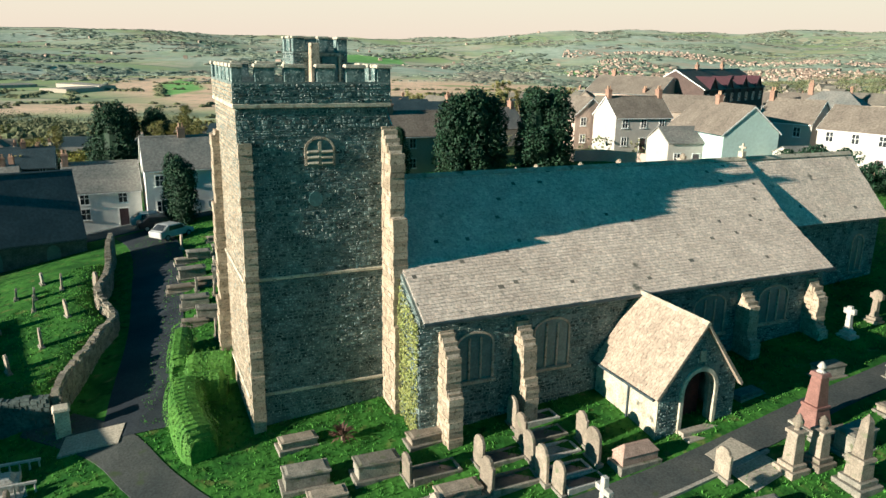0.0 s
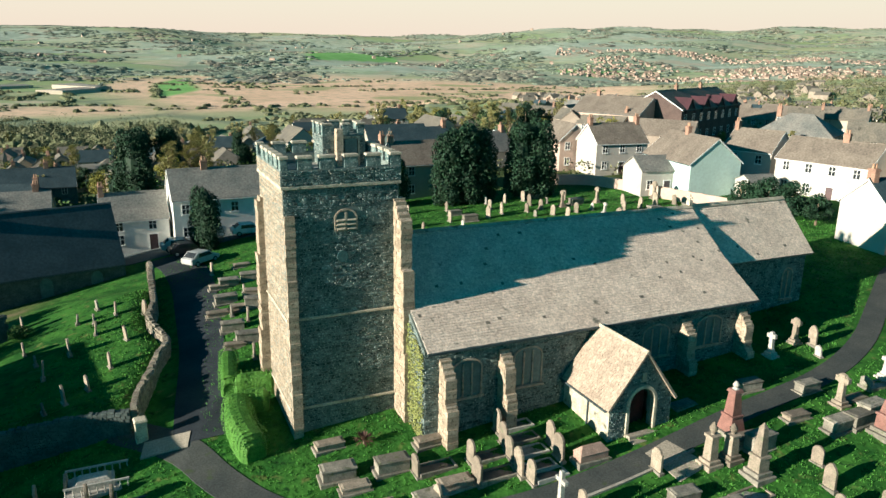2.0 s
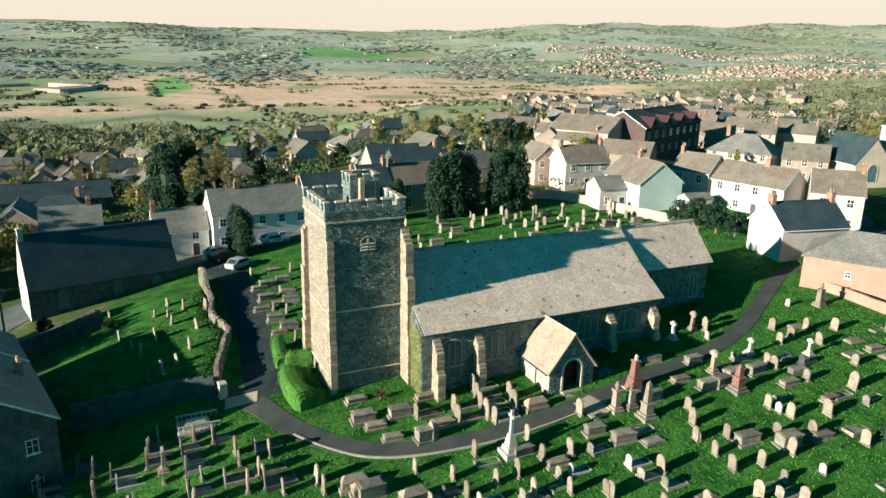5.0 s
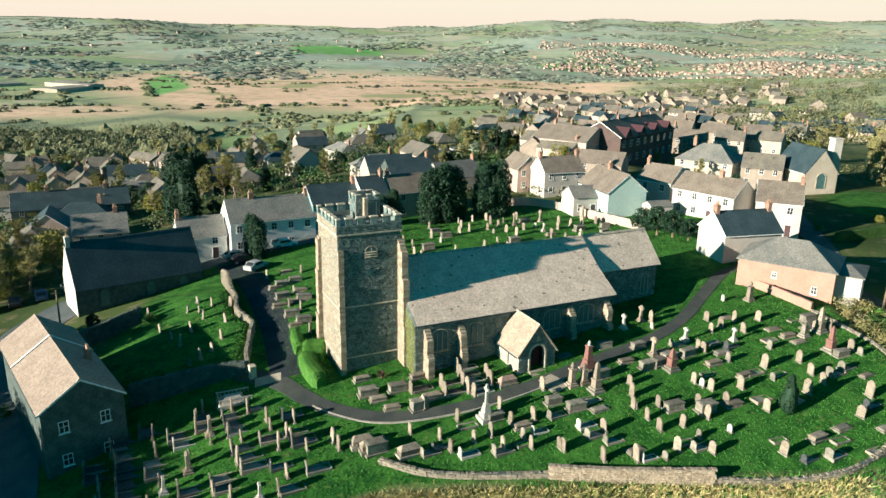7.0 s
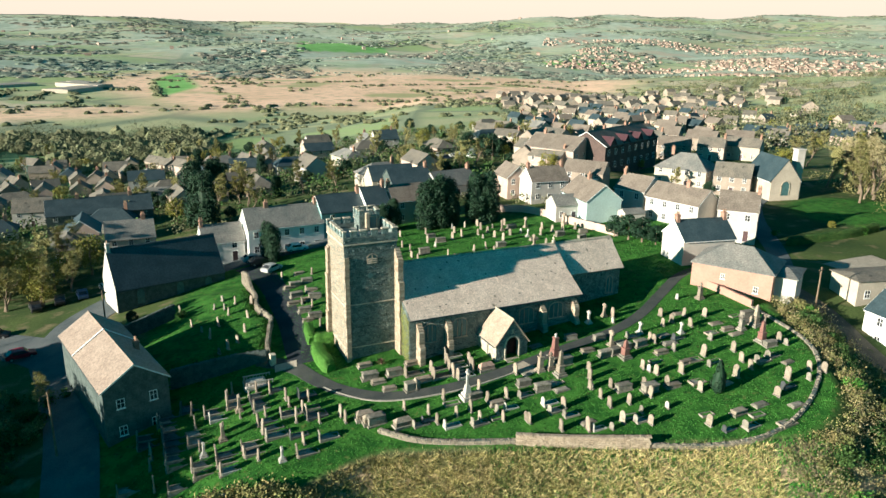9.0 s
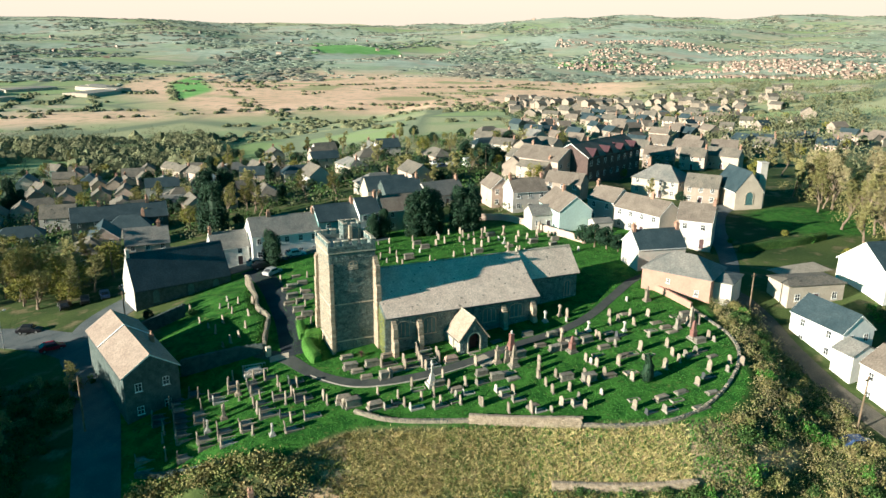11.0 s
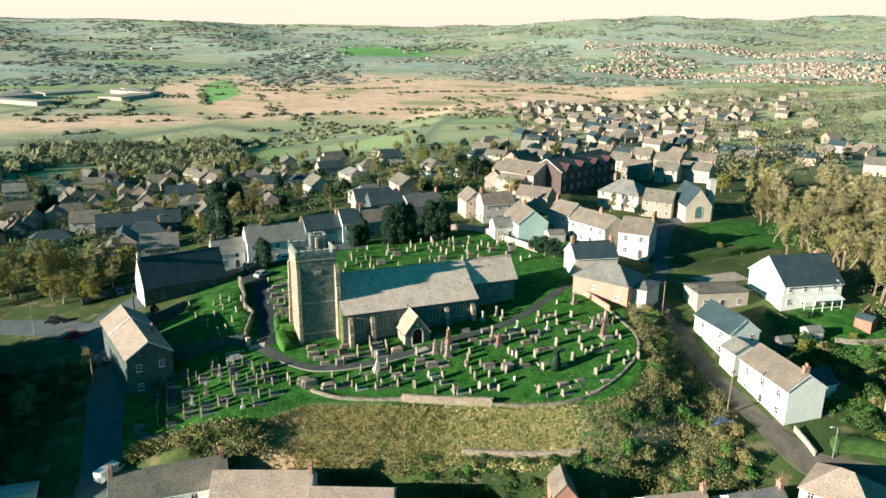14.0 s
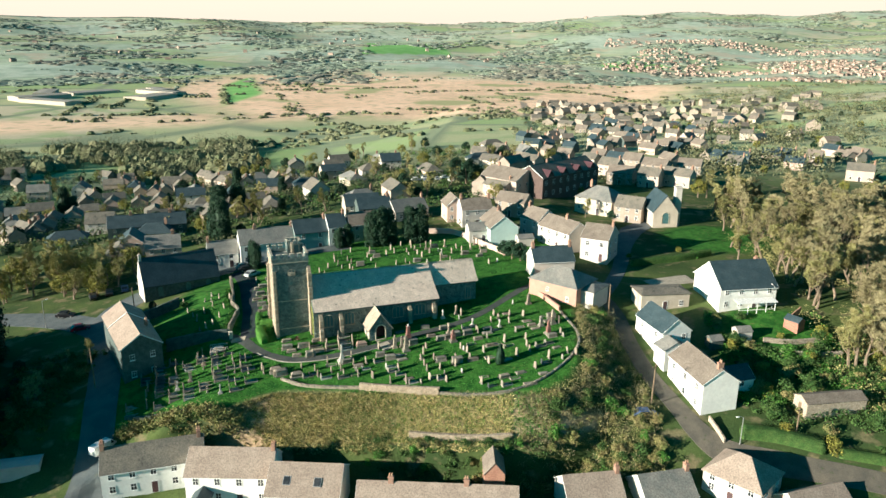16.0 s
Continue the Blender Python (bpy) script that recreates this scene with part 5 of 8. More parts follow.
def hedge(label, pts, width, height, seed, mat=None):
    """A clipped hedge with rounded shoulders and ends."""
    mat = mat or LEAF_HEDGE
    line = curve_points(pts, 0.3)
    side = across(line)
    n = len(line)
    run = np.r_[0, np.cumsum(np.hypot(*np.diff(line, axis=0).T))]
    cap = np.minimum(np.minimum(run, run[-1] - run) / (width * 0.35) + 0.45, 1.0) ** 0.5
    round_off = lambda a: (math.copysign(abs(math.cos(a)) ** 0.55, math.cos(a)), abs(math.sin(a)) ** 0.55)
    core, v = Form(), []
    arc = [round_off(math.pi * q / 8) for q in range(9)]
    for i, p in enumerate(line):
        for s, t in arc:
            q = p + side[i] * width * 0.43 * s * cap[i]
            v.append((q[0], q[1], gz(*p) - 0.15 + (height - 0.02) * t * cap[i]))
    core.add(v, [(i * 9 + a, i * 9 + a + 1, i * 9 + a + 10, i * 9 + a + 9) for i in range(n - 1) for a in range(8)] + [tuple(range(9)), tuple(range(n * 9 - 1, n * 9 - 10, -1))])
    ob = thing("hedge", Matrix(), label, "hedge", group="clipped hedges")
    part("core", core.mesh("core", mat), ob)

    def place(r):
        i = r.randrange(n)
        s, t = round_off(r.uniform(0, math.pi))
        lump = 1 + 0.025 * math.sin(run[i] * 2.1 + seed) + 0.015 * math.sin(run[i] * 5.3)
        q = line[i] + side[i] * width * 0.5 * s * cap[i] * lump
        out = Vector((*(side[i] * s), t))
        return Vector((q[0] + r.uniform(-0.06, 0.06), q[1] + r.uniform(-0.06, 0.06), gz(*line[i]) + height * t * cap[i] * lump + r.uniform(-0.06, 0.05))), out

    part("leaves", leaf_cards(int(run[-1] * (width + 2 * height) * 95), place, 0.05, seed, 0.6).mesh("leaves", mat, fix=False), ob)


hedge("clipped green hedge beside the drive", [(-15.5, 40.2), (-14.9, 38.2), (-14.2, 35.9)], 1.35, 1.6, 1)
hedge("clipped green hedge running to the tower", [(-14.0, 36.2), (-12.8, 36.5), (-11.3, 36.7)], 1.35, 1.6, 2)
hedge("broad clipped green hedge bulging over the path", [(-13.2, 34.4), (-12.7, 32.6), (-11.8, 30.8), (-10.7, 29.2)], 2.0, 1.65, 3)
hedge("clipped green hedge at the foot of the tower", [(-13.0, 34.2), (-12.0, 34.5), (-11.2, 34.6)], 1.3, 1.55, 6)
hedge("broad clipped green hedge above the road", [(75.4, 11.6), (81, 11.0), (88, 9.2)], 2.6, 2.0, 4, LEAF_BUSH)
hedge("dark garden hedge above the lane", [(66.5, 73.5), (73, 75.5), (80, 77.5), (87, 81)], 1.5, 1.7, 7, LEAF_BUSH)
hedge("clipped hedge along the garden lawn", [(84, 62.5), (90, 65), (95.5, 68)], 1.3, 1.5, 8, LEAF_BUSH)
hedge("dark garden hedge beside the road", [(90, 8.6), (98, 7.6), (106, 6.0)], 1.6, 1.5, 5, LEAF_BUSH)
wall_run("wall_cemetery", [(-30.2, 10.2), (-24, 9.4), (-18.2, 8.4)], 0.5, 0.4, GREYW, "low stone wall below the old cemetery", seed=21)

# ---- graves ----
TURN = 24.5


def outline_round(w, h, n=8):
    return [(-w / 2, 0), (w / 2, 0)] + [(w / 2 * math.cos(i / n * math.pi), h - w / 2 + w / 2 * math.sin(i / n * math.pi)) for i in range(n + 1)]


def outline_gothic(w, h):
    return [(-w / 2, 0), (w / 2, 0), (w / 2, h * 0.72), (w * 0.36, h * 0.86), (w * 0.16, h * 0.96), (0, h), (-w * 0.16, h * 0.96), (-w * 0.36, h * 0.86), (-w / 2, h * 0.72)]


def outline_shoulder(w, h):
    return [(-w / 2, 0), (w / 2, 0), (w / 2, h * 0.82), (w * 0.38, h * 0.84)] + [(w * 0.36 * math.cos(i / 6 * math.pi), h * 0.86 + h * 0.14 * math.sin(i / 6 * math.pi)) for i in range(7)] + [(-w * 0.38, h * 0.84), (-w / 2, h * 0.82)]


def make_headstone(kind, w, h, mat, label, group="headstones"):
    ob = thing("headstone", pose(0, 0, -50), label, "headstone", group)
    shape = {"round": outline_round, "gothic": outline_gothic, "shoulder": outline_shoulder}[kind](w, h)
    part("slab", Form().prism(shape, "x", -0.075, 0.075).mesh("slab", mat, soft=0.015), ob)
    part("plinth", Form().box(-0.17, 0.17, -w / 2 - 0.09, w / 2 + 0.09, -0.4, 0.14).mesh("plinth", GRAVE_B, soft=0.02), ob)
    return ob


def make_chest(l, w, h, mat, label):
    ob = thing("chest_tomb", pose(0, 0, -50), label, "tomb", "chest tombs")
    part("base", Form().box(-l / 2 - 0.1, l / 2 + 0.1, -w / 2 - 0.1, w / 2 + 0.1, -0.5, 0.12).mesh("base", GRAVE_B, soft=0.02), ob)
    part("chest", Form().box(-l / 2 + 0.06, l / 2 - 0.06, -w / 2 + 0.06, w / 2 - 0.06, 0.12, h - 0.12).mesh("chest", mat, soft=0.015), ob)
    part("lid", Form().box(-l / 2, l / 2, -w / 2, w / 2, h - 0.12, h).box(-l / 2 + 0.08, l / 2 - 0.08, -w / 2 + 0.08, w / 2 - 0.08, h, h + 0.05, top=0.85).mesh("lid", mat, soft=0.02), ob, "weathered flat lid")
    return ob


def make_kerbed(l, w, stone, label, head="round", inside=None, hh=0.8):
    ob = thing("kerbed_grave", pose(0, 0, -50), label, "grave", "kerbed graves")
    for a, b, c, d in ((-l / 2, l / 2, -w / 2, -w / 2 + 0.14), (-l / 2, l / 2, w / 2 - 0.14, w / 2), (-l / 2, -l / 2 + 0.14, -w / 2 + 0.14, w / 2 - 0.14), (l / 2 - 0.14, l / 2, -w / 2 + 0.14, w / 2 - 0.14)):
        part("kerb", Form().box(a, b, c, d, -0.4, 0.2).mesh("kerb", stone, soft=0.015), ob)
    part("infill", Form().box(-l / 2 + 0.14, l / 2 - 0.14, -w / 2 + 0.14, w / 2 - 0.14, -0.4, 0.11).mesh("infill", inside or CHIPPING), ob)
    if head:
        shape = {"round": outline_round, "gothic": outline_gothic, "shoulder": outline_shoulder}[head](w * 0.72, hh)
        part("slab", Form().prism([(p, q + 0.2) for p, q in shape], "x", -l / 2 + 0.02, -l / 2 + 0.13).mesh("slab", stone, soft=0.012), ob)
    return ob


def make_cross(h, mat, label, wheel=False):
    ob = thing("grave_cross", pose(0, 0, -50), label, "stone cross", "grave crosses")
    part("step", Form().box(-0.45, 0.45, -0.5, 0.5, -0.4, 0.18).box(-0.32, 0.32, -0.36, 0.36, 0.183, 0.4).box(-0.22, 0.22, -0.26, 0.26, 0.403, 0.62, top=0.8).mesh("step", mat, soft=0.02), ob)
    s = h * 0.075
    g = Form().box(-s, s, -s * 1.2, s * 1.2, 0.6, h, top=0.85).box(-s * 0.9, s * 0.9, -h * 0.2, h * 0.2, h * 0.76, h * 0.76 + s * 2.2)
    part("cross", g.mesh("cross", mat, soft=0.015), ob)
    if wheel:
        ring = [(h * 0.15 * math.cos(i * math.tau / 16), h * 0.76 + s * 1.1 + h * 0.15 * math.sin(i * math.tau / 16)) for i in range(17)]
        g = Form()
        g.tube([(0, a, b) for a, b in ring], [s * 0.55] * 17, 5)
        part("ring", g.mesh("ring", mat), ob)
    return ob


def make_obelisk(h, mat, label, base=None):
    ob = thing("obelisk", pose(0, 0, -50), label, "obelisk", "obelisks")
    base = base or GRAVE_B
    part("base", Form().box(-0.7, 0.7, -0.7, 0.7, -0.4, 0.2).box(-0.54, 0.54, -0.54, 0.54, 0.203, 0.45).mesh("base", base, soft=0.02), ob)
    part("plinth", Form().box(-0.4, 0.4, -0.4, 0.4, 0.453, 1.25, top=0.92).box(-0.45, 0.45, -0.45, 0.45, 1.253, 1.4, top=0.9).mesh("plinth", mat, soft=0.02), ob)
    part("shaft", Form().box(-0.28, 0.28, -0.28, 0.28, 1.403, h - 0.3, top=0.62).box(-0.175, 0.175, -0.175, 0.175, h - 0.297, h, top=0.05).mesh("shaft", mat, soft=0.012), ob)
    return ob


def make_column(h, mat, label):
    ob = thing("urn_monument", pose(0, 0, -50), label, "monument", "urn monuments")
    part("base", Form().box(-0.55, 0.55, -0.55, 0.55, -0.4, 0.2).box(-0.42, 0.42, -0.42, 0.42, 0.203, 0.42).mesh("base", mat, soft=0.02), ob)
    part("pedestal", Form().box(-0.3, 0.3, -0.3, 0.3, 0.423, h * 0.66, top=0.85).box(-0.34, 0.34, -0.34, 0.34, h * 0.66 + 0.003, h * 0.72).mesh("pedestal", mat, soft=0.02), ob)
    z = h * 0.72
    k = h * 0.28
    part("urn", Form().lathe([(0.14, z), (0.1, z + k * 0.1), (0.22, z + k * 0.35), (0.24, z + k * 0.55), (0.14, z + k * 0.72), (0.16, z + k * 0.78), (0.05, z + k * 0.95), (0.03, z + k)], 12).mesh("urn", mat), ob)
    return ob


def make_coffin(l, w, h, mat, label):
    ob = thing("coffin_tomb", pose(0, 0, -50), label, "tomb", "chest tombs")
    part("base", Form().box(-l / 2 - 0.15, l / 2 + 0.15, -w / 2 - 0.15, w / 2 + 0.15, -0.5, 0.22).mesh("base", GRAVE_B, soft=0.02), ob)
    part("chest", Form().box(-l / 2, l / 2, -w / 2, w / 2, 0.223, h).mesh("chest", mat, soft=0.015), ob)
    part("lid", Form().add([(-l / 2 - 0.05, -w / 2 - 0.05, h + 0.003), (l / 2 + 0.05, -w / 2 - 0.05, h + 0.003), (l / 2 + 0.05, w / 2 + 0.05, h + 0.003), (-l / 2 - 0.05, w / 2 + 0.05, h + 0.003), (-l / 2 + 0.3, -0.06, h + 0.42), (l / 2 - 0.3, -0.06, h + 0.42), (l / 2 - 0.3, 0.06, h + 0.42), (-l / 2 + 0.3, 0.06, h + 0.42)], [(0, 3, 2, 1), (4, 5, 6, 7), (0, 1, 5, 4), (1, 2, 6, 5), (2, 3, 7, 6), (3, 0, 4, 7)]).mesh("lid", mat, soft=0.015), ob, "hipped coffin lid")
    return ob


HEADS = [make_headstone("round", 0.78, 1.35, GRAVE_A, "pale round topped headstone leaning in grass"), make_headstone("gothic", 0.72, 1.5, GRAVE_A, "pale pointed headstone stained with lichen"), make_headstone("shoulder", 0.82, 1.4, GRAVE_A, "pale shouldered headstone standing in grass"),
         make_headstone("round", 0.7, 1.0, GRAVE_B, "short grey round topped headstone"), make_headstone("shoulder", 0.9, 1.7, GRAVE_A, "tall pale shouldered headstone"), make_headstone("gothic", 0.62, 1.05, GRAVE_W, "small white pointed headstone")]
CHEST = [make_chest(1.95, 0.95, 0.85, GRAVE_B, "grey stone chest tomb with a flat lid"), make_chest(1.9, 0.85, 0.5, GRAVE_A, "low pale stone chest tomb"), make_chest(2.0, 1.1, 1.1, GRAVE_B, "tall grey stone chest tomb")]
KERB_SETS = [make_kerbed(2.0, 0.95, GRAVE_W, "white marble kerbed grave with chippings", "round"), make_kerbed(2.1, 1.1, GRAVE_B, "grey kerbed grave with a low headstone", "shoulder"), make_kerbed(2.0, 0.9, GRAVE_D, "dark granite kerbed grave with headstone", "gothic"), make_kerbed(1.9, 0.9, GRAVE_B, "grey kerb round a grassed grave", None, TUFT), make_kerbed(2.1, 1.5, GRAVE_D, "wide dark granite double grave", "shoulder", GRAVE_D, 1.0), make_kerbed(2.2, 1.25, GRAVE_B, "grey kerbed grave with a dark granite ledger", "round", GRAVE_D, 0.9), make_kerbed(2.2, 1.2, GRAVE_A, "pale kerbed grave with green chippings", None)]
PLOTS = [make_kerbed(2.2, 1.0, GRAVE_W, "pale marble kerb round a dark granite ledger", None, GRAVE_D), make_kerbed(2.3, 1.1, GRAVE_B, "grey stone kerb with dark chippings", None, GRAVE_D), make_kerbed(2.2, 1.0, GRAVE_W, "pale kerbed grave with white chippings", None)]
SLABS = [make_headstone("shoulder", 1.0, 1.75, GRAVE_A, "tall pale limestone head slab at a grave"), make_headstone("round", 0.95, 1.6, GRAVE_A, "tall pale round topped slab at a grave")]
LEDGER = [make_chest(1.9, 0.9, 0.26, GRAVE_B, "low grey ledger stone lying in grass"), make_chest(1.8, 0.8, 0.22, GRAVE_A, "low pale ledger slab lying in grass")]
CROSS = [make_cross(1.9, GRAVE_W, "white marble cross on stepped base"), make_cross(2.2, GRAVE_A, "pale stone wheel cross on steps", True)]


def set_stone(proto, x, y, turn, lean=3.0, sink=0.0, scale=1.0):
    m = pose(x, y, gz(x, y) - 0.04 - sink, rnd.uniform(-lean, lean), rnd.uniform(-lean, lean), turn)
    ob = copy_thing(proto, m)
    k = scale * rnd.uniform(0.86, 1.05)
    ob.scale = (k, k, k * rnd.uniform(0.92, 1.08))
    return ob


WAY = curve_points([(-9.2, 25.4), (-5, 23.9), (-1, 23.9), (4.4, 25.2), (9.3, 27.3), (14.4, 30.1), (19.6, 33.2), (26, 37.0), (31, 41.6), (36, 48.4)], 0.8)
LAWN_STONES = [(20.7, 24.1), (21.6, 22.3), (22.3, 20.6), (24.6, 21.1), (23.1, 17.7), (25.6, 19.4), (27.2, 24.4), (27.9, 27.9), (28.5, 27.2), (29.2, 26.6), (29.9, 24.2), (32.3, 26.7), (33.4, 23.0), (36.1, 30.2), (32.8, 31.6), (33.3, 38.2), (37.0, 37.9), (37.7, 46.3), (39.8, 40.7), (40.2, 31.0), (40.4, 28.7), (40.9, 27.1), (38.5, 25.5), (38.3, 34.0), (30.9, 33.7), (30.6, 34.5), (26.8, 39.5), (21.3, 27.9), (21.0, 25.9), (12.6, 18.5), (17.1, 20.7), (19.1, 16.6), (21.7, 16.7), (26.1, 17.3), (32.3, 16.8), (28.7, 20.0), (16.2, 16.8), (27.3, 22.2), (47.8, 26.5), (49.3, 26.0), (44.3, 24.7), (46.8, 24.5)]
PATH_STONES = [(-0.0, 25.0), (7.6, 24.5), (8.4, 22.3), (10.7, 22.8), (9.4, 20.2), (10.0, 18.7), (7.4, 18.6), (3.3, 23.0), (-1.2, 21.3), (1.6, 20.4), (-3.3, 19.4), (4.8, 19.8), (6.4, 20.5), (2.6, 18.6), (12.2, 27.6), (12.8, 18.2), (20.9, 24.1), (27.1, 41.1), (37.0, 40.8), (33.8, 41.1), (34.8, 39.2), (45.3, 37.8), (47.4, 32.1), (46.8, 37.7)]
CHESTS = [(24.6, 23.7), (30.5, 24.0), (27.6, 23.3), (41.5, 36.5), (24.0, 30.9), (28.9, 33.0), (21.9, 32.0), (45.5, 40.0), (33.5, 28.7), (15.1, 24.2), (13.0, 25.2), (-5.4, 19.7), (-4.3, 18.9), (-0.7, 18.5), (45.3, 32.0), (7.0, 23.0), (9.5, 21.7), (18.6, 29.3), (31.1, 31.1), (24.0, 35.1), (20.3, 35.4), (18.0, 29.9), (-0.4, 25.0), (-3.1, 25.1), (25.4, 31.4)]
KERBS = [(15.6, 21.5), (16.2, 20.2), (32.7, 18.6), (43.8, 23.2), (24.2, 18.7), (0.8, 18.4), (4.3, 18.0), (7.4, 18.3), (9.4, 19.2), (34.3, 16.0), (38.2, 18.3), (25.3, 18.0), (11.1, 20.9), (13.0, 23.2), (37.2, 28.9), (34.3, 34.5), (29.9, 29.3), (17.7, 19.3), (20.3, 16.8), (36.8, 16.4), (4.3, 22.0), (1.7, 19.1), (44.0, 40.4), (43.0, 28.6)]
DRIVE_TOMBS = [(-23.6, 61.9), (-21.2, 56.5), (-19.3, 52.5), (-17.9, 49.4), (-17.0, 46.5), (-17.3, 50.5), (-16.2, 48.1), (-15.9, 43.3), (-15.1, 44.1), (-13.9, 41.3), (-18.7, 58.3), (-20.9, 63.3), (-18.6, 62.3), (-17.2, 53.9), (-16.2, 50.8), (-18.2, 54.4), (-20.4, 57.1), (-19.2, 49.8)]
CHAPEL_STONES = [(-37.2, 51.4), (-33.2, 44.7), (-31.0, 42.4), (-29.1, 39.9), (-28.9, 43.5), (-29.6, 49.1), (-28.4, 46.8), (-28.4, 50.6), (-30.8, 52.3), (-25.4, 35.8), (-24.5, 37.3), (-26.3, 34.8), (-25.0, 44.9), (-26.0, 50.8), (-31.3, 49.6), (-24.3, 40.4)]
CROSSES = [(23.5, 39.7), (26.0, 41.6), (29.7, 36.4), (25.2, 33.3), (35.1, 36.0)]

for n, (x, y) in enumerate(LAWN_STONES):
    set_stone(HEADS[(0, 1, 2, 0, 4, 3, 2, 0, 5)[n % 9]], x, y, TURN + rnd.uniform(-9, 9), 4)
for n, (x, y) in enumerate(PATH_STONES):
    set_stone(HEADS[(1, 0, 2, 0, 3, 1)[n % 6]], x, y, TURN + rnd.uniform(-7, 7), 3)
for n, (x, y) in enumerate(CHESTS):
    set_stone(CHEST[(0, 1, 2, 1, 0)[n % 5]], x, y, TURN + rnd.uniform(-6, 6), 1.5)
for n, (x, y) in enumerate(KERBS):
    set_stone(KERB_SETS[(0, 1, 3, 2, 3, 1)[n % 6]], x, y, TURN + rnd.uniform(-5, 5), 1.0)
for n, (x, y) in enumerate(DRIVE_TOMBS):
    set_stone(CHEST[n % 2] if n % 3 else HEADS[n % 4], x, y, TURN + rnd.uniform(-6, 6), 2)
for n, (x, y) in enumerate(CHAPEL_STONES):
    set_stone(HEADS[(1, 0, 3)[n % 3]], x, y, TURN + 10 + rnd.uniform(-10, 10), 5)
for n, (x, y) in enumerate(CROSSES):
    set_stone(CROSS[n % 2], x, y, TURN, 2)
# plots beside the tower and along the path, each behind its tall slab
c, s = math.cos(radians(TURN)), math.sin(radians(TURN))
for n, (x, y) in enumerate([(-1.3, 27.7), (1.8, 28.6), (2.1, 27.0), (3.5, 31.3), (3.8, 30.1), (4.1, 28.9), (4.5, 27.6), (5.1, 26.9), (6.6, 30.0), (6.9, 28.8)]):
    set_stone(SLABS[n % 2], x, y, TURN + rnd.uniform(-3, 3), 2.5)
    if n < 8:
        set_stone(PLOTS[(1, 1, 1, 0, 1, 2, 0, 0)[n]], x + 1.25 * c, y + 1.25 * s, TURN, 0.8)
for x, y, k in ((-5.7, 27.6, 0), (-2.7, 28.2, 0), (0.9, 26.7, 1), (-6.6, 30.2, 1), (-0.6, 30.4, 1), (-4.6, 26.6, 1)):
    set_stone(CHEST[k], x, y, TURN + rnd.uniform(-4, 4), 1.5)
coffin = make_coffin(1.9, 0.75, 0.62, PINK_STONE, "pinkish coffin shaped tomb on a grey base")
coffin.matrix_basis = pose(8.7, 28.6, gz(8.7, 28.6), 0, 0, TURN)
for k, (x, y) in enumerate([(-5.6, 19.8), (-4.7, 19.1), (-1.2, 18.3)]):
    block = make_coffin(2.0, 0.9, 0.7, GRAVE_A, "pale coped tomb at the edge of the bank")
    block.matrix_basis = pose(x, y, gz(x, y), 0, 0, TURN + 3 * k - 3)
# the railed family plot below the drive
rail = thing("railed_tomb", pose(-19.6, 28.0, gz(-19.6, 28.0), 0, 0, TURN), "pale stone tomb inside a low white railing", "tomb", "chest tombs")
part("kerb", Form().box(-1.7, 1.7, -1.1, 1.1, -0.5, 0.2).mesh("kerb", GRAVE_W, soft=0.03), rail)
part("lid", Form().box(-1.3, 0.9, -0.6, 0.6, 0.2, 0.55).box(-1.15, 0.75, -0.45, 0.45, 0.553, 0.75, top=0.8).mesh("lid", GRAVE_W, soft=0.02), rail)
for k in range(9):
    for v in (-1.0, 1.0):
        part("baluster", Form().tube([(-1.6 + 0.4 * k, v, 0.2), (-1.6 + 0.4 * k, v, 0.72)], [0.05, 0.04], 5).mesh("baluster", GRAVE_W), rail)
for v in (-1.0, 1.0):
    part("top_rail", Form().box(-1.68, 1.68, v - 0.06, v + 0.06, 0.72, 0.82).mesh("top_rail", GRAVE_W), rail)
# the lower graveyard: rows running north to south
c, s = math.cos(radians(TURN)), math.sin(radians(TURN))
taken = []
for i in range(-7, 5):
    for j in range(-9, 7):
        u, v = i * 2.55 + rnd.uniform(-0.2, 0.2), j * 1.45 + rnd.uniform(-0.2, 0.2)
        x, y = -16.5 + u * c - v * s, 20.0 + u * s + v * c
        rim = 12.5 - 2.5 * ss(-20, -30, x)
        if y < rim or y > 31.0 - 0.42 * (x + 14) * (1 if x > -14 else -0.35) or x < -30.5 or x > -5.4 or (x > -11 and y < 15.5) or math.hypot(x + 12.6, y - 28) < 3.2 or math.hypot(x + 8, y - 24.6) < 3 or rnd.random() < 0.16:
            continue
        if y > 27.2 + 0.28 * (-14 - x) and x > -20:
            continue
        k = rnd.random()
        if k < 0.72:
            set_stone(KERB_SETS[rnd.choice((1, 5, 2, 4, 3, 5, 0, 6, 4))], x, y, TURN + rnd.uniform(-3, 3), 1.2, 0, 1.16)
            if rnd.random() < 0.75:
                set_stone((SLABS + HEADS)[rnd.choice((0, 1, 0, 1, 3, 4))], x - 1.15 * c, y - 1.15 * s, TURN + rnd.uniform(-4, 4), 4)
        elif k < 0.93:
            set_stone(HEADS[rnd.choice((0, 1, 2, 4))], x, y, TURN + rnd.uniform(-5, 5), 4)
        else:
            set_stone(CROSS[rnd.randrange(2)], x, y, TURN, 2)
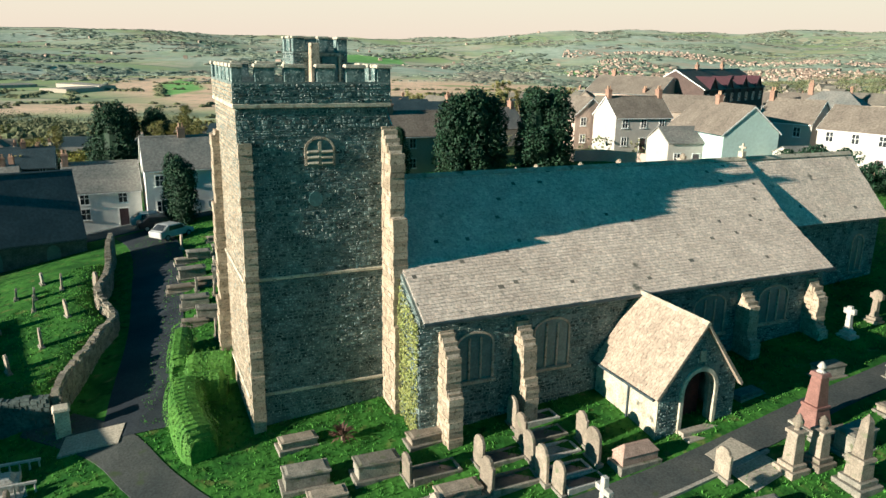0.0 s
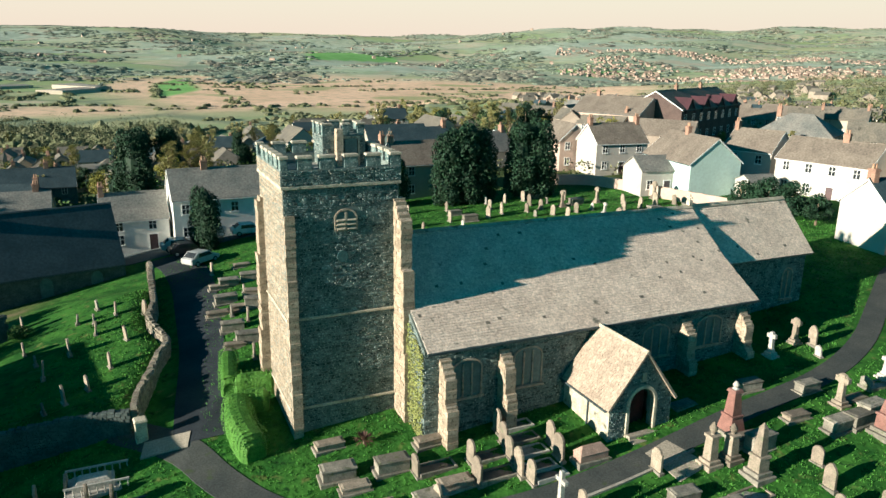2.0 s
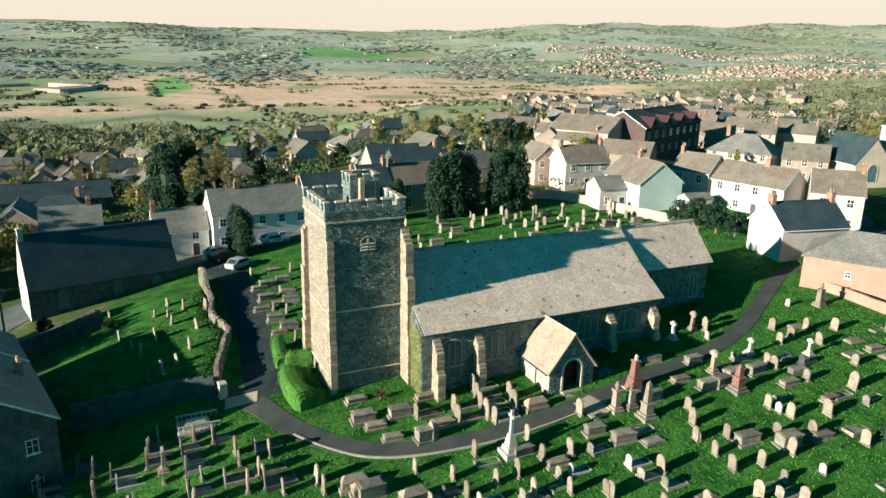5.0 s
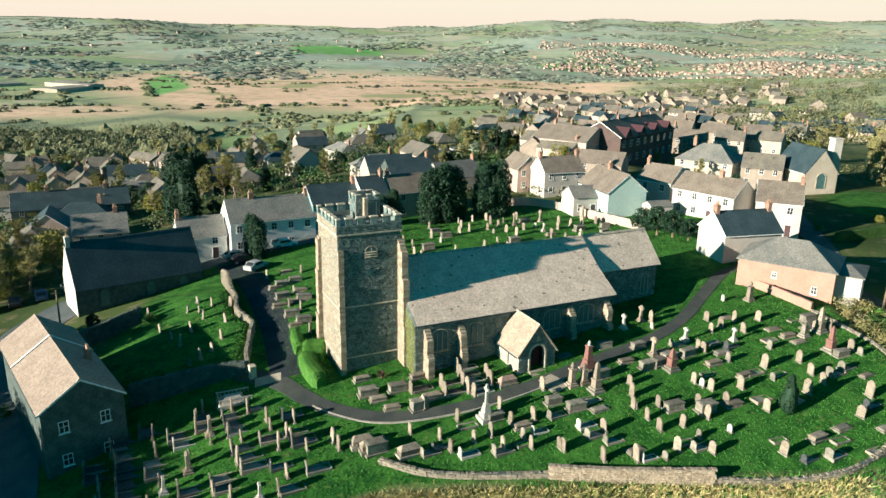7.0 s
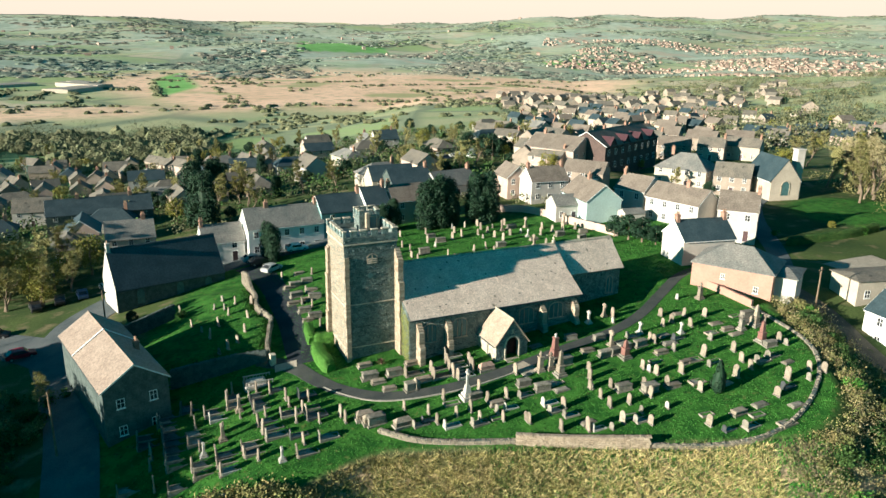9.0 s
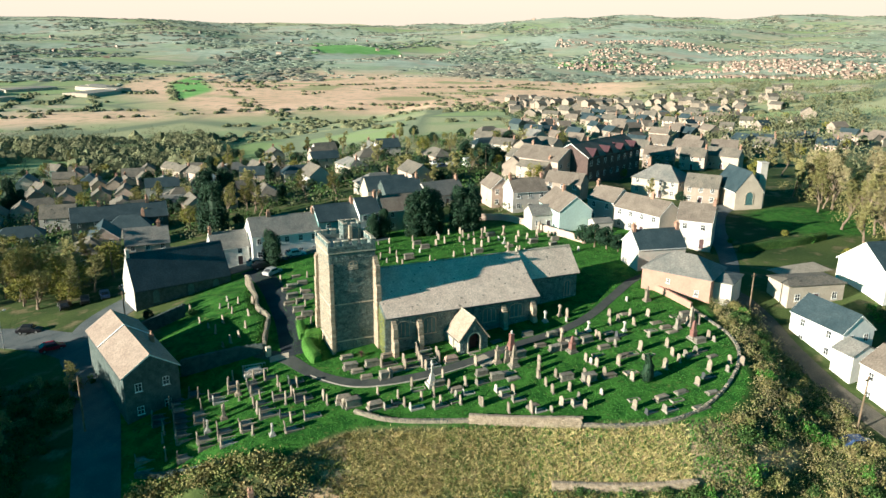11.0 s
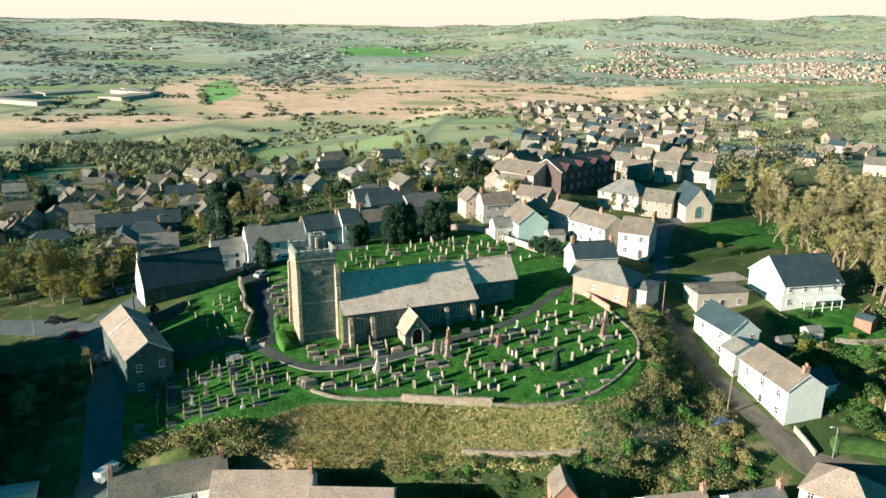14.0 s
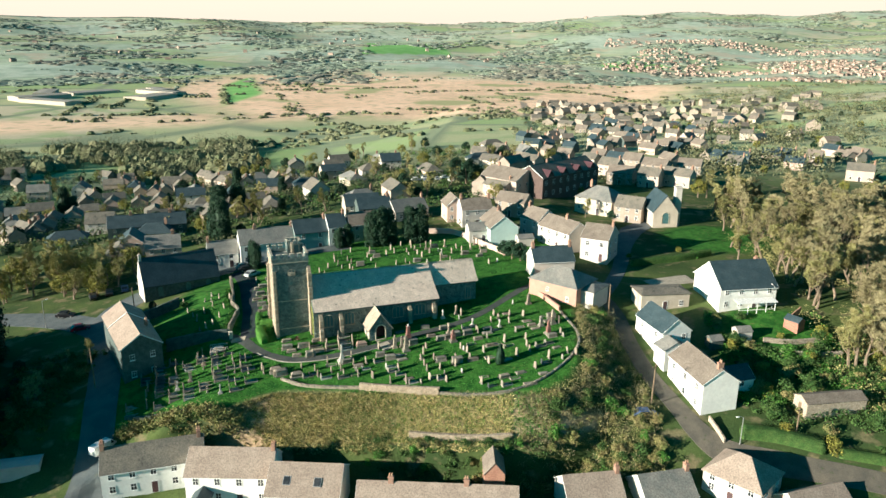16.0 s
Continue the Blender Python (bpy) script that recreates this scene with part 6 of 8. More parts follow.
# low slabs and kerbs between the lawn's headstones, in loose rows
for i in range(-3, 12):
    for j in range(-11, 6):
        u, v = i * 3.1 + rnd.uniform(-0.5, 0.5), j * 2.0 + rnd.uniform(-0.4, 0.4)
        x, y = 22 + u * c - v * s, 28.0 + u * s + v * c
        if float(edge_out(x, y)) > -1.6 or x < -2 or x > 47 or y < 16 or y > 45 or rnd.random() < (0.45 if x < 34 else 0.62):
            continue
        if np.min(np.hypot(WAY[:, 0] - x, WAY[:, 1] - y)) < 2.4 or y > 24.0 + 0.62 * x + 0.5:
            continue
        if min(math.hypot(x - a, y - b) for a, b in LAWN_STONES + CHESTS + KERBS + CROSSES + [(35.5, 22.9), (6.1, 23), (17.5, 30.9), (17.6, 27), (26.3, 30.3), (44.6, 33), (15.3, 28), (16.6, 28.4)]) < 1.25:
            continue
        k = rnd.random()
        if k < 0.5:
            set_stone(LEDGER[rnd.randrange(2)], x, y, TURN + rnd.uniform(-5, 5), 1.5)
        elif k < 0.72:
            set_stone(KERB_SETS[rnd.choice((3, 6, 1, 5))], x, y, TURN + rnd.uniform(-4, 4), 1.0)
        elif k < 0.86:
            set_stone(CHEST[rnd.randrange(2)], x, y, TURN + rnd.uniform(-4, 4), 1.5)
        else:
            set_stone(HEADS[rnd.choice((0, 2, 3, 4))], x, y, TURN + rnd.uniform(-8, 8), 4)
# the upper graveyard behind the church
for i in range(-9, 10):
    for j in range(0, 9):
        u, v = i * 2.6 + rnd.uniform(-0.6, 0.6), j * 3.0 + rnd.uniform(-0.7, 0.7)
        x, y = 15.0 + u * c - v * s, 63.5 + u * s + v * c
        if rnd.random() < 0.30 or x < -9 or x > 38 - 0.55 * max(y - 70, 0) or y > 90 - 0.1 * abs(x) or y < 50 + 0.44 * (x + 16) or math.hypot(x - 36, y - 78) < 5:
            continue
        k = rnd.random()
        set_stone(HEADS[rnd.randrange(6)] if k < 0.72 else (CHEST[rnd.randrange(3)] if k < 0.9 else CROSS[rnd.randrange(2)]), x, y, TURN + rnd.uniform(-8, 8), 4)
# single monuments
def stand(ob, m):
    ob.matrix_basis = m


pillar = thing("red_pillar", pose(17.5, 30.9, gz(17.5, 30.9), 0, 0, TURN), "tapered red granite pillar with a white cap", "monument", "obelisks")
part("base", Form().box(-0.75, 0.75, -0.75, 0.75, -0.4, 0.16).mesh("base", GRAVE_B, soft=0.02), pillar)
part("pedestal", Form().box(-0.58, 0.58, -0.58, 0.58, 0.163, 1.05, top=0.72).box(-0.46, 0.46, -0.46, 0.46, 1.053, 1.2).mesh("pedestal", GRAVE_R, soft=0.02), pillar)
part("shaft", Form().box(-0.36, 0.36, -0.36, 0.36, 1.203, 2.6, top=0.72).box(-0.36, 0.36, -0.36, 0.36, 2.603, 2.8, top=0.8).mesh("shaft", GRAVE_R, soft=0.02), pillar)
part("cap", Form().lathe([(0.22, 2.803), (0.12, 2.9), (0.2, 3.05), (0.12, 3.2), (0.04, 3.3)], 10).mesh("cap", GRAVE_W), pillar, "small white urn")
stand(make_obelisk(3.3, GRAVE_A, "pale pink stone obelisk in a railed plot"), pose(17.6, 27.0, gz(17.6, 27.0), 0, 0, TURN))
stand(make_obelisk(2.5, GRAVE_R, "red granite memorial beside chest tombs"), pose(26.3, 30.3, gz(26.3, 30.3), 0, 0, TURN))
stand(make_obelisk(3.0, GRAVE_R, "red granite obelisk in a kerbed plot"), pose(44.6, 33.0, gz(44.6, 33.0), 0, 0, TURN))
stand(make_obelisk(3.1, GRAVE_A, "weathered grey obelisk near the brick wall"), pose(45.6, 37.4, gz(45.6, 37.4), 0, 0, TURN))
stand(make_column(2.7, GRAVE_A, "pale urn topped monument beside the path"), pose(15.3, 28.0, gz(15.3, 28.0), 0, 0, TURN))
stand(make_column(2.3, GRAVE_A, "weathered draped urn monument"), pose(16.6, 28.4, gz(16.6, 28.4), 0, 0, TURN))
stand(make_column(2.6, GRAVE_A, "stout pale pedestal monument in grass"), pose(41.0, 46.2, gz(41.0, 46.2), 0, 0, TURN))
stand(make_column(2.2, GRAVE_B, "grey pedestal monument beside tombs"), pose(43.3, 36.4, gz(43.3, 36.4), 0, 0, TURN))
big = thing("grave_cross", pose(6.1, 23.0, gz(6.1, 23.0), 0, 0, TURN), "tall white memorial cross on a broad plinth", "stone cross", "grave crosses")
part("plinth", Form().box(-0.75, 0.75, -0.75, 0.75, -0.5, 0.35).box(-0.55, 0.55, -0.55, 0.55, 0.353, 0.75, top=0.9).mesh("plinth", GRAVE_W, soft=0.03), big)
part("pedestal", Form().box(-0.4, 0.4, -0.4, 0.4, 0.753, 1.75, top=0.55).mesh("pedestal", GRAVE_W, soft=0.02), big)
part("cross", Form().box(-0.14, 0.14, -0.14, 0.14, 1.753, 3.75, top=0.8).box(-0.11, 0.11, -0.42, 0.42, 3.1, 3.34).mesh("cross", GRAVE_W, soft=0.02), big)
for proto in HEADS + CHEST + KERB_SETS + CROSS + LEDGER + PLOTS + SLABS:
    for o in (*proto.children_recursive, proto):
        bpy.data.objects.remove(o)

# ---- trees and shrubs ----
def bare_tree_forms(seed, h, spread=0.34, sprays=900):
    """Trunk, limbs and fine twigs of a leafless tree."""
    r = random.Random(seed)
    wood, tips = Form(), []

    def grow(p, way, length, rad, level):
        pts, radii = [p], [rad]
        n = 4 if level == 0 else 3
        for i in range(n):
            way = (way + Vector((r.gauss(0, 0.16), r.gauss(0, 0.16), 0.05 + r.gauss(0, 0.07)))).normalized()
            p = p + way * length / n
            pts.append(p)
            radii.append(rad * (1 - 0.6 * (i + 1) / n))
        wood.tube(pts, radii, 6 if level == 0 else (4 if level == 1 else 3))
        if level >= 3:
            tips.append((pts[-2], pts[-1]))
            return
        for k in range((5, 4, 3)[level]):
            j = r.randrange(1 if level else 2, n + 1)
            a = r.uniform(0, math.tau)
            out = Vector((math.cos(a), math.sin(a), r.uniform(0.35, 1.0))).normalized()
            grow(pts[j], (way * 0.6 + out * 0.75).normalized(), length * r.uniform(0.45, 0.68), radii[j] * 0.62, level + 1)

    grow(Vector((0, 0, -0.3)), Vector((0, 0, 1)), h * 0.52, h * 0.028, 0)
    v, f = [], []
    for a, b in tips:
        for _ in range(max(2, sprays // len(tips))):
            p = a.lerp(b, r.uniform(0.2, 1.1))
            w = Vector((r.gauss(0, 1), r.gauss(0, 1), r.gauss(0.6, 0.8))).normalized() * h * r.uniform(0.04, 0.09)
            s = w.orthogonal().normalized() * h * 0.0036
            o = len(v)
            v += [tuple(p - s), tuple(p + s), tuple(p + w)]
            f.append((o, o + 1, o + 2))
    tw = Form()
    tw.v, tw.f, tw.m = v, f, [0] * len(f)
    return wood, tw


def leafy_forms(seed, h, w, kind, n, size):
    """Trunk and a crown of many small sprays gathered in uneven clumps."""
    r = random.Random(seed)
    trunk = Form().tube([(0, 0, -0.4), (0.05, 0, h * 0.3), (0, 0.06, h * 0.8)], [w * 0.09, w * 0.07, w * 0.02], 6)
    clumps = []
    for _ in range(int(18 + h * 2.2)):
        t = r.random()
        a = r.uniform(0, math.tau)
        if kind == "column":
            rad, z = w * (0.3 + 0.7 * math.sin(min(1, 0.25 + t * 0.72) * math.pi)) * 0.62, h * (0.06 + 0.88 * t)
            cl = w * r.uniform(0.3, 0.48)
        elif kind == "cone":
            rad, z = w * (1 - t) * 0.7, h * (0.06 + 0.9 * t)
            cl = w * r.uniform(0.22, 0.42) * (1.1 - 0.6 * t)
        elif kind == "round":
            q = math.acos(1 - 1.7 * r.random())
            rad, z = w * 0.72 * math.sin(q), h * (0.52 + 0.36 * math.cos(q))
            cl = w * r.uniform(0.25, 0.42)
        else:
            rad, z = w * r.uniform(0, 0.75), h * r.uniform(0.15, 0.72)
            cl = w * r.uniform(0.28, 0.45)
        clumps.append((Vector((rad * math.cos(a), rad * math.sin(a), z)), cl))

    def place(q):
        c, s = clumps[q.randrange(len(clumps))]
        d = Vector((q.gauss(0, 1), q.gauss(0, 1), q.gauss(0, 1))).normalized()
        p = c + Vector((d.x, d.y, d.z * (1.35 if kind in ("column", "cone") else 0.85))) * s * q.uniform(0.72, 1.05)
        return Vector((p.x, p.y, max(p.z, 0.05))), d

    return trunk, leaf_cards(n, place, size, seed + 1)


def filled(forms, profile):
    """The same crown round a dense heart, so that no daylight shows through."""
    trunk, crown = forms
    crown.lathe(profile, 10)
    return trunk, crown


def make_tree(name, label, trunk, crown, crown_mat, category="tree", group=""):
    ob = thing(name, pose(0, 0, -60), label, category, group)
    part("trunk", trunk.mesh("trunk", BARK, fix=False), ob)
    part("crown", crown.mesh("crown", crown_mat, fix=False), ob)
    return ob


BARE = [make_tree("bare_tree", "tall bare winter tree with brown twigs", *bare_tree_forms(k, 12.5, sprays=4200), TWIG, group="bare trees") for k in (1, 2, 3)]
BUDS = [make_tree("bare_tree", "winter tree with yellowish budding twigs", *bare_tree_forms(k, 11.0, sprays=4200), TWIG_G, group="bare trees") for k in (4, 5)]
GOLD = [make_tree("catkin_tree", "tree with yellow green spring catkins", *leafy_forms(6, 8.0, 3.2, "round", 2600, 0.16), LEAF_GOLD, group="spring trees")]
YEW = [make_tree("yew_tree", "dense dark green upright yew tree", *filled(leafy_forms(k, 10.0, 2.6, "column", 10500, 0.15), [(0.6, 0.4), (1.2, 2), (1.4, 5), (1.1, 7.2), (0.5, 8.8), (0.1, 9.3)]), LEAF_YEW, group="yew trees") for k in (7, 8)]
CONE = [make_tree("clipped_yew", "small dark conical yew in the graveyard", *filled(leafy_forms(9, 3.6, 1.35, "cone", 6500, 0.08), [(0.7, 0.1), (0.85, 0.7), (0.72, 1.5), (0.5, 2.3), (0.22, 3.0), (0.04, 3.4)]), LEAF_YEW, group="yew trees")]
EVER = [make_tree("evergreen_tree", "round dark evergreen tree in a garden", *leafy_forms(10, 7.0, 3.2, "round", 4200, 0.2), LEAF_YEW, group="evergreen trees")]
BUSH = [make_tree("garden_shrub", "rounded green garden shrub", *leafy_forms(k, 2.0, 1.4, "low", 1500, 0.10), mat, "shrub", "garden shrubs") for k, mat in ((11, LEAF_BUSH), (12, LEAF_HEDGE), (13, BRAMBLE), (14, LEAF_GOLD))]


def plant(proto, x, y, scale=1.0, sink=0.0):
    m = pose(x, y, gz(x, y) - sink, rnd.uniform(-2, 2), rnd.uniform(-2, 2), rnd.uniform(0, 360))
    ob = copy_thing(proto, m)
    ob.scale = [scale * rnd.uniform(0.94, 1.06) for _ in range(2)] + [scale * rnd.uniform(0.92, 1.08)]
    return ob


# yews behind the church, beside the white terrace, and in the churchyard
for x, y, s in ((-8.6, 84.8, 0.62), (-6.4, 86.2, 0.66), (0.0, 86.4, 0.98), (2.4, 87.2, 1.08), (4.6, 88.0, 1.0), (10.2, 89.0, 1.0), (12.6, 90.0, 1.06)):
    plant(YEW[rnd.randrange(2)], x, y, s)
plant(YEW[0], -27.4, 73.2, 0.72), plant(YEW[1], -28.6, 74.8, 0.66)
plant(CONE[0], 35.5, 22.9)
for x, y, s in ((37.5, 74.5, 0.72), (39.6, 73.0, 0.66), (35.5, 76.8, 0.55), (41.5, 71.0, 0.5), (-44.5, 51.0, 0.3), (-1.5, 155, 1.1), (20, 178, 1.2), (24, 182, 1.0)):
    plant(EVER[0], x, y, s)
# woods on the east side
for k in range(175):
    x, y = rnd.uniform(96, 150), rnd.uniform(22, 128)
    if x < 100 and 30 < y < 60 or (x - 92) ** 2 + (y - 96) ** 2 < 190:
        continue
    plant((BARE + BUDS)[rnd.randrange(5)], x, y, rnd.uniform(0.8, 1.25))
for x, y, s in ((96.5, 104, 1.0), (99, 84, 0.95), (104, 152, 0.9), (92.5, 76, 0.9), (94, 88, 1.0), (112, 160, 1.0), (99, 68, 1.1), (100, 60, 1.0)):
    plant(BUDS[rnd.randrange(2)], x, y, s)
plant(GOLD[0], 101, 152, 0.9)
# trees by the side road and along the west edge
for k in range(44):
    x = rnd.uniform(-104, -64)
    y = rnd.uniform(62, 84) + 0.12 * (-x - 68)
    plant((BUDS + GOLD + GOLD)[rnd.randrange(4)], x, y, rnd.uniform(0.7, 1.1))
for k in range(6):
    plant(BUDS[k % 2], rnd.uniform(-58, -46), rnd.uniform(6, 30), rnd.uniform(0.3, 0.5))
for k in range(5):
    t = k / 4
    plant(EVER[0], -61 + 8 * t + rnd.uniform(-1.5, 1), 29 - 22 * t + rnd.uniform(-1, 1), rnd.uniform(0.3, 0.5), 0.3)
# Evergreens and yews added out of view, only to cast shade from the west.
for k in range(13):
    t = k / 12
    x, y = -73 + 10 * t + rnd.uniform(-1.5, 1.5), 10 - 15 * t + rnd.uniform(-1, 1)
    plant(EVER[0], x, y, (rnd.uniform(5.0, 6.8) - gz(x, y)) / 7.0)
for x, y in ((-73.5, 33.5), (-72, 31), (-71.5, 28)):
    plant(YEW[0], x, y, (8.0 - gz(x, y)) / 9.6)
# A further unseen row, added to shade the side road.
for k in range(9):
    x, y = -102 + 3.6 * k, 24 - 0.6 * k + rnd.uniform(-2, 2)
    plant(EVER[0], x, y, (rnd.uniform(1.2, 3.2) - gz(x, y)) / 7.0)
# village trees
for k in range(210):
    x, y = rnd.uniform(-210, 70), rnd.uniform(112, 330)
    if abs(x) < 30 and y < 125:
        continue
    plant(rnd.choice(EVER + EVER + EVER + GOLD + BUDS), x, y, rnd.uniform(0.45, 0.95))
for x, y, s in ((-50.6, 109.2, 1.25), (-53.0, 112.0, 1.35), (-90.4, 226.8, 0.95), (-149.2, 183.0, 1.0), (-146.0, 186.0, 0.9), (-40.6, 137.6, 0.6), (-221.0, 255.8, 1.0), (-57.7, 192.3, 0.8)):
    plant(YEW[rnd.randrange(2)], x, y, s)
for x, y, s in ((-46.6, 131.9, 1.0), (-6.6, 114.4, 0.6), (-20.1, 197.2, 0.7), (7.6, 205.6, 0.9), (-54.8, 132.4, 0.9), (-80.4, 144.5, 0.95), (-86.0, 148.0, 0.8), (-94.9, 161.3, 0.8)):
    plant(BUDS[rnd.randrange(2)], x, y, s)
for x, y, s in ((-153, 190, 1.2), (-66, 146, 1.35), (-61, 150, 1.2), (-46, 128, 0.7), (-49, 131, 0.8), (-58, 170, 0.8)):
    plant(YEW[rnd.randrange(2)] if s > 1.1 else BUDS[0], x, y, s)
for k in range(60):
    x, y = rnd.uniform(90, 330), rnd.uniform(170, 520)
    plant(rnd.choice(GOLD + EVER), x, y, rnd.uniform(0.4, 0.8))
# shrubs in gardens, on the scarp and along the lane
for k in range(150):
    x, y = rnd.uniform(78, 112), rnd.uniform(3, 40)
    if math.hypot((x - 89) * 0.8, y - 41.5) < 7 or math.hypot(x - 73, y - 23) < 8 or y < 11.8 - 0.2 * (x - 76):
        continue
    plant(BUSH[rnd.choice((0, 0, 0, 1, 2, 3))], x, y, rnd.uniform(0.5, 1.5), 0.15)
for k in range(150):
    x, y = rnd.uniform(43, 63), rnd.uniform(6, 47)
    d = float(edge_out(x, y))
    if d < 0.9 or x > 58.4 + 0.24 * (36 - y) * (y < 36):
        continue
    plant(BUSH[rnd.choice((2, 2, 2, 0, 0, 1))], x, y, rnd.uniform(0.6, 1.3), 0.2)
for k in range(70):
    x, y = rnd.uniform(14, 56), rnd.uniform(4.2, 7.0)
    plant(BUSH[rnd.choice((1, 2, 0, 0))], x, y, rnd.uniform(0.4, 0.8), 0.2)
for k in range(60):
    x, y = rnd.uniform(-70, -44), rnd.uniform(-14, 28)
    plant(BUSH[rnd.choice((0, 2))], x, y, rnd.uniform(0.5, 1.4), 0.2)
for x, y, s, k in ((-36, 49, 0.7, 0), (89.9, 38.1, 0.7, 3), (86, 70, 0.8, 3), (83, 79, 0.9, 1), (80, 84, 0.7, 3), (67, 80, 0.6, 1), (45, 58, 0.7, 0), (79, 43, 1.0, 2), (84, 44.5, 0.9, 0)):
    plant(BUSH[k], x, y, s)
for proto in BARE + BUDS + GOLD + YEW + CONE + EVER + BUSH:
    for o in (*proto.children_recursive, proto):
        bpy.data.objects.remove(o)
# the spiky plant by the tower
ag = thing("cordyline", CH @ Matrix.Translation((3.8, -3.1, chz(3.8, -3.1))), "spiky reddish cordyline plant by the tower", "plant")
g = Form()
r = random.Random(5)
for k in range(70):
    a, e = r.uniform(0, math.tau), r.uniform(0.15, 1.3)
    ln = r.uniform(0.6, 1.0)
    d = Vector((math.cos(a) * math.cos(e), math.sin(a) * math.cos(e), math.sin(e)))
    s = Vector((-math.sin(a), math.cos(a), 0)) * 0.035
    p = Vector((0, 0, 0.2))
    q = p + d * ln * 0.6
    g.add([p - s, p + s, q + s * 1.2, q - s * 1.2, p + d * ln - Vector((0, 0, 0.25 * ln))], [(0, 1, 2, 3), (3, 2, 4)])
part("leaves", g.mesh("leaves", AGAVE, fix=False), ag)
part("stem", Form().tube([(0, 0, -0.3), (0, 0, 0.3)], [0.1, 0.08]).mesh("stem", BARK), ag)

# ---- ground cover ----
def blades(n, where, tall, wide, mat, name, label, seed, lean=0.5, per=3):
    """Tufts of upright blades scattered over the land as one object."""
    g = np.random.default_rng(seed)
    xy = np.zeros((0, 2))
    while len(xy) < n:
        xy = np.concatenate([xy, where(g, 2 * n)])
    xy = np.repeat(xy[:n], per, 0)
    k = len(xy)
    a, h, w = g.uniform(0, math.tau, k), tall * g.uniform(0.5, 1.3, k), wide * g.uniform(0.6, 1.3, k)
    way = np.stack([np.cos(a), np.sin(a)], -1) * w[:, None]
    foot = xy + g.uniform(-2, 2, (k, 2)) * w[:, None]
    tip = foot + g.normal(0, lean, (k, 2)) * h[:, None]
    z = ground(xy[:, 0], xy[:, 1])
    v = np.stack([np.c_[foot - way, z - 0.03], np.c_[foot + way, z - 0.03], np.c_[tip, z + h]], 1).reshape(-1, 3)
    tuft = Form()
    tuft.v, tuft.f, tuft.m = v.tolist(), np.arange(3 * k).reshape(-1, 3).tolist(), [0] * k
    return solid(name, tuft.mesh(name, mat, fix=False), Matrix(), label, name.replace("_", " "), kind="stuff")


PATHS = np.concatenate([curve_points(p, 0.6) for p in ([(-15.8, 30.6), (-12.4, 27.6), (-9.2, 25.4), (-5, 23.9), (-1, 23.9), (4.4, 25.2), (9.3, 27.3), (14.4, 30.1), (19.6, 33.2), (26, 37.0), (31, 41.6), (36, 48.4), (40.4, 54.4)], [(-15.6, 31.0), (-17.4, 36.0), (-19.4, 43), (-22.5, 52), (-25.5, 60)], [(-16.6, 31.5), (-18.2, 36.0), (-20.2, 43)])])


def in_yard(g, m):
    x, y = g.uniform(-30, 51, m), g.uniform(10, 97, m)
    keep = (g.random(m) >= (y - 45) / 70) & (edge_out(x, y) <= -0.3)
    xy = np.stack([x, y], -1)[keep]
    near = np.full(len(xy), 99.0)
    for q in PATHS:
        near = np.minimum(near, np.hypot(xy[:, 0] - q[0], xy[:, 1] - q[1]))
    return xy[near > 1.2]


def on_bank(lo, hi, x0, x1, y1=15.0):
    def where(g, m):
        x, y = g.uniform(x0, x1, m), g.uniform(3.0, y1, m)
        d = edge_out(x, y)
        return np.stack([x, y], -1)[(d > lo) & (d < hi)]
    return where


blades(64000, in_yard, 0.12, 0.04, TUFT, "grass", "short uneven bright green churchyard grass", 51)
blades(8200, on_bank(0.6, 8.6, -4, 38), 0.55, 0.06, DRY, "bracken", "dead tan bracken and long grass on a bank", 52, 0.9, 4)
blades(5200, on_bank(0.4, 8.8, -20, 18), 0.5, 0.07, BRAMBLE, "brambles", "dark tangled brambles on the bank", 53, 0.8, 4)
blades(6000, on_bank(0.1, 8.0, 8, 46), 0.35, 0.06, TUFT, "rough_grass", "rough green grass below the churchyard wall", 54, 0.5, 3)

# ---- the village beyond ----
HOUSES_W = [(-154.8, 176.3), (-113.6, 130.0), (-168.8, 238.2), (-137.5, 180.3), (-105.4, 145.1), (-86.5, 121.7), (-79.2, 100.9), (-69.7, 107.1), (-129.3, 232.2), (-100.8, 163.9), (-96.2, 189.7), (-76.4, 149.9), (-96.2, 214.0), (-91.4, 245.0), (-73.9, 239.6), (-75.8, 275.0), (-56.4, 222.4), (-43.1, 222.1), (-25.1, 186.4), (-23.8, 203.9), (-27.3, 250.9), (-50.4, 264.9), (-13.7, 217.8), (-3.4, 216.2), (-39.1, 177.2), (-63.9, 196.3), (-150.1, 150.3), (-162.7, 175.2), (-173.8, 220.3), (-154.8, 239.3), (-234.3, 274.9), (-92.0, 160.0), (-73.0, 180.7), (-9.1, 118.1), (5.3, 117.2), (-2.4, 144.4), (-4.8, 114.3)]
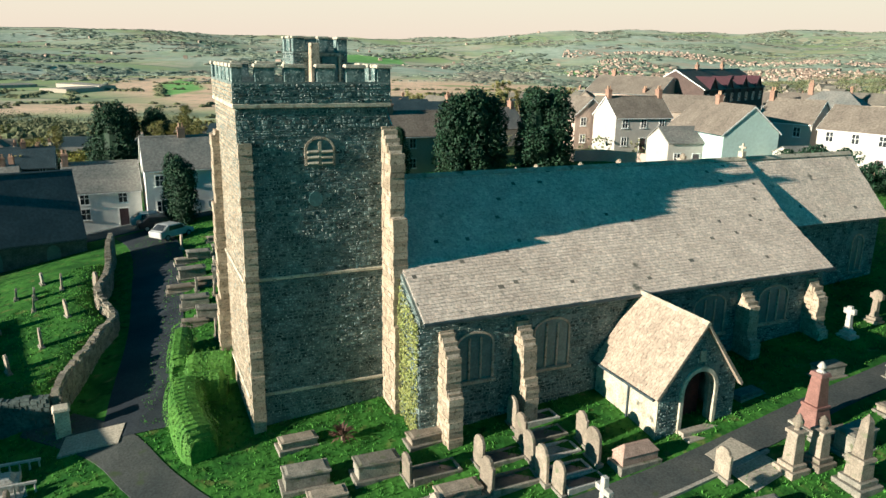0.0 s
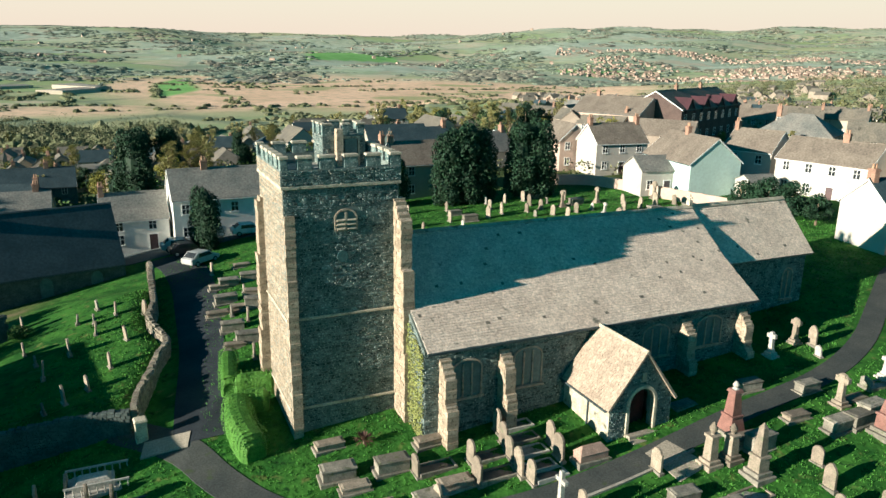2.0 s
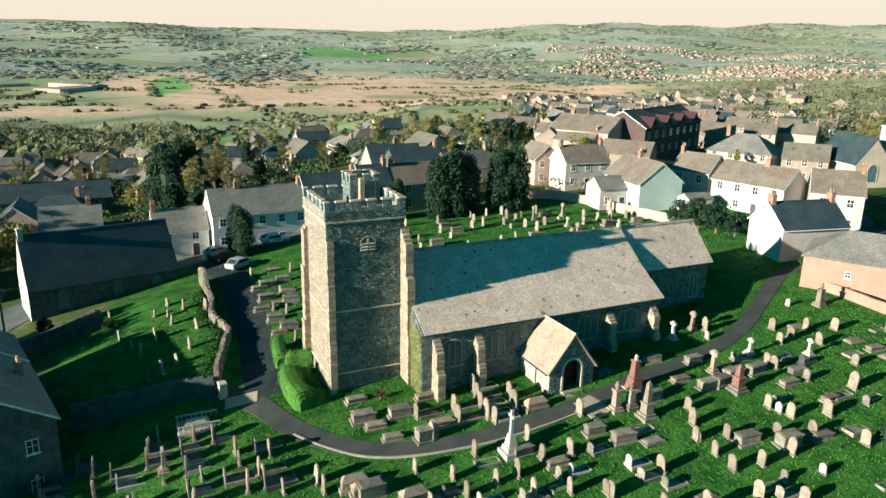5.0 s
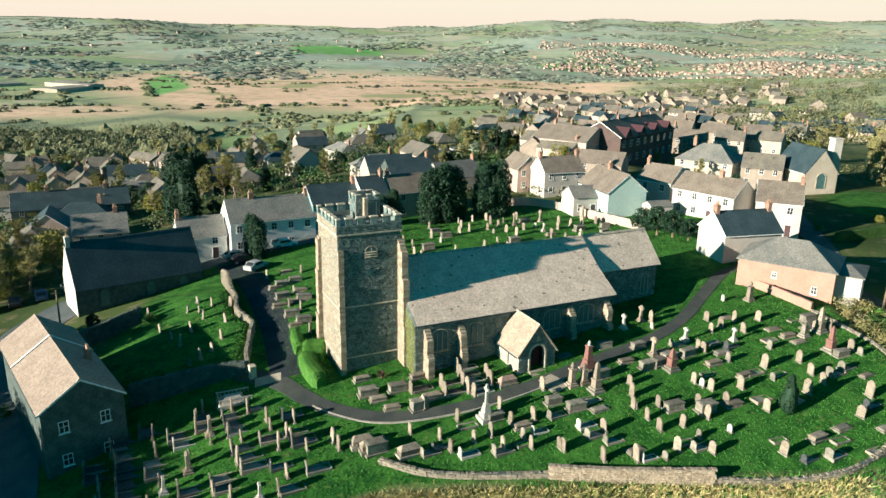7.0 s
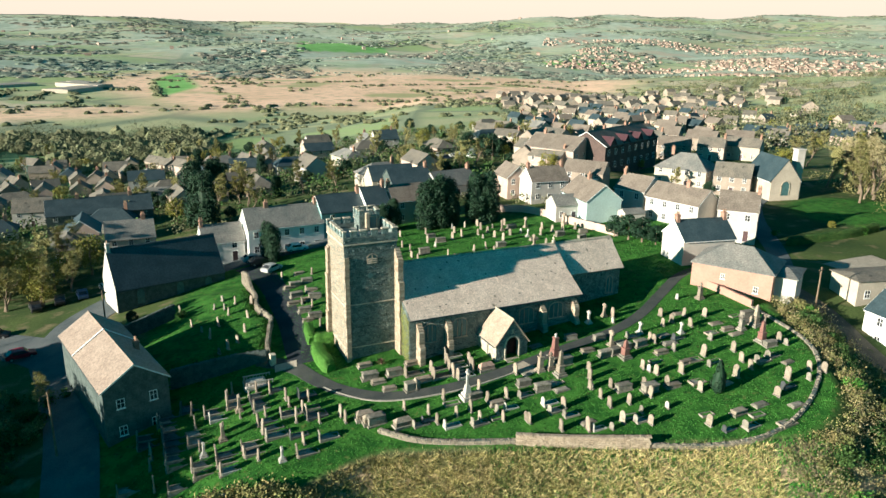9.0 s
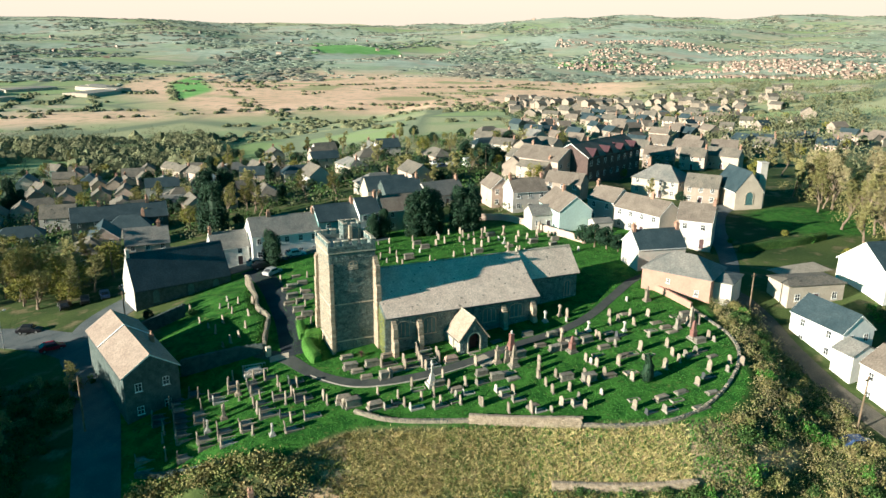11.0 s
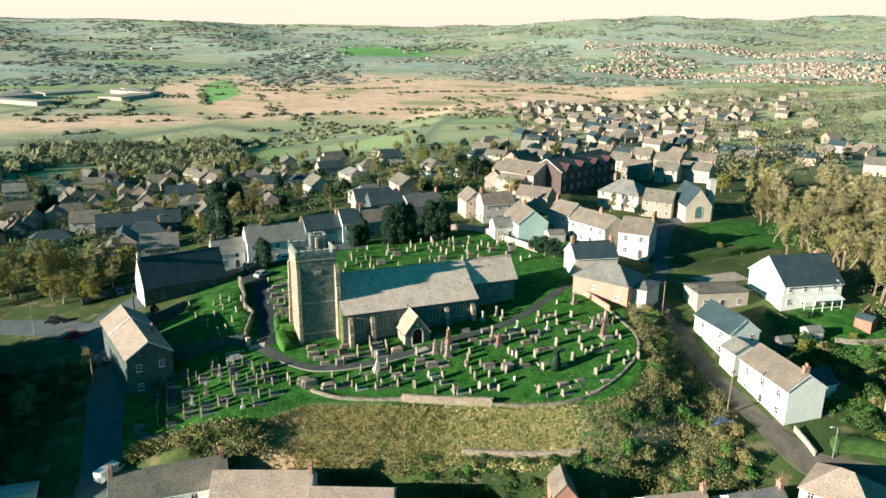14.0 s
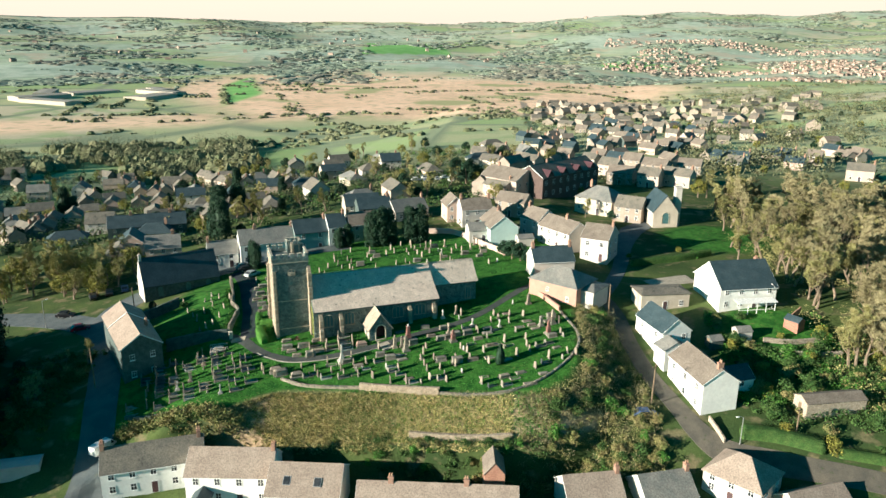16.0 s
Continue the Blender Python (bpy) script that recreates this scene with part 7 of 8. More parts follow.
HOUSES_E = [(22.6, 252.4), (31.8, 274.6), (42.8, 237.9), (55.2, 316.0), (63.8, 258.9), (74.7, 245.9), (93.3, 306.5), (68.9, 379.5), (87.0, 418.3), (103.0, 454.9), (111.4, 399.1), (116.6, 343.4), (117.2, 296.3), (135.0, 323.2), (131.8, 261.7), (155.7, 375.9), (97.3, 206.9), (99.9, 177.0), (90.7, 223.5), (89.2, 175.6), (165.0, 352.7), (187.0, 381.7), (186.6, 438.2), (78.8, 207.4), (80.0, 183.8), (28.8, 220.4), (37.5, 209.9), (46.1, 217.5), (56.4, 225.1), (126.9, 425.0), (141.2, 428.5), (141.9, 385.3), (71.3, 318.9), (102.7, 376.1), (111.6, 209.4), (177.2, 204.2), (179.4, 254.9), (136.4, 231.4), (28.5, 152.8), (33.5, 146.5), (72.8, 116.5), (32.1, 171.7), (38.2, 118.8)]

BUNGALOWS = [(-228.2, 262.1), (-169.7, 230.5), (-138.0, 183.8), (-154.5, 158.7), (-107.1, 139.1), (-109.2, 121.9), (-77.3, 97.9), (-62.0, 93.6), (-98.1, 161.4), (-77.7, 120.3), (-129.9, 243.1), (-106.0, 215.6), (-80.7, 168.4), (-70.7, 172.0), (-111.3, 266.4), (-85.7, 241.6), (-63.2, 223.4), (-48.4, 198.9), (-48.2, 149.2), (-184.5, 220.0), (-148.3, 292.9), (-153.1, 250.9), (-48.2, 243.9), (-28.3, 196.1), (-24.0, 218.3), (-18.6, 232.4), (2.7, 205.9), (-12.8, 136.9), (-36.2, 166.5), (22.9, 242.9), (33.3, 264.9), (44.2, 250.3), (26.6, 309.5)]
for n, (x, y) in enumerate(BUNGALOWS):
    house(("low bungalow with a hipped brown tiled roof", "gabled cottage with a dark slate roof", "pale bungalow with a hipped weathered roof")[n % 3], x, y, (25, 115, 28, -62, 20)[n % 5] + rnd.uniform(-6, 6), (11.5, 9.5, 12.5)[n % 3], 7.6, (2.9, 4.4, 2.8)[n % 3], (2.6, 3.0, 2.4)[n % 3], (WHITE, WHITE, PINK, CREAM)[n % 4], (ROOF_W, ROOF_D, ROOF_W, ROOF_G)[n % 4], wins="fl", cols=3, storeys=(1, 2, 1)[n % 3], chims=((0.3, 0),) if n % 2 else (), door="f", detail=False, hip=(0.9, 0.0, 0.8)[n % 3], group="village houses")
HOUSES_W = [q for q in HOUSES_W if min(math.hypot(q[0] - a, q[1] - b) for a, b in BUNGALOWS) > 12]
for n, (x, y) in enumerate(HOUSES_W):
    house(("pale rendered village house with a brown roof", "village house with a dark slate roof", "low village bungalow with a tiled roof")[n % 3], x, y, rnd.choice((24, 26, -62, 114, 20, 30)) + rnd.uniform(-8, 8), rnd.uniform(8.5, 12), rnd.uniform(6.5, 7.6), (4.7, 4.6, 3.0)[n % 3], rnd.uniform(2.3, 3.0), (CREAM, WHITE, PINK, GREYW, CREAM)[n % 5], (ROOF_W, ROOF_D, ROOF_G)[n % 3], wins="f", cols=3, storeys=(2, 2, 1)[n % 3], chims=((0.45, 0),) if n % 2 else (), door="f", detail=False, group="village houses")
for n, (x, y) in enumerate(HOUSES_E):
    house(("white rendered village house with a tan roof", "cream village house with a grey roof", "pale village bungalow with a brown tiled roof")[n % 3], x, y, rnd.choice((-34, -30, 58, -40, -28)) + rnd.uniform(-8, 8), rnd.uniform(8.0, 11.0) * (0.8 if y > 225 else 1), rnd.uniform(6, 7) * (0.85 if y > 225 else 1), (4.6, 3.6, 2.8)[n % 3] if y > 225 else 4.6, rnd.uniform(2.0, 2.8), (MUTED, CREAM, MUTED, PINK)[n % 4], (ROOF_B, ROOF_W, ROOF_B, ROOF_W)[n * 3 % 4 if n % 5 else 3], wins="f", cols=3, storeys=(2, 2, 1)[n % 3], chims=((0.45, 0),) if n % 2 else (), door="f", detail=False, group="village houses")
# more houses along the streets behind
for n in range(130):
    if n % 2:
        x, y = 40 + 190 * rnd.random(), 230 + 300 * rnd.random()
        if y > 260 + 2.2 * x or y < 120 + 0.7 * x:
            continue
    else:
        x, y = -60 - 170 * rnd.random(), 130 + 150 * rnd.random()
        if min(math.hypot(x - a, y - b) for a, b in BUNGALOWS + HOUSES_W) < 11:
            continue
    house("pale village house among gardens", x, y, rnd.choice((25, -60, 115, -30)) + rnd.uniform(-10, 10), rnd.uniform(7, 10), rnd.uniform(5.5, 6.5), 3.6, 2.3, (MUTED, PINK, MUTED, GREYW, CREAM)[n % 5], (ROOF_B if n % 2 else ROOF_W, ROOF_B, ROOF_W, ROOF_D)[n % 4], wins="", cols=3, chims=((0.45, 0),) if n % 3 else (), door="", detail=False, group="village houses")
# the brick school with four dark red gables
a0, b0 = Vector((47.6, 141.5, 0)), Vector((68.4, 164.9, 0))
way = (b0 - a0).normalized()
out = Vector((way.y, -way.x, 0))
mid = (a0 + b0) / 2 - out * 6.0
ang = math.degrees(math.atan2(way.y, way.x))
sch = house("long dark brick school with red gabled dormers", mid.x, mid.y, ang, (b0 - a0).length, 12.0, 7.2, 3.4, DARKBRICK, ROOF_B, z=4.3, wins="f", cols=8, chims=((-0.2, 0), (0.2, 0)), door="", name="school", size=(1.2, 1.7))
for k in range(4):
    x = (k - 1.5) * (b0 - a0).length / 4
    g = Form().prism([(x - 2.2, 6.6), (x + 2.2, 6.6), (x, 9.2)], "y", -6.1, -1.2)
    gb = part("gable", g.mesh("gable", DARKBRICK), sch, "dark red gable")
    part("bargeboard", Form().prism([(x - 2.6, 6.4), (x, 9.55), (x + 2.6, 6.4), (x + 2.35, 6.3), (x, 9.2), (x - 2.35, 6.3)], "y", -6.35, -2.4).mesh("bargeboard", MAROON), gb)
house("pinkish school wing with a brown roof", 36.5, 150.0, ang + 90, 16, 11, 6.4, 3.0, PINK, ROOF_B, z=4.0, wins="fl", cols=4, chims=((0.3, 0),), door="", name="school")
# the small church to the north east
c2 = house("small cream church with a steep grey roof", 80.5, 113.5, 96, 12.0, 7.0, 4.6, 4.6, CREAM, ROOF_D, z=4.7, wins="", chims=(), door="", name="small_church", verge=False)
part("bell_turret", Form().box(-4.6, -2.6, -4.6, -2.8, -1.0, 11.2).box(-4.75, -2.45, -4.75, -2.65, 11.2, 11.5).mesh("bell_turret", WHITE, soft=0.04), c2, "white square bell turret")
w2 = part("window", Form().prism(arch_ring(-0.9, 0.9, 1.2, 4.4, 1.0, 0.18), "x", -6.1, -5.9).mesh("window", DRESSED), c2)
part("pane", Form().prism(arch(-0.9, 0.9, 1.2, 4.4, 1.0), "x", -6.04, -5.9).mesh("pane", GLASS_DARK), w2)
# big dark long roof and pink gable behind the chapel
house("house with a pink rendered gable", -76.5, 103.0, 112, 9.0, 7.0, 4.6, 2.8, PINK, ROOF_D, wins="l", chims=(), door="")
house("long terrace with a dark slate roof", -82.0, 124.0, 26, 24, 8, 4.8, 3.0, GREYW, ROOF_D, wins="f", cols=6, chims=((-0.2, 0), (0.3, 0)), door="")
# distant town on the far slope, as one spread
def sprinkle(n, where, seed, name, label, size=(9, 7, 5, 2.6), mats=(TOWN, ROOF_R)):
    r = random.Random(seed)
    f = Form()
    for _ in range(n):
        x, y = where(r)
        z, a = gz(x, y), r.uniform(0, math.pi)
        l, w, e, q = (s * r.uniform(0.75, 1.4) for s in size)
        c, s = math.cos(a), math.sin(a)
        at = lambda u, v, h: (x + u * c - v * s, y + u * s + v * c, z + h)
        l, w = l / 2, w / 2
        v = [at(-l, -w, -2), at(l, -w, -2), at(l, w, -2), at(-l, w, -2), at(-l, -w, e), at(l, -w, e), at(l, w, e), at(-l, w, e), at(-l, 0, e + q), at(l, 0, e + q)]
        f.add(v, [(0, 1, 5, 4), (1, 2, 6, 5), (2, 3, 7, 6), (3, 0, 4, 7), (5, 6, 9), (7, 4, 8)], 0)
        f.add(v[4:], [(0, 1, 5, 4), (2, 3, 4, 5)], 1)
    return solid(name, f.mesh(name, *mats, fix=False), Matrix(), label, "town", kind="stuff")


def polar(a0, a1, r0, r1, rows=0):
    def where(r):
        a, d = radians(r.uniform(a0, a1)), r.uniform(r0, r1)
        if rows:
            d = round(d / rows) * rows + r.uniform(-6, 6)
        return 35 + d * math.sin(a), -98 + d * math.cos(a)
    return where


def patchy(a0, a1, r0, r1, scale, cut):
    base = polar(a0, a1, r0, r1)
    def where(r):
        while True:
            x, y = base(r)
            if noise.noise(Vector((x / scale, y / scale, 3.0))) > cut:
                return x, y
    return where


sprinkle(1150, patchy(7, 36, 1750, 2600, 260, -0.02), 61, "distant_town", "distant town of pale and reddish houses on a hillside", (7, 5, 2.8, 1.7), (TOWN, FARROOF))
sprinkle(420, patchy(15, 38, 1450, 1900, 200, 0.0), 66, "distant_town", "distant estate of red and cream houses", (7, 5, 2.8, 1.7), (TOWN, FARROOF))
sprinkle(44, polar(-38, 10, 1900, 3600), 62, "distant_farms", "scattered pale farmhouses on far hills", (11, 7, 4.5, 2.5), (TOWN, FARROOF))
SHED_SPOTS = iter([(-455, 880), (-500, 1000), (-470, 940), (-590, 840), (-545, 790), (-620, 900), (-575, 935)])
sprinkle(7, lambda r: next(SHED_SPOTS), 63, "distant_sheds", "long white industrial sheds in the valley", (75, 26, 4, 0.8), (CREAM, KERB))
sprinkle(120, polar(2, 22, 560, 900, 40), 64, "distant_estate", "estate of pale houses beyond the village", (9, 7, 3.6, 2.4), (MUTED, ROOF_W))


def thicket(n, where, seed, name, label, size, mat, per=9, leaf=0.0):
    """Distant trees as uneven clumps of sprays, one object."""
    r = random.Random(seed)
    v, f = [], []
    for _ in range(n):
        x, y = where(r)
        z = gz(x, y)
        s = size * r.uniform(0.55, 1.4)
        for _ in range(per):
            c = Vector((x + r.gauss(0, 0.45) * s, y + r.gauss(0, 0.45) * s, z + s * r.uniform(0.1, 1.1)))
            a = Vector((r.gauss(0, 1), r.gauss(0, 1), r.gauss(0, 1))).normalized()
            t = a.orthogonal().normalized() * ((leaf or s * 0.42) * r.uniform(0.6, 1.4))
            b = a.cross(t) * r.uniform(0.7, 1.1)
            o = len(v)
            v += [tuple(c - t), tuple(c - b * 0.8), tuple(c + t), tuple(c + b)]
            f.append((o, o + 1, o + 2, o + 3))
    g = Form()
    g.v, g.f, g.m = v, f, [0] * len(f)
    return solid(name, g.mesh(name, mat, fix=False), Matrix(), label, "woodland", kind="stuff")


def clumps(n, where, seed, name, label, size, mat, flat=0.75, per=2):
    """Far trees as low uneven crowns that run into one another, one object."""
    r = random.Random(seed)
    v, f = [], []
    rings = ((1.0, 0.0), (1.08, 0.35), (0.8, 0.75), (0.35, 1.0))
    for _ in range(n):
        x, y = where(r)
        for _ in range(per):
            s = size * r.uniform(0.45, 1.15)
            px, py = x + r.gauss(0, 0.6) * size, y + r.gauss(0, 0.6) * size
            z, o, t0 = gz(px, py) - 0.3, len(v), r.random()
            for k, h in rings:
                for j in range(7):
                    a = (j + t0) * math.tau / 7
                    q = s * k * r.uniform(0.72, 1.25) * 0.7
                    v.append((px + q * math.cos(a), py + q * math.sin(a), z + s * flat * h * r.uniform(0.85, 1.2)))
            f += [(o + i * 7 + j, o + i * 7 + (j + 1) % 7, o + i * 7 + 7 + (j + 1) % 7, o + i * 7 + 7 + j) for i in range(3) for j in range(7)]
            f.append(tuple(o + 21 + j for j in range(7)))
    g = Form()
    g.v, g.f, g.m = v, f, [0] * len(f)
    return solid(name, g.mesh(name, mat, fix=False), Matrix(), label, "woodland", kind="stuff")


def hedgerows(a0, a1, r0, r1, cell, seed):
    q = random.Random(seed)
    lines = []
    for _ in range(cell):
        x, y = polar(a0, a1, r0, r1)(q)
        a = q.choice((0.3, 0.45, 1.9, 2.1)) + q.uniform(-0.15, 0.15)
        lines.append((x, y, math.cos(a), math.sin(a), q.uniform(60, 220)))
    def where(r):
        x, y, c, s, l = lines[r.randrange(len(lines))]
        t = r.uniform(-l, l)
        return x + c * t + r.uniform(-3, 3), y + s * t + r.uniform(-3, 3)
    return where


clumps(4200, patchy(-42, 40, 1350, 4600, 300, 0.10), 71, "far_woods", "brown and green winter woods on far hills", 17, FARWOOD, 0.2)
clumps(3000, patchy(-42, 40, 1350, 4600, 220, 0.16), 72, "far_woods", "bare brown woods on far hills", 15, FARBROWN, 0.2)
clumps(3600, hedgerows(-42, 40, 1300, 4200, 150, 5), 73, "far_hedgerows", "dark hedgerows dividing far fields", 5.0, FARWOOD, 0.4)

clumps(750, hedgerows(-36, 14, 560, 1350, 30, 6), 74, "moor_scrub", "rows of dark scrub across the tan moor", 4.6, VALLEY, 0.55)
clumps(420, patchy(-42, 30, 560, 1500, 90, 0.26), 75, "moor_scrub", "clumps of scrub on the valley floor", 4.6, VALLEY, 0.55)
clumps(420, patchy(-46, -20, 420, 620, 60, -0.12), 76, "valley_trees", "brown winter trees beyond the village", 6.0, VALLEY, 1.0)
thicket(700, patchy(-46, -20, 420, 620, 60, -0.12), 86, "valley_trees", "bare twigs of winter trees beyond the village", 8.0, VALLEY, 70, 0.32)
thicket(900, lambda r: (r.uniform(-230, 40), r.uniform(112, 300)), 81, "village_growth", "dark garden trees and hedges between the houses", 2.6, LEAF_BUSH, 40, 0.3)
thicket(900, lambda r: (r.uniform(-240, 30), r.uniform(100, 300)), 89, "village_growth", "brown winter hedges between the houses", 2.2, VALLEY, 40, 0.26)
thicket(420, lambda r: (r.uniform(40, 260), r.uniform(170, 520)), 82, "village_growth", "hedges and small trees between eastern houses", 3.2, VALLEY, 40, 0.4)
thicket(900, patchy(14, 42, 330, 1100, 90, 0.0), 77, "valley_trees", "winter trees on the eastern slope", 6, VALLEY, 60, 0.5)
def scarp(r):
    while True:
        x, y = r.uniform(39, 62), r.uniform(4, 46)
        if float(edge_out(x, y)) > 0.9 and x < 58.4 + 0.24 * max(36 - y, 0):
            return x, y


def beds(r):
    while True:
        x, y = r.uniform(77, 100), r.uniform(18, 46)
        if math.hypot((x - 89) * 0.8, y - 41.5) > 8.5:
            return x, y


thicket(420, scarp, 83, "scarp_scrub", "tangled brambles and bracken on the scarp", 1.1, BRAMBLE, 80, 0.09)
thicket(330, scarp, 84, "scarp_scrub", "tan dead growth on the scarp", 1.2, TWIG, 60, 0.08)
thicket(520, lambda r: (r.uniform(96, 165), r.uniform(15, 135)), 78, "woodland_scrub", "tangled winter scrub under the trees", 2.6, TWIG_G, 90, 0.13)
thicket(330, lambda r: (r.uniform(79, 106), r.uniform(12, 36)), 79, "garden_growth", "overgrown winter garden shrubs", 1.1, LEAF_BUSH, 70, 0.13)
thicket(260, lambda r: (r.uniform(-62, -45), r.uniform(2, 32)), 80, "garden_growth", "shaded overgrown garden west of the road", 0.9, LEAF_BUSH, 60, 0.14)
thicket(380, beds, 87, "garden_growth", "tangled green garden hedges and beds", 0.8, LEAF_HEDGE, 60, 0.12)
thicket(160, lambda r: (r.uniform(-30, -8), r.uniform(6.4, 9.0)), 88, "brambles", "dark brambles below the old cemetery", 1.0, BRAMBLE, 60, 0.13)

# Dark growth added here to stand for the shadow in the yards.
thicket(240, lambda r: (r.uniform(12, 58), r.uniform(2.4, 6.6)), 90, "garden_growth", "dark growth in the shadowed yards behind the terrace", 0.9, LEAF_BUSH, 60, 0.12)

# the pale sky behind the hills
rim = Form()
n = 49
pts = [(4900 * math.sin(radians(a)), 4900 * math.cos(radians(a))) for a in np.linspace(-72, 72, n)]
rim.add([(x, y, -80) for x, y in pts] + [(x, y, 520) for x, y in pts], [(i, i + 1, n + i + 1, n + i) for i in range(n - 1)])
rim_mat = bpy.data.materials.new("bright hazy sky")
rim_mat.use_nodes = True
rn = rim_mat.node_tree
rn.nodes.remove(rn.nodes["Principled BSDF"])
glow = rn.nodes.new("ShaderNodeEmission")
glow.inputs["Color"].default_value, glow.inputs["Strength"].default_value = (1.0, 0.84, 0.67, 1), 0.43
height = rn.nodes.new("ShaderNodeNewGeometry")
axes = rn.nodes.new("ShaderNodeSeparateXYZ")
rise = rn.nodes.new("ShaderNodeMapRange")
rise.inputs["From Min"].default_value, rise.inputs["From Max"].default_value = 120, 420
fade = rn.nodes.new("ShaderNodeMix")
fade.data_type = "RGBA"
fade.inputs["A"].default_value, fade.inputs["B"].default_value = (1.0, 0.775, 0.625, 1), (1.0, 0.87, 0.68, 1)
rn.links.new(height.outputs["Position"], axes.inputs[0]), rn.links.new(axes.outputs["Z"], rise.inputs["Value"])
rn.links.new(rise.outputs[0], fade.inputs["Factor"]), rn.links.new(fade.outputs["Result"], glow.inputs["Color"])
rn.links.new(glow.outputs[0], rn.nodes["Material Output"].inputs["Surface"])
solid("backdrop", rim.mesh("backdrop", rim_mat, fix=False), Matrix(), "pale cream hazy sky above the hills", "sky", kind="structure")

# ---- street things ----
def pole(x, y, h, lean=0.0, label="leaning wooden telegraph pole", mat=None, arm=True):
    ob = thing("telegraph_pole", pose(x, y, gz(x, y), lean, 0, 30), label, "pole", "poles")
    part("post", Form().tube([(0, 0, -0.5), (0, 0, h)], [0.14, 0.1], 8).mesh("post", mat or WOOD), ob)
    if arm:
        part("crossarm", Form().box(-0.6, 0.6, -0.06, 0.06, h - 0.5, h - 0.36).mesh("crossarm", WOOD), ob)


def street_lamp(x, y, h, turn):
    ob = thing("street_lamp", pose(x, y, gz(x, y), 0, 0, turn), "grey steel street lamp", "street lamp", "street lamps")
    part("post", Form().tube([(0, 0, -0.3), (0, 0, h), (0.4, 0, h + 0.25), (0.9, 0, h + 0.3)], [0.09, 0.06, 0.05, 0.045], 8).mesh("post", STEEL), ob)
    part("lantern", Form().box(0.8, 1.4, -0.12, 0.12, h + 0.22, h + 0.36, top=0.8).mesh("lantern", FRAME, soft=0.02), ob)


pole(62.0, 18.0, 8.0, 1.5), pole(84.3, 11.8, 5.0), pole(-40.6, 19.0, 8.0, -2.0), pole(-47.0, 47.5, 7.5), pole(57.6, 45.0, 7.0)
street_lamp(-68.5, 47.0, 6.5, 60), street_lamp(75.0, 10.0, 5.0, 200), street_lamp(91.5, 48.6, 4.5, 100)
PAINTS = {}


def car(label, x, y, turn, colour, van=False):
    mat = PAINTS.setdefault(colour, surf("car paint", colour, tuple(c * 0.9 for c in colour), 3.0, 1.0, 0.3, bump=0))
    ob = thing("van" if van else "car", pose(x, y, gz(x, y) + 0.09, 0, 0, turn), label, "van" if van else "car", "parked vehicles")
    if van:
        side = [(-2.3, 0.35), (2.3, 0.35), (2.35, 0.95), (1.75, 1.15), (1.3, 1.9), (-2.3, 1.95)]
    else:
        side = [(-2.05, 0.3), (2.05, 0.3), (2.1, 0.7), (1.15, 0.92), (0.55, 1.42), (-1.1, 1.45), (-1.75, 0.98), (-2.1, 0.9)]
    part("body", Form().prism(side, "y", -0.83, 0.83).mesh("body", mat, soft=0.08), ob)
    for s in (-1, 1):
        glass = [(-1.05, 0.95), (0.9, 0.95), (0.5, 1.36), (-1.0, 1.38)] if not van else [(1.0, 1.2), (1.62, 1.2), (1.25, 1.78), (1.0, 1.78)]
        part("side_window", Form().prism(glass, "y", s * 0.83, s * 0.845).mesh("side_window", PANE), ob)
        for u in (-1.3, 1.3):
            w = part("wheel", Form().lathe([(0.2, -0.1), (0.31, -0.1), (0.32, 0), (0.31, 0.1), (0.2, 0.1)], 14).mesh("wheel", RUBBER), ob, m=pose(u, s * 0.76, 0.3, 90))
            part("rim", Form().lathe([(0.19, -0.115), (0.19, 0.115)], 10).mesh("rim", STEEL), w)
    if van:
        part("windscreen", Form().add([(1.74, -0.7, 1.18), (1.74, 0.7, 1.18), (1.33, 0.65, 1.86), (1.33, -0.65, 1.86)], [(0, 1, 2, 3)]).turned(Matrix.Translation((0.02, 0, 0.01))).mesh("windscreen", PANE), ob)
    else:
        part("windscreen", Form().add([(1.13, -0.7, 0.95), (1.13, 0.7, 0.95), (0.58, 0.64, 1.41), (0.58, -0.64, 1.41)], [(0, 1, 2, 3)]).turned(Matrix.Translation((0.02, 0, 0.012))).mesh("windscreen", PANE), ob)
        part("rear_window", Form().add([(-1.73, -0.68, 1.0), (-1.73, 0.68, 1.0), (-1.14, 0.62, 1.43), (-1.14, -0.62, 1.43)], [(0, 1, 2, 3)]).turned(Matrix.Translation((-0.02, 0, 0.012))).mesh("rear_window", PANE), ob)


SILVER, RED, WHITEP, BLACKP, BLUE = (0.5, 0.5, 0.49), (0.42, 0.012, 0.03), (0.75, 0.75, 0.73), (0.02, 0.02, 0.025), (0.05, 0.09, 0.2)
car("bright red parked car on the side road", -58.6, 44.4, 40, RED)
car("white van parked by the terrace", -31.4, 4.6, 70, WHITEP, True)
car("silver car parked before the white terrace", -31.5, 74.6, 28, SILVER)
car("white car parked by the white terrace", -24.0, 77.6, 28, WHITEP)
car("pale car parked at the head of the drive", -26.4, 67.0, 64, SILVER)
car("black car parked by the chapel", -29.6, 72.0, 30, BLACKP)
for k, (x, y) in enumerate([(-63.5, 66.0), (-60.5, 68.0), (-66.5, 63.5), (-57.0, 70.0)]):
    car("dark car parked in the yard behind the chapel", x, y, 118 + 4 * k, (BLACKP, BLUE, BLACKP, SILVER)[k])
car("dark car parked on the side road", -67.0, 52.4, 16, BLACKP)
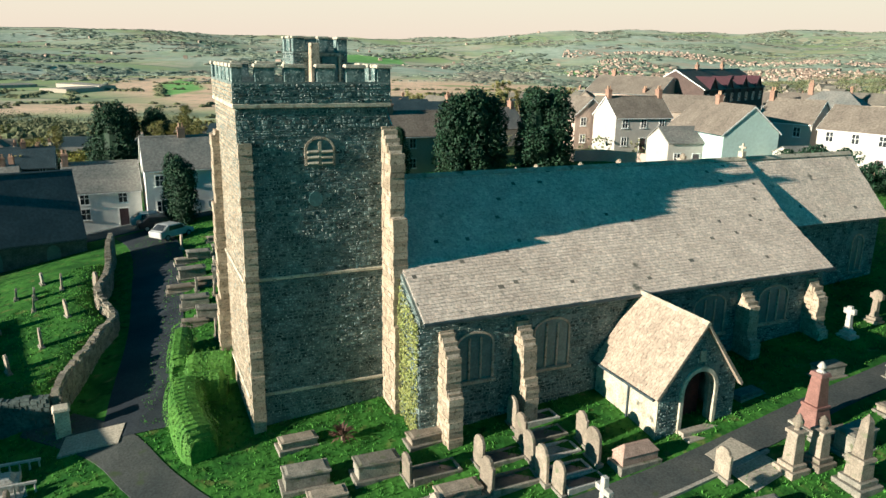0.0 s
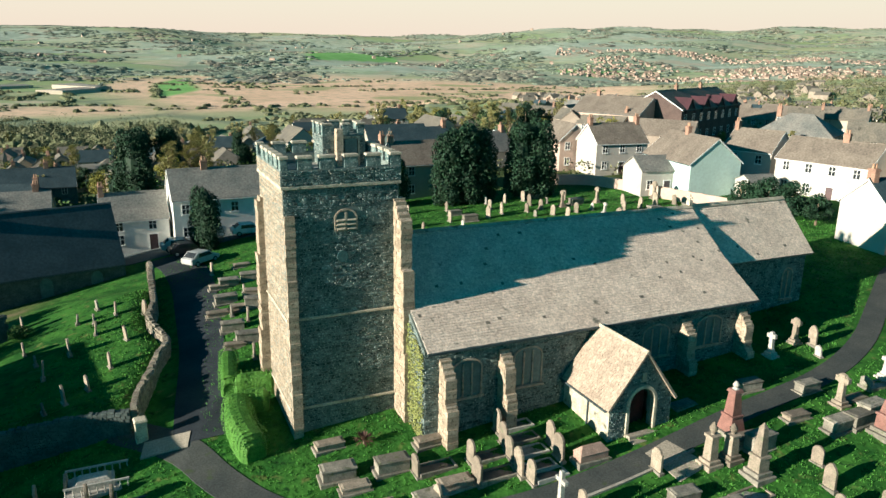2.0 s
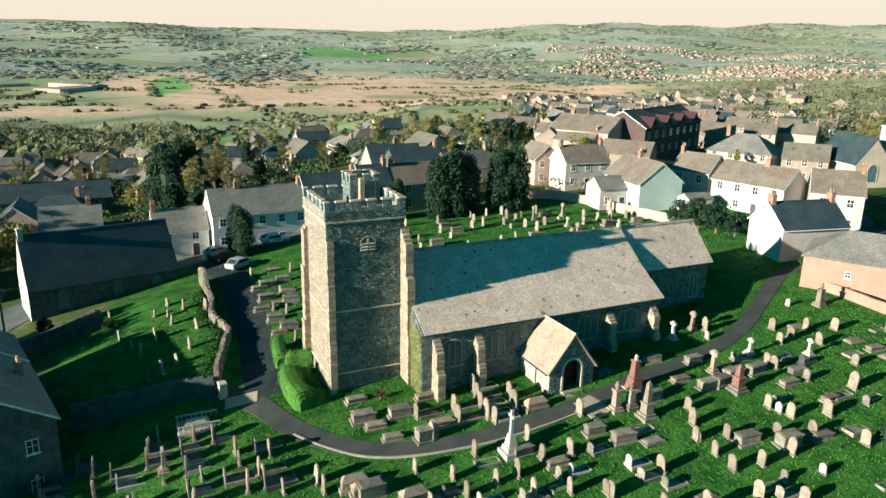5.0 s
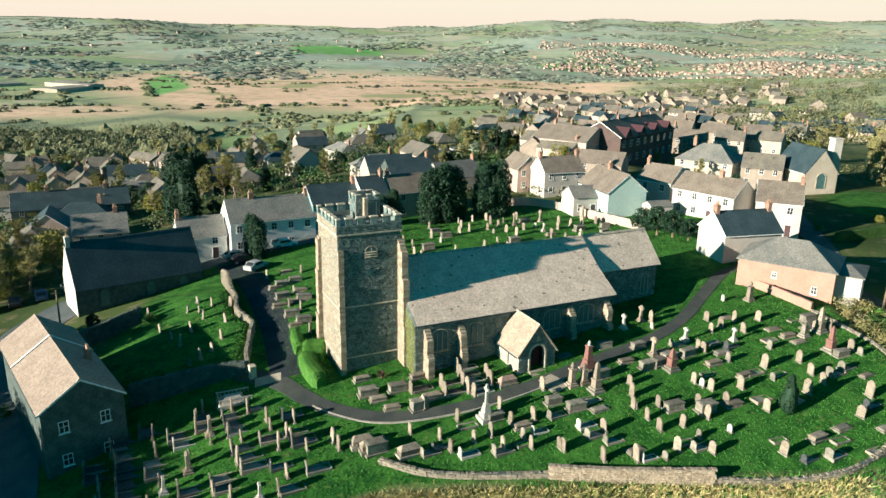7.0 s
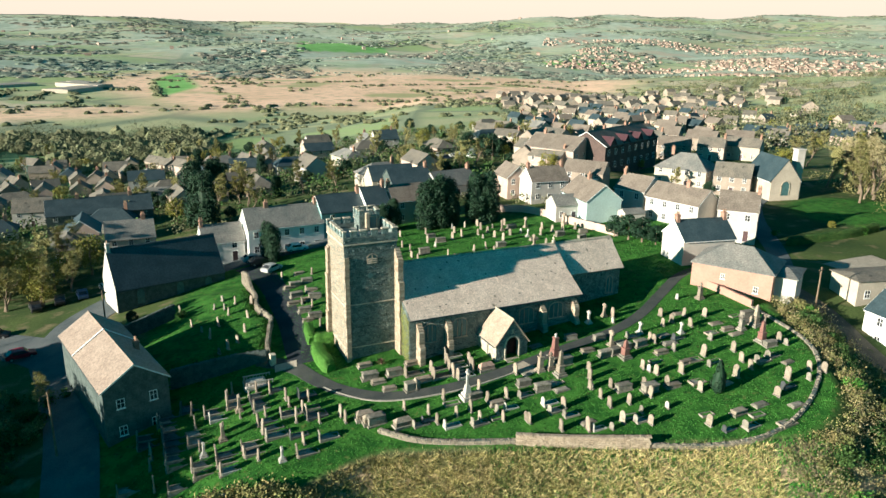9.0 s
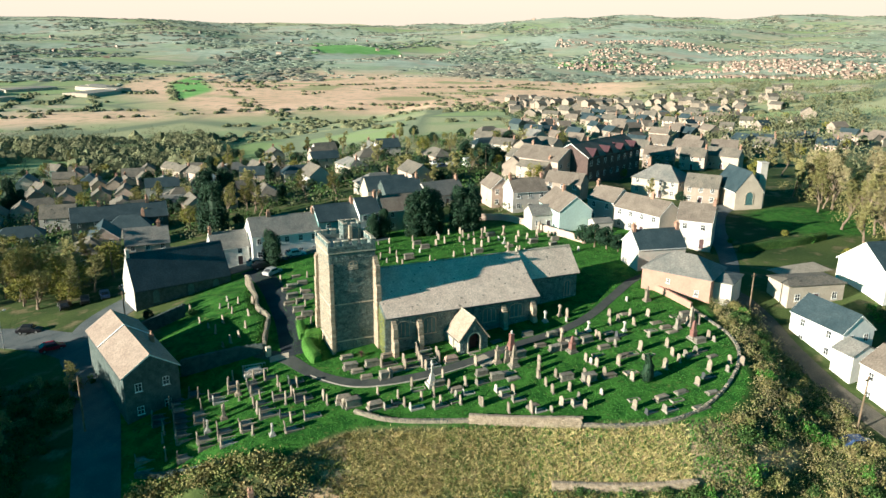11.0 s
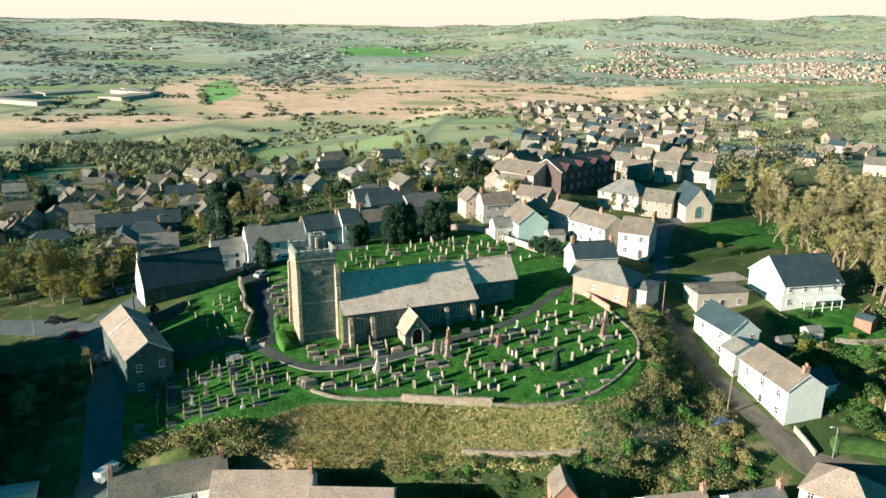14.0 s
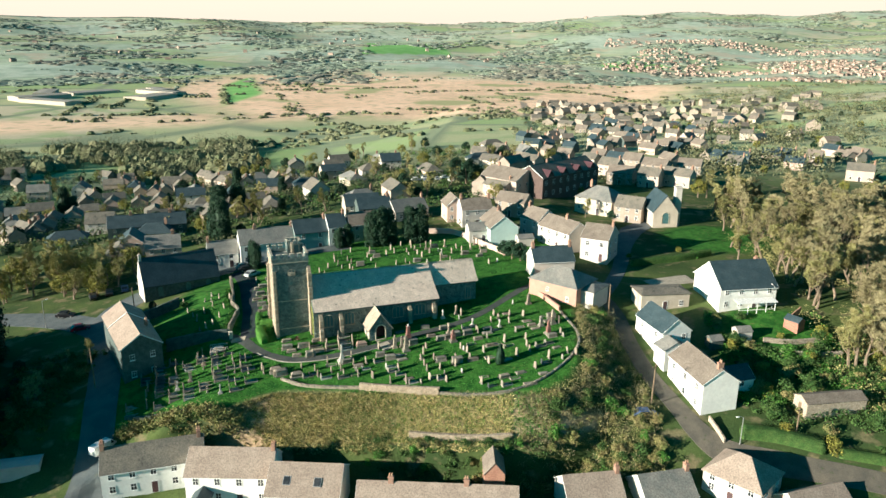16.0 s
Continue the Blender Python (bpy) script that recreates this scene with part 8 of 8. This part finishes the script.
car("dark blue car on a drive below the scarp", 60.5, 15.0, 5, BLUE)
for k in range(9):
    car("parked car in the distant car park", -4 + 2.9 * k + rnd.uniform(-0.3, 0.3), 186 + 4 * (k % 3) + rnd.uniform(-0.5, 0.5), rnd.choice((26, 110)), (SILVER, WHITEP, WHITEP, BLUE)[k % 4])
car("white van in the distant car park", 14.6, 196.5, 26, WHITEP, True)


def shed(label, x, y, turn, l, w, h, wall, roof, rise=0.7):
    ob = thing("garden_shed", pose(x, y, gz(x, y), 0, 0, turn), label, "shed", "garden sheds")
    part("wall", Form().prism([(-w / 2, -0.5), (w / 2, -0.5), (w / 2, h), (0, h + rise), (-w / 2, h)], "x", -l / 2, l / 2).mesh("wall", wall), ob)
    part("roof", Form().prism([(-w / 2 - 0.15, h - 0.1), (0, h + rise + 0.02), (w / 2 + 0.15, h - 0.1), (w / 2 + 0.15, h), (0, h + rise + 0.12), (-w / 2 - 0.15, h)], "x", -l / 2 - 0.1, l / 2 + 0.1).mesh("roof", roof), ob)
    part("door", Form().box(-l / 2 - 0.04, -l / 2 + 0.01, -0.4, 0.4, 0.0, 1.8).mesh("door", WOOD), ob)


shed("small white garden shed with a grey roof", 82.6, 38.2, 15, 3.0, 2.4, 1.9, WHITE, ROOF_G)
shed("red painted garden shed on a lawn", 93.6, 41.6, -50, 3.0, 2.4, 1.9, ROOF_R, ROOF_D)
shed("grey garden shed beside the cottages", 76.8, 35.8, 20, 2.6, 2.2, 1.6, GREYW, ROOF_G)
shed("low timber outbuilding in a garden", 91.5, 17.6, 14, 11.0, 3.6, 2.4, BUTT, ROOF_B)
shed("white outbuilding with a flat roof", -46.5, 2.0, 20, 9.0, 3.0, 2.2, WHITE, WHITE, 0.2)
shed("small white lean-to beside the mint house", 40.8, 86.0, 16, 4.2, 3.2, 2.2, WHITE, ROOF_G)
shed("brick outhouse behind the terrace", 35.0, 2.6, 95, 5.0, 3.2, 5.5, BRICKW, ROOF_B, 2.0)
# skylights, porch and verandah of the nearer houses
for dx in (-2.6, 2.2):
    x, y = 6.0 + dx, -1.8 - 2.6
    sl = thing("skylight", pose(x, y, -14.3 + 4.9 + 2.9 * (1 - 2.6 / 4.5) + 0.19, 32.8, 0, 2), "dark roof skylight with a metal frame", "skylight", "skylights")
    part("frame", Form().box(-0.6, 0.6, -0.75, 0.75, -0.05, 0.06).mesh("frame", STEEL), sl)
    part("pane", Form().box(-0.5, 0.5, -0.65, 0.65, 0.063, 0.075).mesh("pane", PANE), sl)
house("small gabled front porch with a dark roof", -10.5, -4.6, 94, 3.0, 2.6, 2.3, 1.0, WHITE, ROOF_D, z=-14.2, wins="", chims=(), door="", storeys=1, detail=False, name="front_porch")
ver = thing("verandah", pose(87.6, 47.2, 2.9, 0, 0, 14), "white verandah along the large house", "verandah")
for k in range(5):
    part("post", Form().box(-4 + 2 * k - 0.06, -4 + 2 * k + 0.06, -0.9, -0.78, -0.4, 2.4).mesh("post", FRAME), ver)
part("roof", Form().prism([(-1.1, 2.35), (0.9, 2.75), (0.9, 2.85), (-1.1, 2.45)], "x", -4.4, 4.4).mesh("roof", FRAME), ver)
part("rail", Form().box(-4.1, 4.1, -0.88, -0.8, 0.85, 0.95).mesh("rail", FRAME), ver)
# chapel windows and its lit gable
for u in (-5.2, 1.2, 6.0):
    m = pose(-44.4, 65.1, -4.0, 0, 0, 36)
    wnd = thing("window_chapel", m, "tall pointed dark chapel window", "window", kind="structure")
    part("frame", Form().prism(arch_ring(u - 0.6, u + 0.6, 0.9, 3.4, 0.8, 0.16), "y", -4.5, -4.38).mesh("frame", GREYW), wnd)
    part("pane", Form().prism(arch(u - 0.6, u + 0.6, 0.9, 3.4, 0.8), "y", -4.44, -4.38).mesh("pane", GLASS_DARK), wnd)

# ---- single stones and slates ----
for kind, owner, v, f, mat in LATER:
    me = bpy.data.meshes.new(kind)
    me.from_pydata(v, [], f)
    me.materials.append(mat)
    part(kind, me, owner)
